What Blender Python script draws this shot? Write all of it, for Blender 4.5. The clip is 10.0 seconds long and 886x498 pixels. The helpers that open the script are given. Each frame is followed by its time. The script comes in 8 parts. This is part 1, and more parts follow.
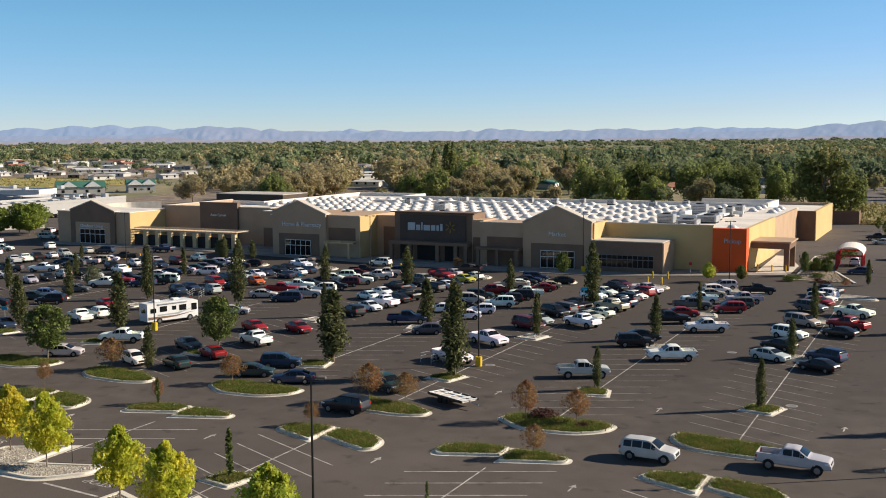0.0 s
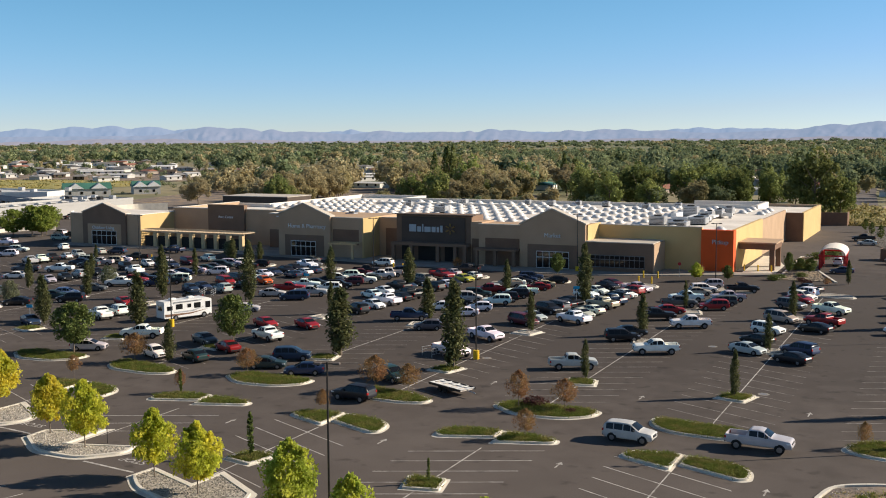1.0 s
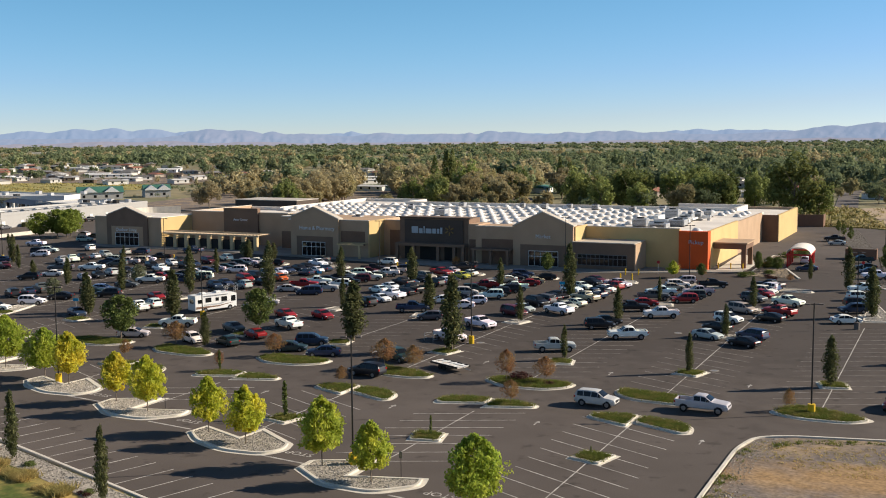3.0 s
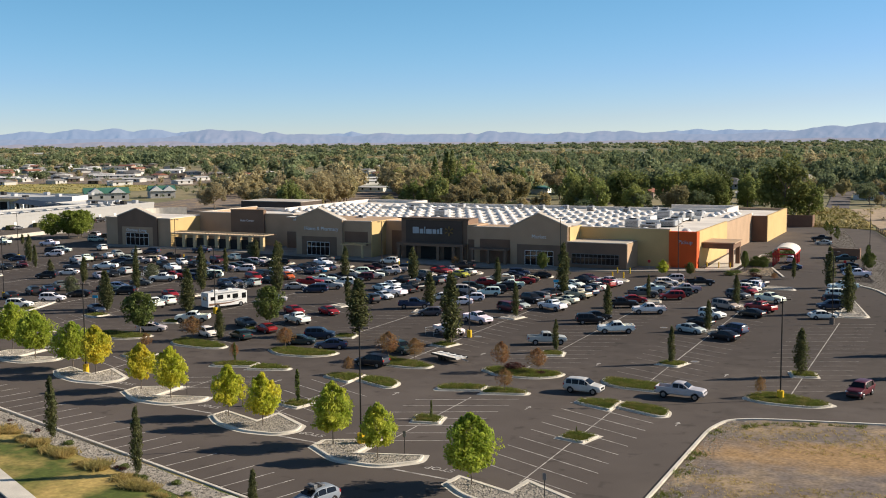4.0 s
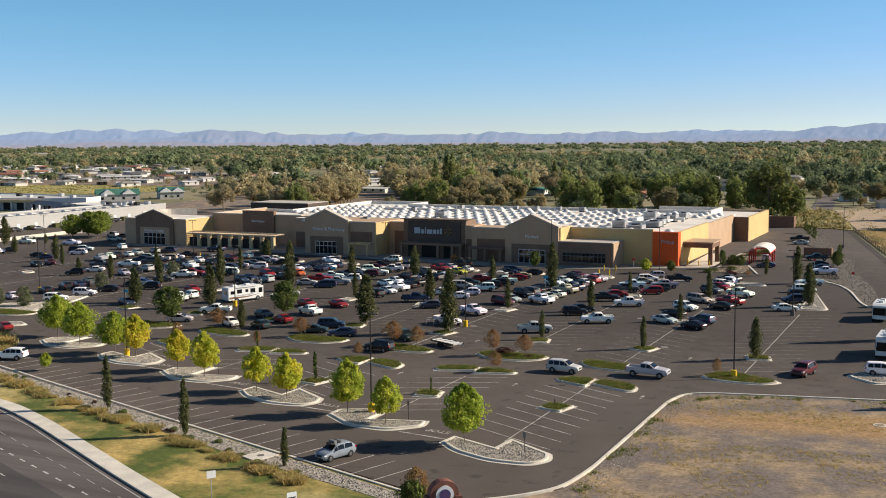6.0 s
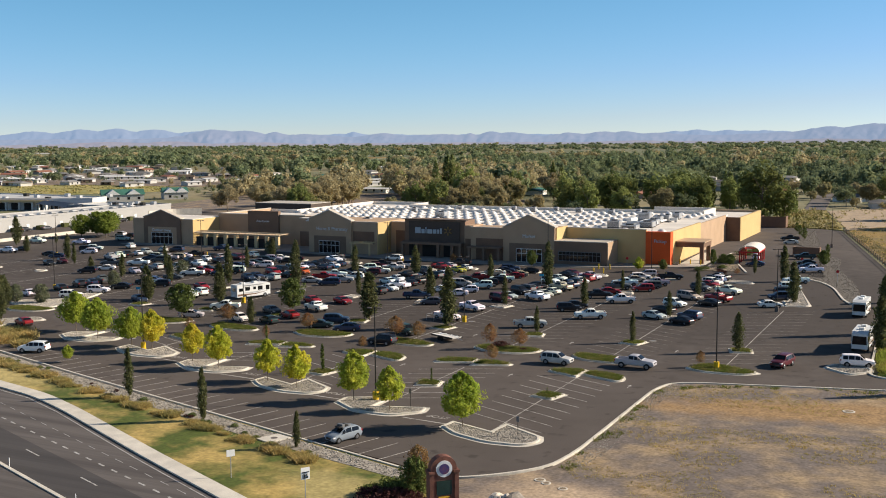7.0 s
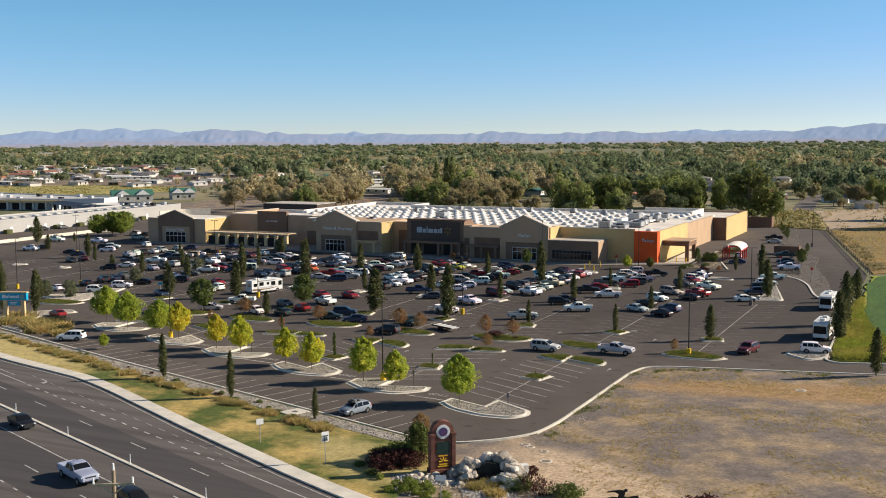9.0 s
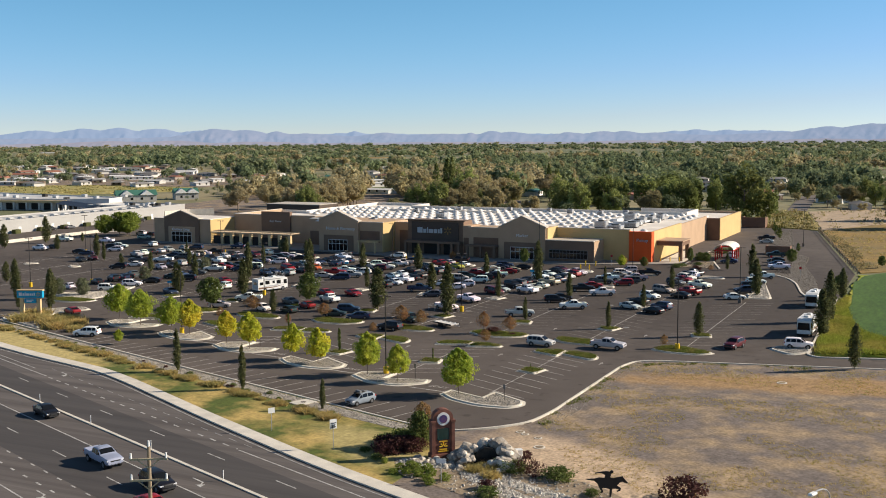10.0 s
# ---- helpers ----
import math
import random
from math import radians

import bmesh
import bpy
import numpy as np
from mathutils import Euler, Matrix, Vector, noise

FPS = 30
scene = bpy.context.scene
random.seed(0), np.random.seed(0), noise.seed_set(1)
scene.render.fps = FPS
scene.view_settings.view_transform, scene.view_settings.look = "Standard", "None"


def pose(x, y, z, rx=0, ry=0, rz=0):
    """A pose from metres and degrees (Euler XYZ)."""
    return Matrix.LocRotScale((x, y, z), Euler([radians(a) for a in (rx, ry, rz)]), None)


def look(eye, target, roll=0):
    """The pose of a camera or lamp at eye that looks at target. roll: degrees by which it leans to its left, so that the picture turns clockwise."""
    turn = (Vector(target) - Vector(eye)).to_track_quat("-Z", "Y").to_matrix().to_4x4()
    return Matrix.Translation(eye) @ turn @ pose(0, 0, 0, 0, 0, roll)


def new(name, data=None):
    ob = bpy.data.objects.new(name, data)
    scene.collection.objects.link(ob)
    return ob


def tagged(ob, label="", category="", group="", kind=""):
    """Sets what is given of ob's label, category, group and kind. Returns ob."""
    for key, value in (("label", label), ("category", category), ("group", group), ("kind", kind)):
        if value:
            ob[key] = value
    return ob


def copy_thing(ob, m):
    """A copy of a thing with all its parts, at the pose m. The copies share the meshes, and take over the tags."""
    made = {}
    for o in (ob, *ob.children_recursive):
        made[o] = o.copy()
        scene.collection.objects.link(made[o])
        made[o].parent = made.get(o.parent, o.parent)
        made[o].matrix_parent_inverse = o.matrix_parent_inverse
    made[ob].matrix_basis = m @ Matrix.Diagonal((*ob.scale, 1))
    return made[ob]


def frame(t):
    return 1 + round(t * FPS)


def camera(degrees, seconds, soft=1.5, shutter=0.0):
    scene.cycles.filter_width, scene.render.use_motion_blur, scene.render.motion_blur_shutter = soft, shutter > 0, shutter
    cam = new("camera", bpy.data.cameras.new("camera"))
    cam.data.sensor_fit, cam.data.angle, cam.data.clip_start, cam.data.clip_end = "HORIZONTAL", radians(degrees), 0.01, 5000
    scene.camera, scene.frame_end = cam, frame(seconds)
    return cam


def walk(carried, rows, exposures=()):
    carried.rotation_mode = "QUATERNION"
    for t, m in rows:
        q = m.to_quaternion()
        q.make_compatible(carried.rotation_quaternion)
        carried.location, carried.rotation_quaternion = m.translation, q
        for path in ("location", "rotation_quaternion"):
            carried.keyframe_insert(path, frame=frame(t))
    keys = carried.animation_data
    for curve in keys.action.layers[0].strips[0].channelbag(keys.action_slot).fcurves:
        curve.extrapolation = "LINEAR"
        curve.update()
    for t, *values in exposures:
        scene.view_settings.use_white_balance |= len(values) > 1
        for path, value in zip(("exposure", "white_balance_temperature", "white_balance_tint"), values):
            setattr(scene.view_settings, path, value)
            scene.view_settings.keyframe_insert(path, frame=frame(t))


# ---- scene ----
cam = camera(44.85, 10.0, 1.0)
K = 1.12      # metres to one unit of the plan; vehicles are built in metres
# seconds, x, y, z in plan units, yaw, pitch, roll
PATH = [
    (0.0, 0.000, 0.000, 24.000, 25.840, -5.925, 0.324),
    (0.5, 1.836, -3.685, 24.495, 25.844, -5.927, 0.338),
    (1.0, 3.700, -7.532, 24.955, 25.850, -5.906, 0.354),
    (1.5, 5.672, -11.563, 25.354, 25.846, -5.872, 0.368),
    (2.0, 7.664, -15.631, 25.761, 25.846, -5.851, 0.391),
    (2.5, 9.789, -19.958, 26.157, 25.848, -5.835, 0.416),
    (4.0, 16.031, -32.550, 27.485, 25.863, -5.835, 0.454),
    (4.5, 18.022, -36.564, 27.906, 25.857, -5.848, 0.450),
    (5.0, 19.915, -40.307, 28.287, 25.867, -5.851, 0.445),
    (5.5, 21.911, -44.164, 28.670, 25.894, -5.839, 0.440),
    (7.0, 27.401, -55.198, 29.706, 25.914, -5.846, 0.403),
    (7.5, 29.193, -58.792, 30.031, 25.922, -5.856, 0.395),
    (8.0, 30.835, -62.096, 30.348, 25.934, -5.866, 0.389),
    (8.5, 32.645, -65.699, 30.687, 25.953, -5.872, 0.381),
    (9.0, 34.260, -69.002, 31.076, 25.954, -5.883, 0.371),
    (9.5, 35.878, -72.354, 31.452, 25.951, -5.895, 0.356),
    (10.0, 37.424, -75.598, 31.846, 25.945, -5.902, 0.339),
]
walk(cam, [(t, pose(K * x, K * y, K * z, 90 + pitch, roll, yaw)) for t, x, y, z, yaw, pitch, roll in PATH])

# ---- sky, sun, exposure ----
SUN_AZ, SUN_EL = 34.0, 26.0      # degrees from +x towards +y, and above the horizon
world = bpy.data.worlds.new("world")
scene.world = world
world.use_nodes = True
wn, wl = world.node_tree.nodes, world.node_tree.links
wn.clear()
sky = wn.new("ShaderNodeTexSky")
sky.sky_type = "NISHITA"
sky.sun_disc = False
sky.sun_elevation = radians(SUN_EL)
sky.sun_rotation = radians(90 - SUN_AZ)
sky.altitude, sky.air_density, sky.dust_density, sky.ozone_density = 2200, 0.75, 0.0, 2.2
bg = wn.new("ShaderNodeBackground")
bg.inputs["Strength"].default_value = 0.106
wo = wn.new("ShaderNodeOutputWorld")
lum = wn.new("ShaderNodeRGBToBW")               # the clear dry air of the high desert: deeper blue where the sky is darker
part_of = wn.new("ShaderNodeMath")
part_of.operation = "MULTIPLY"
part_of.inputs[1].default_value = 0.125
air = wn.new("ShaderNodeValToRGB")
air.color_ramp.elements[0].position, air.color_ramp.elements[0].color = 0.18, (0.74, 0.77, 0.73, 1)
air.color_ramp.elements[1].position, air.color_ramp.elements[1].color = 0.80, (0.680, 0.664, 0.708, 1)
mid = air.color_ramp.elements.new(0.36)
mid.color = (0.62, 0.90, 0.885, 1)
low = air.color_ramp.elements.new(0.60)
low.color = (0.65, 0.745, 0.805, 1)
tint = wn.new("ShaderNodeMix")
tint.data_type, tint.blend_type = "RGBA", "MULTIPLY"
tint.inputs["Factor"].default_value = 1.0
wl.new(sky.outputs[0], lum.inputs[0])
wl.new(lum.outputs[0], part_of.inputs[0])
wl.new(part_of.outputs[0], air.inputs[0])
wl.new(air.outputs[0], tint.inputs["B"])
wl.new(sky.outputs[0], tint.inputs["A"])
wl.new(tint.outputs["Result"], bg.inputs[0])
wl.new(bg.outputs[0], wo.inputs[0])
sun_data = bpy.data.lights.new("sun", "SUN")
sun_data.energy, sun_data.angle, sun_data.color = 5.0, radians(0.53), (1.0, 0.89, 0.74)
sun = new("sun", sun_data)
sa, se = radians(SUN_AZ), radians(SUN_EL)
sun_dir = Vector((math.cos(sa) * math.cos(se), math.sin(sa) * math.cos(se), math.sin(se)))
sun.matrix_world = look(sun_dir * 300 + Vector((-60, 120, 0)), (-60, 120, 0))
scene.view_settings.exposure = 0.54

# ---- materials ----


def mat(name, color, rough=0.85, metal=0.0, vary=0.12, scale=1.0, fine=30.0, bump=0.0, color2=None, lo=0.35, hi=0.65,
        stretch=(1, 1, 1), island=0.0, obj=0.0, spec=0.3, patch=0.0, patch_scale=0.08, trans=0.0, bump_scale=None, turn=0.0, spots=0.0, glow=None):
    """A surface with grain and stains: two noises in world metres, mixed between color and color2."""
    m = bpy.data.materials.new(name)
    m.use_nodes = True
    nt = m.node_tree
    n, l = nt.nodes, nt.links
    b = n["Principled BSDF"]
    b.inputs["Roughness"].default_value = rough
    b.inputs["Metallic"].default_value = metal
    b.inputs["Specular IOR Level"].default_value = spec
    geo = n.new("ShaderNodeNewGeometry")
    mp = n.new("ShaderNodeMapping")
    mp.inputs["Scale"].default_value = stretch
    mp.inputs["Rotation"].default_value = (0, 0, radians(turn))
    l.new(geo.outputs["Position"], mp.inputs["Vector"])

    def noise_node(s, detail):
        t = n.new("ShaderNodeTexNoise")
        t.inputs["Scale"].default_value = s
        t.inputs["Detail"].default_value = detail
        l.new(mp.outputs[0], t.inputs["Vector"])
        return t

    big, small = noise_node(scale, 5.0), noise_node(fine, 3.0)
    c2 = color2 or tuple(c * (1 - 2.2 * vary) for c in color)
    ramp = n.new("ShaderNodeMapRange")
    ramp.inputs["From Min"].default_value, ramp.inputs["From Max"].default_value = lo, hi
    l.new(big.outputs["Fac"], ramp.inputs["Value"])
    mix = n.new("ShaderNodeMix")
    mix.data_type = "RGBA"
    mix.inputs["A"].default_value = (*color, 1)
    mix.inputs["B"].default_value = (*c2, 1)
    l.new(ramp.outputs[0], mix.inputs["Factor"])
    out = mix.outputs["Result"]
    # fine grain, and what differs from piece to piece, as a brightness factor
    val = n.new("ShaderNodeMapRange")
    val.inputs["From Min"].default_value, val.inputs["From Max"].default_value = 0.3, 0.7
    val.inputs["To Min"].default_value, val.inputs["To Max"].default_value = 1 - vary, 1 + vary
    l.new(small.outputs["Fac"], val.inputs["Value"])
    fac = val.outputs[0]

    def times(sock, amount):
        r = n.new("ShaderNodeMapRange")
        r.inputs["To Min"].default_value, r.inputs["To Max"].default_value = 1 - amount, 1 + amount
        l.new(sock, r.inputs["Value"])
        k = n.new("ShaderNodeMath")
        k.operation = "MULTIPLY"
        l.new(fac, k.inputs[0])
        l.new(r.outputs[0], k.inputs[1])
        return k.outputs[0]

    if island:
        fac = times(geo.outputs["Random Per Island"], island)
    if obj:
        fac = times(n.new("ShaderNodeObjectInfo").outputs["Random"], obj)
    if patch:
        fac = times(noise_node(patch_scale, 4.0).outputs["Fac"], patch)
    if spots:                                         # oil drips and tar patches
        sp = noise_node(0.45, 2.0)
        r = n.new("ShaderNodeMapRange")
        r.inputs["From Min"].default_value, r.inputs["From Max"].default_value = 0.62, 0.72
        r.inputs["To Min"].default_value, r.inputs["To Max"].default_value = 1.0, 1.0 - spots
        l.new(sp.outputs["Fac"], r.inputs["Value"])
        k = n.new("ShaderNodeMath")
        k.operation = "MULTIPLY"
        l.new(fac, k.inputs[0])
        l.new(r.outputs[0], k.inputs[1])
        fac = k.outputs[0]
    hsv = n.new("ShaderNodeHueSaturation")
    l.new(out, hsv.inputs["Color"])
    l.new(fac, hsv.inputs["Value"])
    l.new(hsv.outputs[0], b.inputs["Base Color"])
    if glow:                                          # distance haze, painted in as emission of the backdrop itself
        b.inputs["Emission Color"].default_value = (*glow, 1)
        b.inputs["Emission Strength"].default_value = 1.0
    if trans:
        b.inputs["Specular IOR Level"].default_value = 0.06
        tr = n.new("ShaderNodeBsdfTranslucent")
        l.new(hsv.outputs[0], tr.inputs["Color"])
        ms = n.new("ShaderNodeMixShader")
        ms.inputs[0].default_value = trans
        l.new(b.outputs[0], ms.inputs[1])
        l.new(tr.outputs[0], ms.inputs[2])
        l.new(ms.outputs[0], n["Material Output"].inputs["Surface"])
    if bump:
        bp = n.new("ShaderNodeBump")
        bp.inputs["Strength"].default_value = bump
        bp.inputs["Distance"].default_value = 0.05
        src = noise_node(bump_scale, 4.0) if bump_scale else small
        l.new(src.outputs["Fac"], bp.inputs["Height"])
        l.new(bp.outputs[0], b.inputs["Normal"])
    return m


M = {}
M["asphalt"] = mat("asphalt", (0.097, 0.079, 0.067), 0.92, vary=0.12, scale=0.13, fine=9.0, color2=(0.116, 0.095, 0.081), patch=0.28, patch_scale=0.035, spots=0.35, spec=0.2)
M["road_asphalt"] = mat("road_asphalt", (0.088, 0.075, 0.068), 0.9, vary=0.10, scale=0.55, fine=7.0, color2=(0.138, 0.119, 0.107), patch=0.15, stretch=(0.03, 1.0, 1.0), turn=21.0)
M["dark_asphalt"] = mat("dark_asphalt", (0.062, 0.055, 0.052), 0.9, vary=0.08, scale=0.55, fine=7.0, color2=(0.082, 0.073, 0.068), stretch=(0.03, 1.0, 1.0), turn=21.0)
M["old_asphalt"] = mat("old_asphalt", (0.16, 0.135, 0.115), 0.92, vary=0.10, scale=0.08, fine=5.0, color2=(0.12, 0.10, 0.09), patch=0.2)
M["paint_line"] = mat("paint_line", (0.52, 0.50, 0.46), 0.8, vary=0.2, scale=1.3, fine=14, color2=(0.24, 0.22, 0.20), lo=0.42, hi=0.72)
M["paint_faded"] = mat("paint_faded", (0.52, 0.48, 0.43), 0.85, vary=0.25, scale=0.9, fine=9, color2=(0.20, 0.175, 0.155), lo=0.42, hi=0.70)
M["paint_worn"] = mat("paint_worn", (0.33, 0.295, 0.26), 0.85, vary=0.25, scale=0.9, fine=9, color2=(0.13, 0.112, 0.098), lo=0.38, hi=0.62)
M["concrete"] = mat("concrete", (0.70, 0.635, 0.53), 0.9, vary=0.10, scale=0.5, fine=8, color2=(0.57, 0.52, 0.44), patch=0.1)
M["gravel"] = mat("gravel", (0.42, 0.37, 0.305), 0.95, vary=0.35, scale=0.7, fine=4.5, color2=(0.31, 0.27, 0.22), bump=0.8, bump_scale=5.0)
M["rock"] = mat("rock", (0.50, 0.445, 0.37), 0.9, vary=0.2, scale=1.0, fine=6, island=0.45, obj=0.3, bump=0.6)
M["boulder"] = mat("boulder", (0.58, 0.51, 0.42), 0.9, vary=0.25, scale=0.9, fine=5, color2=(0.34, 0.29, 0.235), obj=0.4, bump=1.0, bump_scale=2.5)
M["brown_gravel"] = mat("brown_gravel", (0.175, 0.150, 0.122), 0.95, vary=0.3, scale=0.5, fine=4.0, color2=(0.135, 0.115, 0.094), bump=0.6, bump_scale=5.0)
M["brown_rock"] = mat("brown_rock", (0.215, 0.185, 0.150), 0.9, vary=0.2, scale=1.0, fine=6, island=0.3)
M["pale_rock"] = mat("pale_rock", (0.62, 0.57, 0.49), 0.9, vary=0.15, scale=1.0, fine=6, island=0.35, bump=0.5)
# near black: the shade inside the rock hollow put into the colour
M["wet_stone"] = mat("wet_stone", (0.035, 0.031, 0.028), 0.5, vary=0.3, scale=1.2, fine=6, bump=0.8, bump_scale=3.0)
M["garden_soil"] = mat("garden_soil", (0.21, 0.155, 0.105), 0.97, vary=0.3, scale=0.5, fine=4, color2=(0.33, 0.255, 0.165), bump=0.6, bump_scale=3.0)
M["lawn"] = mat("lawn", (0.088, 0.112, 0.020), 0.95, vary=0.22, scale=0.16, fine=2.2, color2=(0.46, 0.325, 0.105), lo=0.43, hi=0.62, patch=0.4, patch_scale=0.8)
M["ground_cover"] = mat("ground_cover", (0.085, 0.100, 0.026), 0.95, vary=0.25, scale=0.6, fine=5, color2=(0.16, 0.15, 0.055), lo=0.5, hi=0.7)
M["grass_blade"] = mat("grass_blade", (0.150, 0.178, 0.040), 0.9, vary=0.2, scale=0.7, fine=4, island=0.30, color2=(0.24, 0.215, 0.07), lo=0.45, hi=0.65, trans=0.4)
M["straw"] = mat("straw", (0.56, 0.41, 0.165), 0.9, vary=0.2, scale=0.35, fine=5, island=0.30, color2=(0.37, 0.32, 0.12), trans=0.5)
M["dirt"] = mat("dirt", (0.172, 0.138, 0.116), 0.97, vary=0.28, scale=0.16, fine=2.6, color2=(0.35, 0.25, 0.145), lo=0.45, hi=0.66, patch=0.5, patch_scale=0.7, bump=0.6, bump_scale=1.5)
M["sand"] = mat("sand", (0.46, 0.34, 0.225), 0.97, vary=0.15, scale=0.25, fine=2.5, color2=(0.35, 0.265, 0.18), patch=0.3, patch_scale=0.6, bump=0.5, bump_scale=1.2)
M["country"] = mat("country", (0.27, 0.225, 0.125), 0.97, vary=0.2, scale=0.0045, fine=0.15, color2=(0.125, 0.140, 0.065), lo=0.40, hi=0.56, patch=0.35, patch_scale=0.03)
M["dry_field"] = mat("dry_field", (0.30, 0.185, 0.050), 0.97, vary=0.2, scale=0.05, fine=1.0, color2=(0.20, 0.145, 0.055), patch=0.35, patch_scale=0.3)
M["green_field"] = mat("green_field", (0.040, 0.092, 0.010), 0.95, vary=0.25, scale=0.08, fine=1.5, color2=(0.060, 0.116, 0.016), patch=0.35, patch_scale=0.3, stretch=(1.0, 0.25, 1.0))
M["weeds"] = mat("weeds", (0.30, 0.33, 0.055), 0.95, vary=0.25, scale=0.12, fine=1.0, color2=(0.42, 0.36, 0.09), lo=0.45, hi=0.66, island=0.3, patch=0.4, patch_scale=0.05, trans=0.3)
M["weed_gold"] = mat("weed_gold", (0.25, 0.225, 0.065), 0.95, vary=0.25, scale=0.06, fine=1.0, color2=(0.36, 0.285, 0.10), lo=0.42, hi=0.62, island=0.3, patch=0.4, patch_scale=0.05)
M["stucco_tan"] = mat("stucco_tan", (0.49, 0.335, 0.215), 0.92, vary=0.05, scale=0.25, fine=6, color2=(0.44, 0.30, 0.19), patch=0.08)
# lighter stucco of most +x walls and the front beside the orange wall
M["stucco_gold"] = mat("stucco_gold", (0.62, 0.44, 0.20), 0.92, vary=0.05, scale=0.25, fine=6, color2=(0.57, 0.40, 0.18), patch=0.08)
M["stucco_brown"] = mat("stucco_brown", (0.225, 0.145, 0.098), 0.92, vary=0.06, scale=0.3, fine=6, color2=(0.195, 0.127, 0.086), patch=0.08)
M["stucco_dark"] = mat("stucco_dark", (0.105, 0.078, 0.062), 0.9, vary=0.06, scale=0.3, fine=6, color2=(0.09, 0.067, 0.053))
M["red_brown"] = mat("red_brown", (0.21, 0.125, 0.08), 0.9, vary=0.08, scale=0.4, fine=5, color2=(0.18, 0.105, 0.07))
M["orange"] = mat("orange", (0.72, 0.105, 0.018), 0.75, vary=0.04, scale=0.3, fine=5, color2=(0.66, 0.095, 0.016))
M["membrane"] = mat("membrane", (0.82, 0.745, 0.65), 0.8, vary=0.05, scale=0.12, fine=3, color2=(0.68, 0.61, 0.53), patch=0.12, patch_scale=0.3)
M["skylight"] = mat("skylight", (0.72, 0.69, 0.65), 0.4, vary=0.05, scale=0.5, fine=6, obj=0.10)
M["white_wall"] = mat("white_wall", (0.45, 0.435, 0.41), 0.9, vary=0.06, scale=0.08, fine=3, color2=(0.38, 0.365, 0.345), patch=0.15)
M["coping"] = mat("coping", (0.58, 0.51, 0.42), 0.6, vary=0.05, scale=0.3, fine=5)
M["metal_grey"] = mat("metal_grey", (0.50, 0.50, 0.50), 0.45, 0.6, vary=0.08, scale=0.8, fine=10)
M["frame_grey"] = mat("frame_grey", (0.20, 0.20, 0.20), 0.5, 0.2, vary=0.08, scale=0.8, fine=10)
M["old_concrete"] = mat("old_concrete", (0.33, 0.295, 0.25), 0.92, vary=0.12, scale=0.4, fine=8, color2=(0.26, 0.23, 0.195), patch=0.15)
M["metal_dark"] = mat("metal_dark", (0.035, 0.032, 0.03), 0.5, 0.3, vary=0.1, scale=0.8, fine=10)
M["metal_blue"] = mat("metal_blue", (0.075, 0.085, 0.105), 0.5, 0.2, vary=0.08, scale=0.6, fine=8)
M["metal_white"] = mat("metal_white", (0.74, 0.73, 0.70), 0.5, vary=0.05, scale=0.8, fine=8)
# near black in place of unlit interiors; the court fence uses it too
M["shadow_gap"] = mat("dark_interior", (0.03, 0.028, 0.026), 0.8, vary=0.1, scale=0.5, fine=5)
M["glass"] = mat("window_glass", (0.010, 0.011, 0.012), 0.08, vary=0.05, scale=0.5, fine=5, spec=0.35)
M["safety_yellow"] = mat("safety_yellow", (0.80, 0.50, 0.02), 0.55, vary=0.08, scale=1.5, fine=8)
M["sign_blue"] = mat("sign_blue", (0.012, 0.34, 0.56), 0.5, vary=0.04, scale=1, fine=6)
M["sign_navy"] = mat("sign_navy", (0.05, 0.05, 0.17), 0.5, vary=0.1, scale=3, fine=9, color2=(0.16, 0.06, 0.10))
M["screen"] = mat("screen", (0.02, 0.05, 0.045), 0.25, vary=0.1, scale=2, fine=9, spec=0.5)
M["sign_red"] = mat("sign_red", (0.55, 0.03, 0.03), 0.5, vary=0.04, scale=1, fine=6)
M["sign_white"] = mat("sign_white", (0.80, 0.80, 0.78), 0.5, vary=0.03, scale=1, fine=6)
M["sign_letter"] = mat("sign_letter", (0.44, 0.49, 0.52), 0.45, vary=0.02, scale=1, fine=6)
# darker copy of the sign yellow, with the front's shade put into it
M["sign_gold"] = mat("sign_gold", (0.30, 0.185, 0.055), 0.5, vary=0.03, scale=1, fine=6)
M["sign_yellow"] = mat("sign_yellow", (0.85, 0.50, 0.04), 0.45, vary=0.03, scale=1, fine=6)
M["sign_black"] = mat("sign_black", (0.02, 0.02, 0.02), 0.45, vary=0.03, scale=1, fine=6)
M["cream"] = mat("cream", (0.66, 0.48, 0.26), 0.85, vary=0.05, scale=0.6, fine=6)
M["pergola"] = mat("pergola", (0.56, 0.44, 0.30), 0.85, vary=0.1, scale=0.8, fine=6)
M["brick_red"] = mat("brick_red", (0.20, 0.085, 0.06), 0.85, vary=0.15, scale=1.5, fine=8, obj=0.15)
M["bark"] = mat("bark", (0.23, 0.18, 0.135), 0.95, vary=0.2, scale=2, fine=12, bump=0.5)
M["arm_wood"] = mat("arm_wood", (0.56, 0.46, 0.30), 0.85, vary=0.12, scale=2, fine=10)
M["pole_wood"] = mat("pole_wood", (0.36, 0.28, 0.19), 0.9, vary=0.15, scale=2, fine=10, stretch=(3, 3, 0.3))
M["leaf_yellow"] = mat("leaf_yellow", (0.70, 0.64, 0.085), 0.7, vary=0.12, scale=0.45, fine=3, island=0.22, color2=(0.50, 0.53, 0.07), lo=0.42, hi=0.60, trans=0.62)
M["leaf_gold"] = mat("leaf_gold", (0.70, 0.60, 0.085), 0.7, vary=0.12, scale=0.5, fine=3, island=0.22, color2=(0.54, 0.54, 0.07), lo=0.42, hi=0.60, trans=0.62)
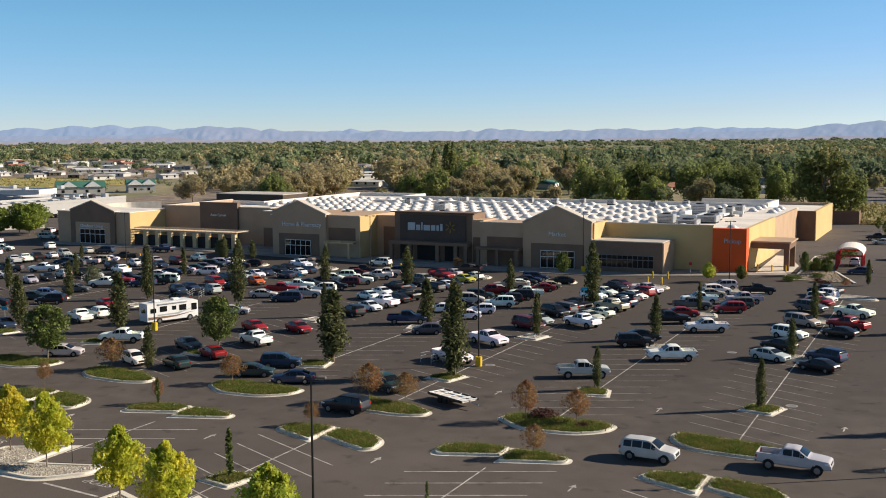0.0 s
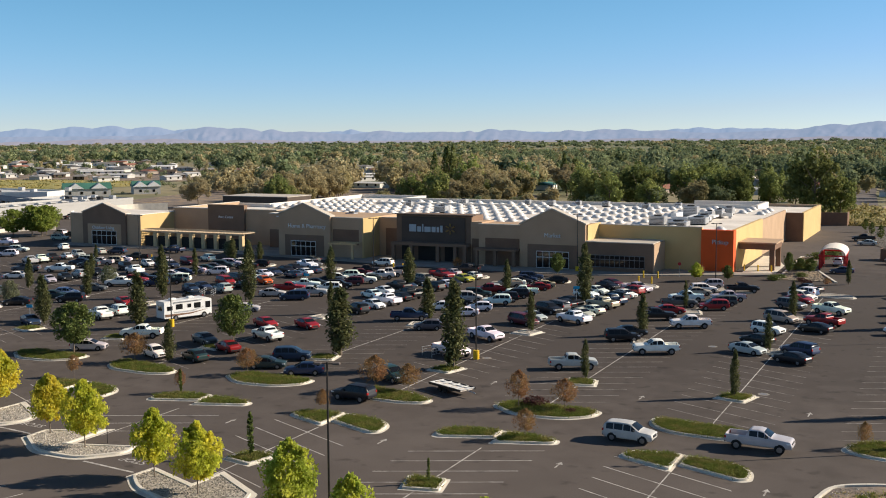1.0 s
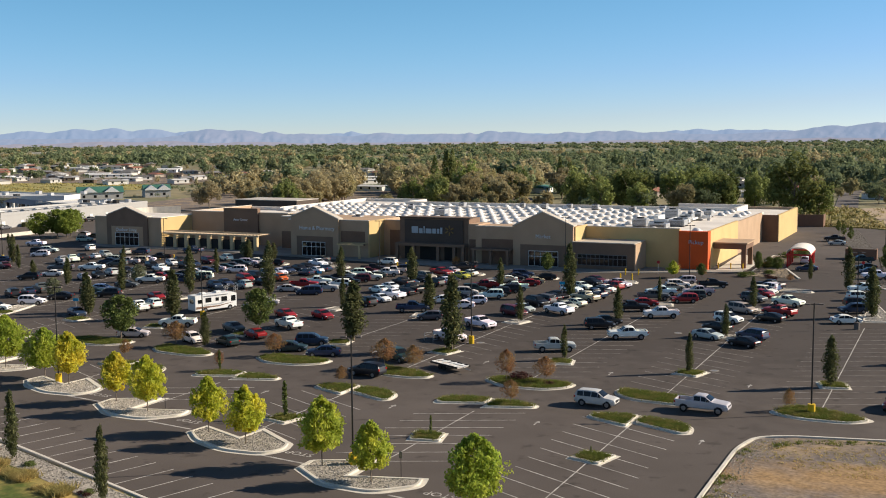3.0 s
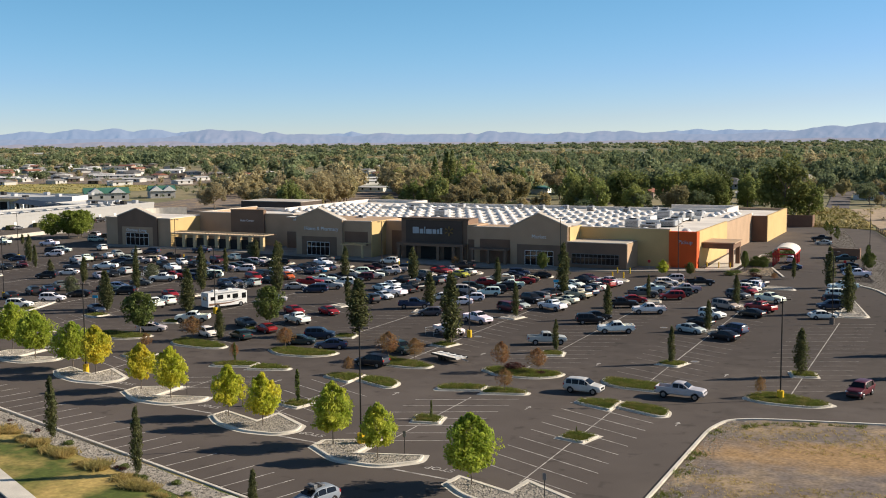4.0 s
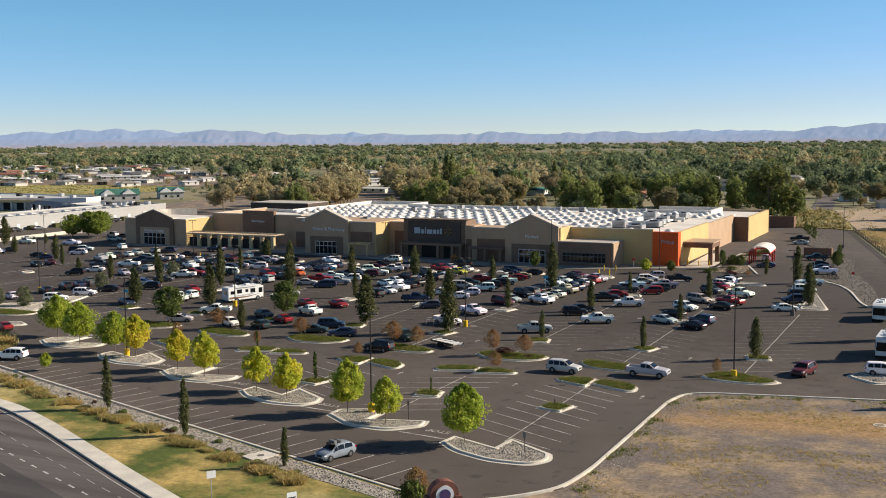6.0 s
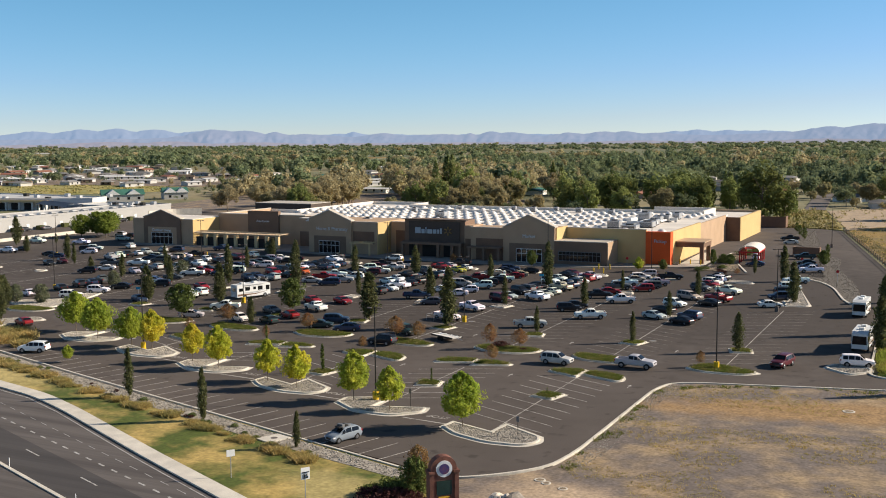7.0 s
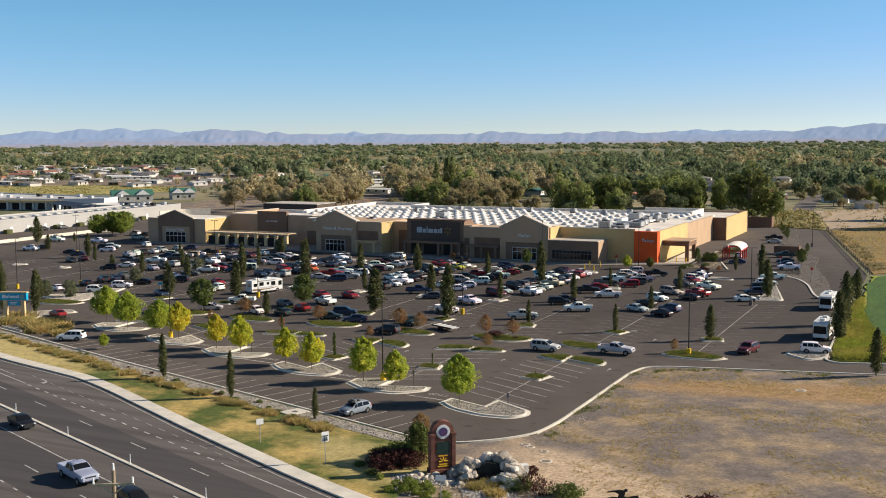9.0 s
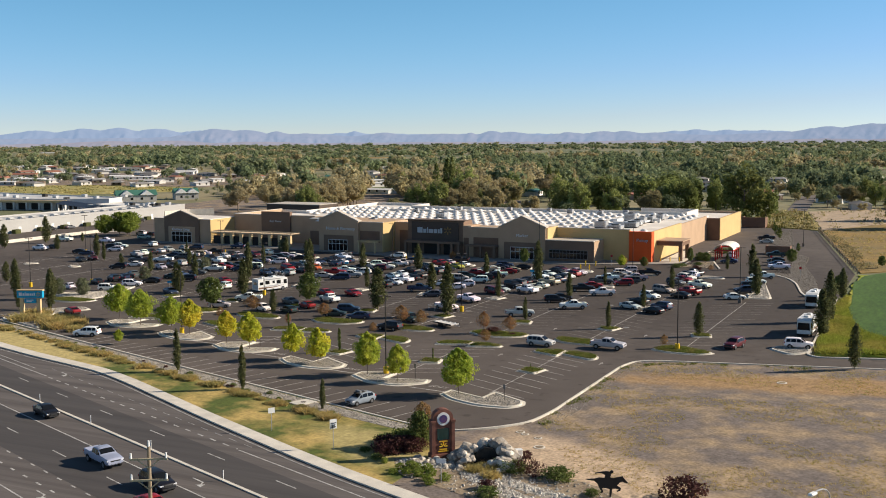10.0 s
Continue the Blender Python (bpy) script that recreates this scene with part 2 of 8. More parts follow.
M["leaf_lime"] = mat("leaf_lime", (0.60, 0.60, 0.095), 0.7, vary=0.12, scale=0.45, fine=3, island=0.22, color2=(0.41, 0.47, 0.075), lo=0.42, hi=0.60, trans=0.62)
M["leaf_fresh"] = mat("leaf_fresh", (0.46, 0.50, 0.08), 0.7, vary=0.12, scale=0.45, fine=3, island=0.22, color2=(0.33, 0.41, 0.065), lo=0.42, hi=0.60, trans=0.58)
M["leaf_dark"] = mat("leaf_dark", (0.098, 0.112, 0.046), 0.75, vary=0.2, scale=0.5, fine=3, island=0.45, color2=(0.145, 0.145, 0.062), trans=0.35)
M["leaf_green"] = mat("leaf_green", (0.12, 0.155, 0.045), 0.75, vary=0.2, scale=0.4, fine=3, island=0.40, color2=(0.16, 0.185, 0.055), trans=0.25)
M["leaf_mid"] = mat("leaf_mid", (0.20, 0.255, 0.05), 0.75, vary=0.2, scale=0.4, fine=3, island=0.3, color2=(0.26, 0.30, 0.065), trans=0.45)
M["leaf_juniper"] = mat("leaf_juniper", (0.135, 0.155, 0.085), 0.8, vary=0.2, scale=0.5, fine=3, island=0.4, color2=(0.19, 0.195, 0.115), trans=0.25)
M["leaf_rust"] = mat("leaf_rust", (0.31, 0.155, 0.075), 0.75, vary=0.2, scale=0.6, fine=3, island=0.2, color2=(0.30, 0.20, 0.085), trans=0.40)
M["leaf_purple"] = mat("leaf_purple", (0.085, 0.034, 0.034), 0.75, vary=0.2, scale=0.6, fine=3, island=0.3, color2=(0.12, 0.06, 0.045), trans=0.2)
M["wood_green"] = mat("wood_green", (0.192, 0.23, 0.074), 0.85, vary=0.15, scale=0.06, fine=0.8, island=0.14, obj=0.38, color2=(0.26, 0.275, 0.092), trans=0.36)
M["wood_olive"] = mat("wood_olive", (0.335, 0.30, 0.15), 0.85, vary=0.12, scale=0.06, fine=0.8, island=0.12, obj=0.25, color2=(0.40, 0.325, 0.17), trans=0.40)
M["wood_tan"] = mat("wood_tan", (0.46, 0.38, 0.22), 0.85, vary=0.12, scale=0.06, fine=0.8, island=0.12, obj=0.2, color2=(0.39, 0.335, 0.185), trans=0.42)
M["wood_far"] = mat("wood_far", (0.205, 0.252, 0.126), 0.9, vary=0.14, scale=0.05, fine=0.35, island=0.14, color2=(0.29, 0.31, 0.152), lo=0.40, hi=0.62, trans=0.36, patch=0.4, patch_scale=0.012)
M["wood_dark"] = mat("wood_dark", (0.152, 0.186, 0.098), 0.9, vary=0.14, scale=0.06, fine=0.4, island=0.14, obj=0.2, color2=(0.20, 0.222, 0.118), trans=0.38)
M["wood_yellow"] = mat("wood_yellow", (0.48, 0.40, 0.10), 0.85, vary=0.15, scale=0.06, fine=0.8, island=0.30, obj=0.25, color2=(0.36, 0.34, 0.09), trans=0.30)
M["rubber"] = mat("rubber", (0.018, 0.017, 0.016), 0.85, vary=0.1, scale=3, fine=12)
M["rim"] = mat("rim", (0.26, 0.26, 0.27), 0.4, 0.8, vary=0.06, scale=3, fine=12)
M["lamp_clear"] = mat("lamp_clear", (0.75, 0.76, 0.78), 0.15, vary=0.05, scale=3, fine=12, spec=0.6)
M["lamp_red"] = mat("lamp_red", (0.38, 0.015, 0.012), 0.25, vary=0.05, scale=3, fine=12, spec=0.6)
M["black_plastic"] = mat("black_plastic", (0.025, 0.025, 0.026), 0.6, vary=0.08, scale=3, fine=12)
M["roof_green"] = mat("roof_green", (0.065, 0.185, 0.135), 0.6, vary=0.10, scale=0.1, fine=2)
M["roof_grey"] = mat("roof_grey", (0.24, 0.225, 0.21), 0.8, vary=0.1, scale=0.1, fine=2, obj=0.4)
M["roof_red"] = mat("roof_red", (0.30, 0.13, 0.085), 0.8, vary=0.1, scale=0.1, fine=2, obj=0.3)
M["house_wall"] = mat("house_wall", (0.66, 0.63, 0.58), 0.9, vary=0.05, scale=0.1, fine=2, obj=0.35)
M["barn_white"] = mat("barn_white", (0.80, 0.79, 0.76), 0.7, vary=0.05, scale=0.1, fine=2)
M["house_tan"] = mat("house_tan", (0.36, 0.30, 0.245), 0.9, vary=0.05, scale=0.1, fine=2, obj=0.3)
M["barn"] = mat("barn", (0.16, 0.115, 0.08), 0.9, vary=0.1, scale=0.2, fine=3, obj=0.4)
M["roof_pale"] = mat("roof_pale", (0.60, 0.58, 0.55), 0.7, vary=0.06, scale=0.1, fine=2, obj=0.3)
# the blue haze on the ridges is painted in through glow
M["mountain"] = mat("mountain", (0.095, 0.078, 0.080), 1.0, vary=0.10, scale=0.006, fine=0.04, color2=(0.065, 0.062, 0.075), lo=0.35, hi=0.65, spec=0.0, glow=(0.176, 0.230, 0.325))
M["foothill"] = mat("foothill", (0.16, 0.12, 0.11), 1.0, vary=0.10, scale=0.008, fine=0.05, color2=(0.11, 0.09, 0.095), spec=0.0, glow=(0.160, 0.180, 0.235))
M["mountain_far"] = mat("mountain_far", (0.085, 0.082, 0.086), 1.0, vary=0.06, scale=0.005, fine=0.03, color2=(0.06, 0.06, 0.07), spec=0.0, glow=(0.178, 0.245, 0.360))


def paint_material():
    """Car paint whose colour is the object's own colour."""
    m = bpy.data.materials.new("car_paint")
    m.use_nodes = True
    n, l = m.node_tree.nodes, m.node_tree.links
    b = n["Principled BSDF"]
    info = n.new("ShaderNodeObjectInfo")
    geo = n.new("ShaderNodeNewGeometry")
    t = n.new("ShaderNodeTexNoise")
    t.inputs["Scale"].default_value = 1.2
    l.new(geo.outputs["Position"], t.inputs["Vector"])
    r = n.new("ShaderNodeMapRange")
    r.inputs["To Min"].default_value, r.inputs["To Max"].default_value = 0.82, 1.12
    l.new(t.outputs["Fac"], r.inputs["Value"])
    h = n.new("ShaderNodeHueSaturation")
    l.new(info.outputs["Color"], h.inputs["Color"])
    l.new(r.outputs[0], h.inputs["Value"])
    l.new(h.outputs[0], b.inputs["Base Color"])
    b.inputs["Roughness"].default_value = 0.38
    b.inputs["Coat Weight"].default_value = 0.10
    b.inputs["Specular IOR Level"].default_value = 0.35
    b.inputs["Coat Roughness"].default_value = 0.08
    return m


M["paint"] = paint_material()


def blend_patch(m, centre, along, length, width, colour):
    """Blend a patch of another colour, with a soft uneven edge, into the ground material m."""
    n, l = m.node_tree.nodes, m.node_tree.links
    hue = n["Principled BSDF"].inputs["Base Color"].links[0].from_node
    geo = n.new("ShaderNodeNewGeometry")
    sub = n.new("ShaderNodeVectorMath")
    sub.operation = "SUBTRACT"
    sub.inputs[1].default_value = centre
    l.new(geo.outputs["Position"], sub.inputs[0])
    spin, shrink = n.new("ShaderNodeMapping"), n.new("ShaderNodeMapping")
    spin.inputs["Rotation"].default_value = (0, 0, radians(-along))
    shrink.inputs["Scale"].default_value = (1 / length, 1 / width, 0)
    l.new(sub.outputs[0], spin.inputs[0])
    l.new(spin.outputs[0], shrink.inputs[0])
    far = n.new("ShaderNodeVectorMath")
    far.operation = "LENGTH"
    l.new(shrink.outputs[0], far.inputs[0])
    wob = n.new("ShaderNodeTexNoise")
    wob.inputs["Scale"].default_value, wob.inputs["Detail"].default_value = 0.35, 6.0
    l.new(geo.outputs["Position"], wob.inputs["Vector"])
    add = n.new("ShaderNodeMath")
    add.operation = "ADD"
    l.new(far.outputs["Value"], add.inputs[0])
    l.new(wob.outputs["Fac"], add.inputs[1])
    edge = n.new("ShaderNodeMapRange")
    edge.inputs["From Min"].default_value, edge.inputs["From Max"].default_value = 1.15, 1.65
    edge.inputs["To Min"].default_value, edge.inputs["To Max"].default_value = 1.0, 0.0
    l.new(add.outputs[0], edge.inputs["Value"])
    mix = n.new("ShaderNodeMix")
    mix.data_type = "RGBA"
    old = hue.inputs["Color"].links[0].from_socket
    l.new(edge.outputs[0], mix.inputs["Factor"])
    l.new(old, mix.inputs["A"])
    mix.inputs["B"].default_value = (*colour, 1)
    l.new(mix.outputs["Result"], hue.inputs["Color"])


blend_patch(M["asphalt"], (-62 * K, 150 * K, 0), 0.0, 165.0, 80.0, (0.071, 0.057, 0.048))      # darker asphalt from the cross drive back to the shop
blend_patch(M["lawn"], (-92 * K, 45 * K, 0), -18.0, 24.0, 5.5, (0.46, 0.36, 0.14))
blend_patch(M["lawn"], (-17 * K, 19 * K, 0), -30.0, 11.0, 4.5, (0.40, 0.32, 0.125))
blend_patch(M["dirt"], (30.0, 76.0, 0), 14.0, 42.0, 6.0, (0.33, 0.205, 0.095))
blend_patch(M["dirt"], (7.0, 22.5, 0), -33.0, 19.0, 7.5, (0.50, 0.365, 0.24))

# ---- building blocks of meshes ----


def link(name, bm, material, parent=None, label="", smooth=False):
    me = bpy.data.meshes.new(name)
    bm.to_mesh(me)
    bm.free()
    for mm in (material if isinstance(material, (list, tuple)) else [material]):
        me.materials.append(M[mm])
    if smooth:
        me.polygons.foreach_set("use_smooth", [True] * len(me.polygons))
    ob = new(name, me)
    ob.parent = parent
    if label:
        ob["label"] = label
    return ob


def part(name, bm, material, parent, label="", smooth=False):
    return link(name, bm, material, parent, label, smooth)


def thing(name, m, label, category, group="", kind=""):
    ob = new(name)
    ob.empty_display_size = 0.2
    ob.matrix_basis = m
    return tagged(ob, label, category, group, kind)


def box(bm, x0, x1, y0, y1, z0, z1, mi=0, bevel=0.0):
    r = bmesh.ops.create_cube(bm, size=1.0, matrix=Matrix.LocRotScale(((x0 + x1) / 2, (y0 + y1) / 2, (z0 + z1) / 2), None, (abs(x1 - x0), abs(y1 - y0), abs(z1 - z0))))
    faces = {f for v in r["verts"] for f in v.link_faces}
    for f in faces:
        f.material_index = mi
    if bevel:
        edges = list({e for v in r["verts"] for e in v.link_edges})
        bmesh.ops.bevel(bm, geom=edges, offset=bevel, segments=1, affect="EDGES")
    return r["verts"]


def tube(bm, a, b, r0, r1=None, n=8, mi=0):
    """A tapered round bar from a to b."""
    a, b = Vector(a), Vector(b)
    d = b - a
    m = Matrix.Translation((a + b) / 2) @ d.to_track_quat("Z", "Y").to_matrix().to_4x4()
    r = bmesh.ops.create_cone(bm, cap_ends=True, segments=n, radius1=r0, radius2=r0 if r1 is None else r1, depth=d.length, matrix=m)
    for f in {f for v in r["verts"] for f in v.link_faces}:
        f.material_index = mi
    return r["verts"]


def prism(bm, pts, z0, z1, mi=0):
    """A slab over a plan outline; z1 may differ from the outline's bottom z0."""
    lo = [bm.verts.new((x, y, z0)) for x, y in pts]
    hi = [bm.verts.new((x, y, z1)) for x, y in pts]
    n = len(pts)
    fs = [bm.faces.new(hi), bm.faces.new(lo[::-1])]
    fs += [bm.faces.new((lo[i], lo[(i + 1) % n], hi[(i + 1) % n], hi[i])) for i in range(n)]
    for f in fs:
        f.material_index = mi
    return fs


def wall_profile(bm, pts, y0, y1, mi=0):
    """An upright slab with the outline pts (x, z), from y0 to y1."""
    a = [bm.verts.new((x, y0, z)) for x, z in pts]
    b = [bm.verts.new((x, y1, z)) for x, z in pts]
    n = len(pts)
    fs = [bm.faces.new(a), bm.faces.new(b[::-1])]
    fs += [bm.faces.new((b[i], b[(i + 1) % n], a[(i + 1) % n], a[i])) for i in range(n)]
    for f in fs:
        f.material_index = mi
    bmesh.ops.recalc_face_normals(bm, faces=fs)
    return fs


def rounded(pts, r, n=4):
    """The outline pts with its corners rounded off."""
    out = []
    k = len(pts)
    for i in range(k):
        p, a, b = Vector(pts[i]), Vector(pts[i - 1]), Vector(pts[(i + 1) % k])
        q = min(r[i] if isinstance(r, list) else r, (a - p).length * 0.45, (b - p).length * 0.45)
        s, e = p + (a - p).normalized() * q, p + (b - p).normalized() * q
        for j in range(n + 1):
            t = j / n
            out.append(tuple((1 - t) ** 2 * s + 2 * t * (1 - t) * p + t * t * e))
    return out


def inset(pts, d):
    """The outline pts (anticlockwise) moved inwards by d."""
    k = len(pts)
    out = []
    for i in range(k):
        p, a, b = Vector(pts[i]), Vector(pts[i - 1]), Vector(pts[(i + 1) % k])
        n1 = Vector((-(p - a).y, (p - a).x)).normalized()
        n2 = Vector((-(b - p).y, (b - p).x)).normalized()
        n = n1 + n2
        n = n.normalized() if n.length > 1e-6 else n1
        out.append(tuple(p + n * d / max(0.45, n.dot(n1))))
    return out


def ccw(pts):
    s = sum(pts[i - 1][0] * pts[i][1] - pts[i][0] * pts[i - 1][1] for i in range(len(pts)))
    return list(pts) if s > 0 else list(pts)[::-1]


def sheet(name, pts, z, material, label, category, thick=0.3):
    """A flat piece of the ground, as a slab."""
    bm = bmesh.new()
    prism(bm, ccw(pts), z - thick, z)
    bmesh.ops.triangulate(bm, faces=[f for f in bm.faces if len(f.verts) > 4])
    return tagged(link(name, bm, material), label, category, kind="structure")


def quads_mesh(name, centers, sizes, material, rng, parent=None, aspect=1.0, up=None, out=None, loose=0.24):
    """Many small leaf quads in one mesh, each at its own angle, or facing roughly along out."""
    n = len(centers)
    a = rng.normal(size=(n, 3))
    if out is not None:
        o = out + rng.normal(size=(n, 3)) * loose
        a = np.cross(o, a)
    a /= np.linalg.norm(a, axis=1)[:, None]
    b = np.cross(a, rng.normal(size=(n, 3)) if out is None else o)
    b /= np.linalg.norm(b, axis=1)[:, None]
    if up is not None:
        a = a * (1 - up) + np.array((0, 0, 1.0)) * up
    s = np.asarray(sizes)[:, None] * 0.5
    v = np.stack([centers - a * s * aspect - b * s * 0.6, centers - a * s * 0.2 * aspect + b * s, centers + a * s * aspect + b * s * 0.6, centers + a * s * 0.2 * aspect - b * s], axis=1).reshape(-1, 3)
    me = bpy.data.meshes.new(name)
    me.vertices.add(4 * n)
    me.vertices.foreach_set("co", v.ravel().astype(np.float32))
    me.loops.add(4 * n)
    me.loops.foreach_set("vertex_index", np.arange(4 * n, dtype=np.int32))
    me.polygons.add(n)
    me.polygons.foreach_set("loop_start", np.arange(0, 4 * n, 4, dtype=np.int32))
    me.update(calc_edges=True)
    me.validate()
    me.materials.append(M[material])
    ob = new(name, me)
    ob.parent = parent
    return ob


def text(body, size, m, material, parent, name="lettering", align="CENTER"):
    cu = bpy.data.curves.new(name, "FONT")
    cu.body, cu.size, cu.extrude, cu.align_x = body, size, 0.04, align
    cu.materials.append(M[material])
    ob = new(name, cu)
    ob.parent = parent
    ob.matrix_basis = m
    return ob


# ---- ground, road, lot ----


def ragged(pts, amp=1.2, step=2.5):
    """The outline pts with an uneven, natural edge."""
    out = []
    for i in range(len(pts)):
        a, b = Vector(pts[i]), Vector(pts[(i + 1) % len(pts)])
        d = b - a
        n = max(1, min(40, int(d.length / step)))
        side = Vector((-d.y, d.x)).normalized()
        for j in range(n):
            p = a + d * j / n
            out.append(tuple(p + side * amp * (noise.noise(Vector((p.x * 0.31, p.y * 0.31, 1))) + 0.6 * noise.noise(Vector((p.x * 0.9, p.y * 0.9, 4))))))
    return out


RX = [0.2 - 15.4 * k for k in range(13)]       # the lines of the parking rows, at right angles to the shop front
STALL, ANGLE = 2.87, 25.0                      # stall spacing along a row; stripes turned from the x axis
RNG = np.random.default_rng(7)



def rise(x, y):
    """Height of the valley floor, which lifts towards the far hills."""
    f = max(0.0, (math.hypot(x, y) - 1900) / 1800)
    return -0.20 + 9.0 * f * f * (1.6 - 0.6 * min(f, 1.3))


bm = bmesh.new()
rings_ = []
for r in (150, 700, 1900, 2300, 2700, 3100, 3500, 3800, 4100, 4380):
    rings_.append([bm.verts.new((r * math.cos(a * math.pi / 48), r * math.sin(a * math.pi / 48), rise(r, 0))) for a in range(96)])
bm.faces.new(rings_[0])
for p, q in zip(rings_, rings_[1:]):
    for i in range(96):
        bm.faces.new((p[i], q[i], q[(i + 1) % 96], p[(i + 1) % 96]))
tagged(link("ground", bm, "country", None, "", True), "dry grassland and fields reaching the horizon", "ground", kind="structure")

LOT = [(-12.2, 27.6), (-8.2, 30.8), (-5.6, 34.4), (-4.9, 40.0), (-4.8, 67.5), (-3.9, 71.6), (-1.0, 73.2), (30, 80.6), (150, 113.5), (148, 121.0), (28, 87.6), (19.2, 85.0), (17.5, 86.5), (16.2, 127),
       (15.6, 145), (15.2, 187), (-7, 303), (-15, 308.5), (-34, 310), (-62, 310), (-62, 300), (-200, 300), (-330, 300), (-330, 128), (-75.6, 46.4)]
sheet("parking_lot_pavement", LOT, 0.0, "asphalt", "worn grey asphalt of a large parking lot", "pavement", 0.5)

# road frame: u along the kerb, n out into the road
RA = radians(-21.0)
RO, RU, RN = Vector((-24.5, 13.6)), Vector((math.cos(RA), math.sin(RA))), Vector((math.sin(RA), -math.cos(RA)))


def rp(u, n):
    p = RO + RU * u + RN * n
    return (p.x, p.y)


# the kerb swings away from the lanes where the turn lane opens
KERB = [(-400, 0.4), (-100, 0.4), (-77, -0.5), (-66, -1.45), (-57, -2.6), (-50, -3.45), (-41, -3.1), (-30, -2.1), (-18.5, -1.05), (-6.7, -0.2), (2.7, 0.45), (10.5, 0.75), (40, 0.8), (400, 0.8)]


def along_kerb(off, u0=-400.0, u1=400.0):
    """Places at a distance off the kerb line, streetwards."""
    us = [u0] + [u for u, _ in KERB if u0 < u < u1] + [u1]
    return [rp(u, float(np.interp(u, *np.array(KERB).T)) + off) for u in us]


sheet("road", [rp(-400, -4.2), rp(400, -4.2), rp(400, 31), rp(-400, 31)], -0.03, "road_asphalt", "dark grey asphalt of a wide street", "road")
for a, b in ((4.5, 9.15), (13.1, 20.1)):
    sheet("traffic_lane", [rp(-400, a), rp(400, a), rp(400, b), rp(-400, b)], -0.0262, "dark_asphalt", "darker worn traffic lanes of the street", "road")
sheet("far_sidewalk", [rp(-400, 31.2), rp(400, 31.2), rp(400, 33.2), rp(-400, 33.2)], 0.12, "concrete", "pale concrete sidewalk on the far side of the street", "pavement", 0.4)
sheet("lawn", [(-330, 131), (-75.9, 45.6), (-12.6, 27.0), (-9.5, 18.0)] + along_kerb(-1.78, -400, 16)[::-1], 0.05, "lawn", "mown grass strip with dry straw-coloured patches", "lawn", 0.4)
sheet("vacant_lot", [(-12.0, 27.3), (-7.9, 30.5), (-5.3, 34.3), (-4.6, 40), (-4.5, 67.4), (-3.7, 71.3), (-0.9, 72.9), (30, 80.3), (150, 113.2), (190, 60), *along_kerb(-1.78, 15.9, 230)[::-1], (-9.6, 17.8)], 0.04, "dirt", "bare vacant lot with dry grass and dark soil", "ground", 0.4)
sheet("green_field", ragged([(20.2, 190), (17.6, 184), (16.6, 173), (17.4, 152.6), (19.2, 130), (21.4, 116.6), (24.0, 107.7), (29, 103.4), (150, 150), (150, 330), (35, 207)], 0.7), 0.07, "green_field", "bright green irrigated field", "field", 0.4)
sheet("weed_verge", ragged([(18.4, 87.4), (29, 90), (150, 123.5), (150, 190), (60, 200), (16.6, 185), (17.2, 127)]), 0.045, "weeds", "unmown weedy verge beside the field", "verge", 0.4)
sheet("dry_meadow", [(16.2, 190), (40, 215), (150, 335), (150, 420), (14, 345), (-6.2, 303.5)], 0.02, "dry_field", "dry golden grass meadow", "field", 0.35)
sheet("bare_soil", ragged([(-5.8, 305), (13, 347), (150, 424), (150, 470), (0, 425), (-22, 398), (-10, 332)]), 0.015, "sand", "bare tan soil beyond the meadow", "ground", 0.35)
sheet("brush_land", ragged([(-33, 312), (-15, 311), (-6.4, 306), (-10.5, 332), (-22.5, 398), (-40, 395)]), 0.018, "weed_gold", "rough ground with dry brush", "ground", 0.35)
sheet("back_road", [(-31, 397), (-23, 400), (-31, 500), (-38, 640), (-45, 640), (-40, 505)], 0.035, "old_asphalt", "old pale asphalt back road", "road", 0.4)
sheet("weed_field", ragged([(-560, 340), (-471, 372), (-432, 400), (-402, 452), (-430, 500), (-526, 502), (-600, 450)]), 0.02, "weed_gold", "yellow-green weedy field behind the shops", "field", 0.35)
sheet("bare_yards", ragged([(-700, 520), (-600, 455), (-526, 504), (-430, 503), (-380, 520), (-420, 640), (-560, 760), (-720, 720)], 3), 0.012, "dirt", "bare brown yards round the far houses", "ground", 0.35)
sheet("gold_field", ragged([(-980, 1330), (-820, 1440), (-850, 1560), (-1010, 1490)]), 0.02, "dry_field", "far golden stubble field", "field", 0.35)
sheet("far_lot", [(-300, 296), (-262, 300), (-190, 320), (-150, 420), (-230, 480), (-330, 430)], 0.03, "dirt", "pale dirt lot behind the shops", "pavement", 0.4)


def polyline_strip(bm, pts, w, z0, z1, mi=0):
    """A low bar of width w along a polyline, mitred at its bends."""
    p = [Vector(q) for q in pts]
    left, right = [], []
    for i in range(len(p)):
        d0 = (p[i] - p[i - 1]).normalized() if i else (p[1] - p[0]).normalized()
        d1 = (p[i + 1] - p[i]).normalized() if i < len(p) - 1 else d0
        d = (d0 + d1).normalized()
        n = Vector((-d.y, d.x)) * (w / 2) / max(0.5, d.dot(d0))
        left.append(tuple(p[i] + n))
        right.append(tuple(p[i] - n))
    rows = [[bm.verts.new((*q, z)) for q in side] for side, z in ((right, z0), (right, z1), (left, z1), (left, z0))]
    faces = [bm.faces.new([r[0] for r in rows]), bm.faces.new([r[-1] for r in rows][::-1])]
    for a, b in zip(rows, rows[1:] + rows[:1]):
        faces += [bm.faces.new((a[i], b[i], b[i + 1], a[i + 1])[::-1]) for i in range(len(p) - 1)]
    for f in faces:
        f.material_index = mi


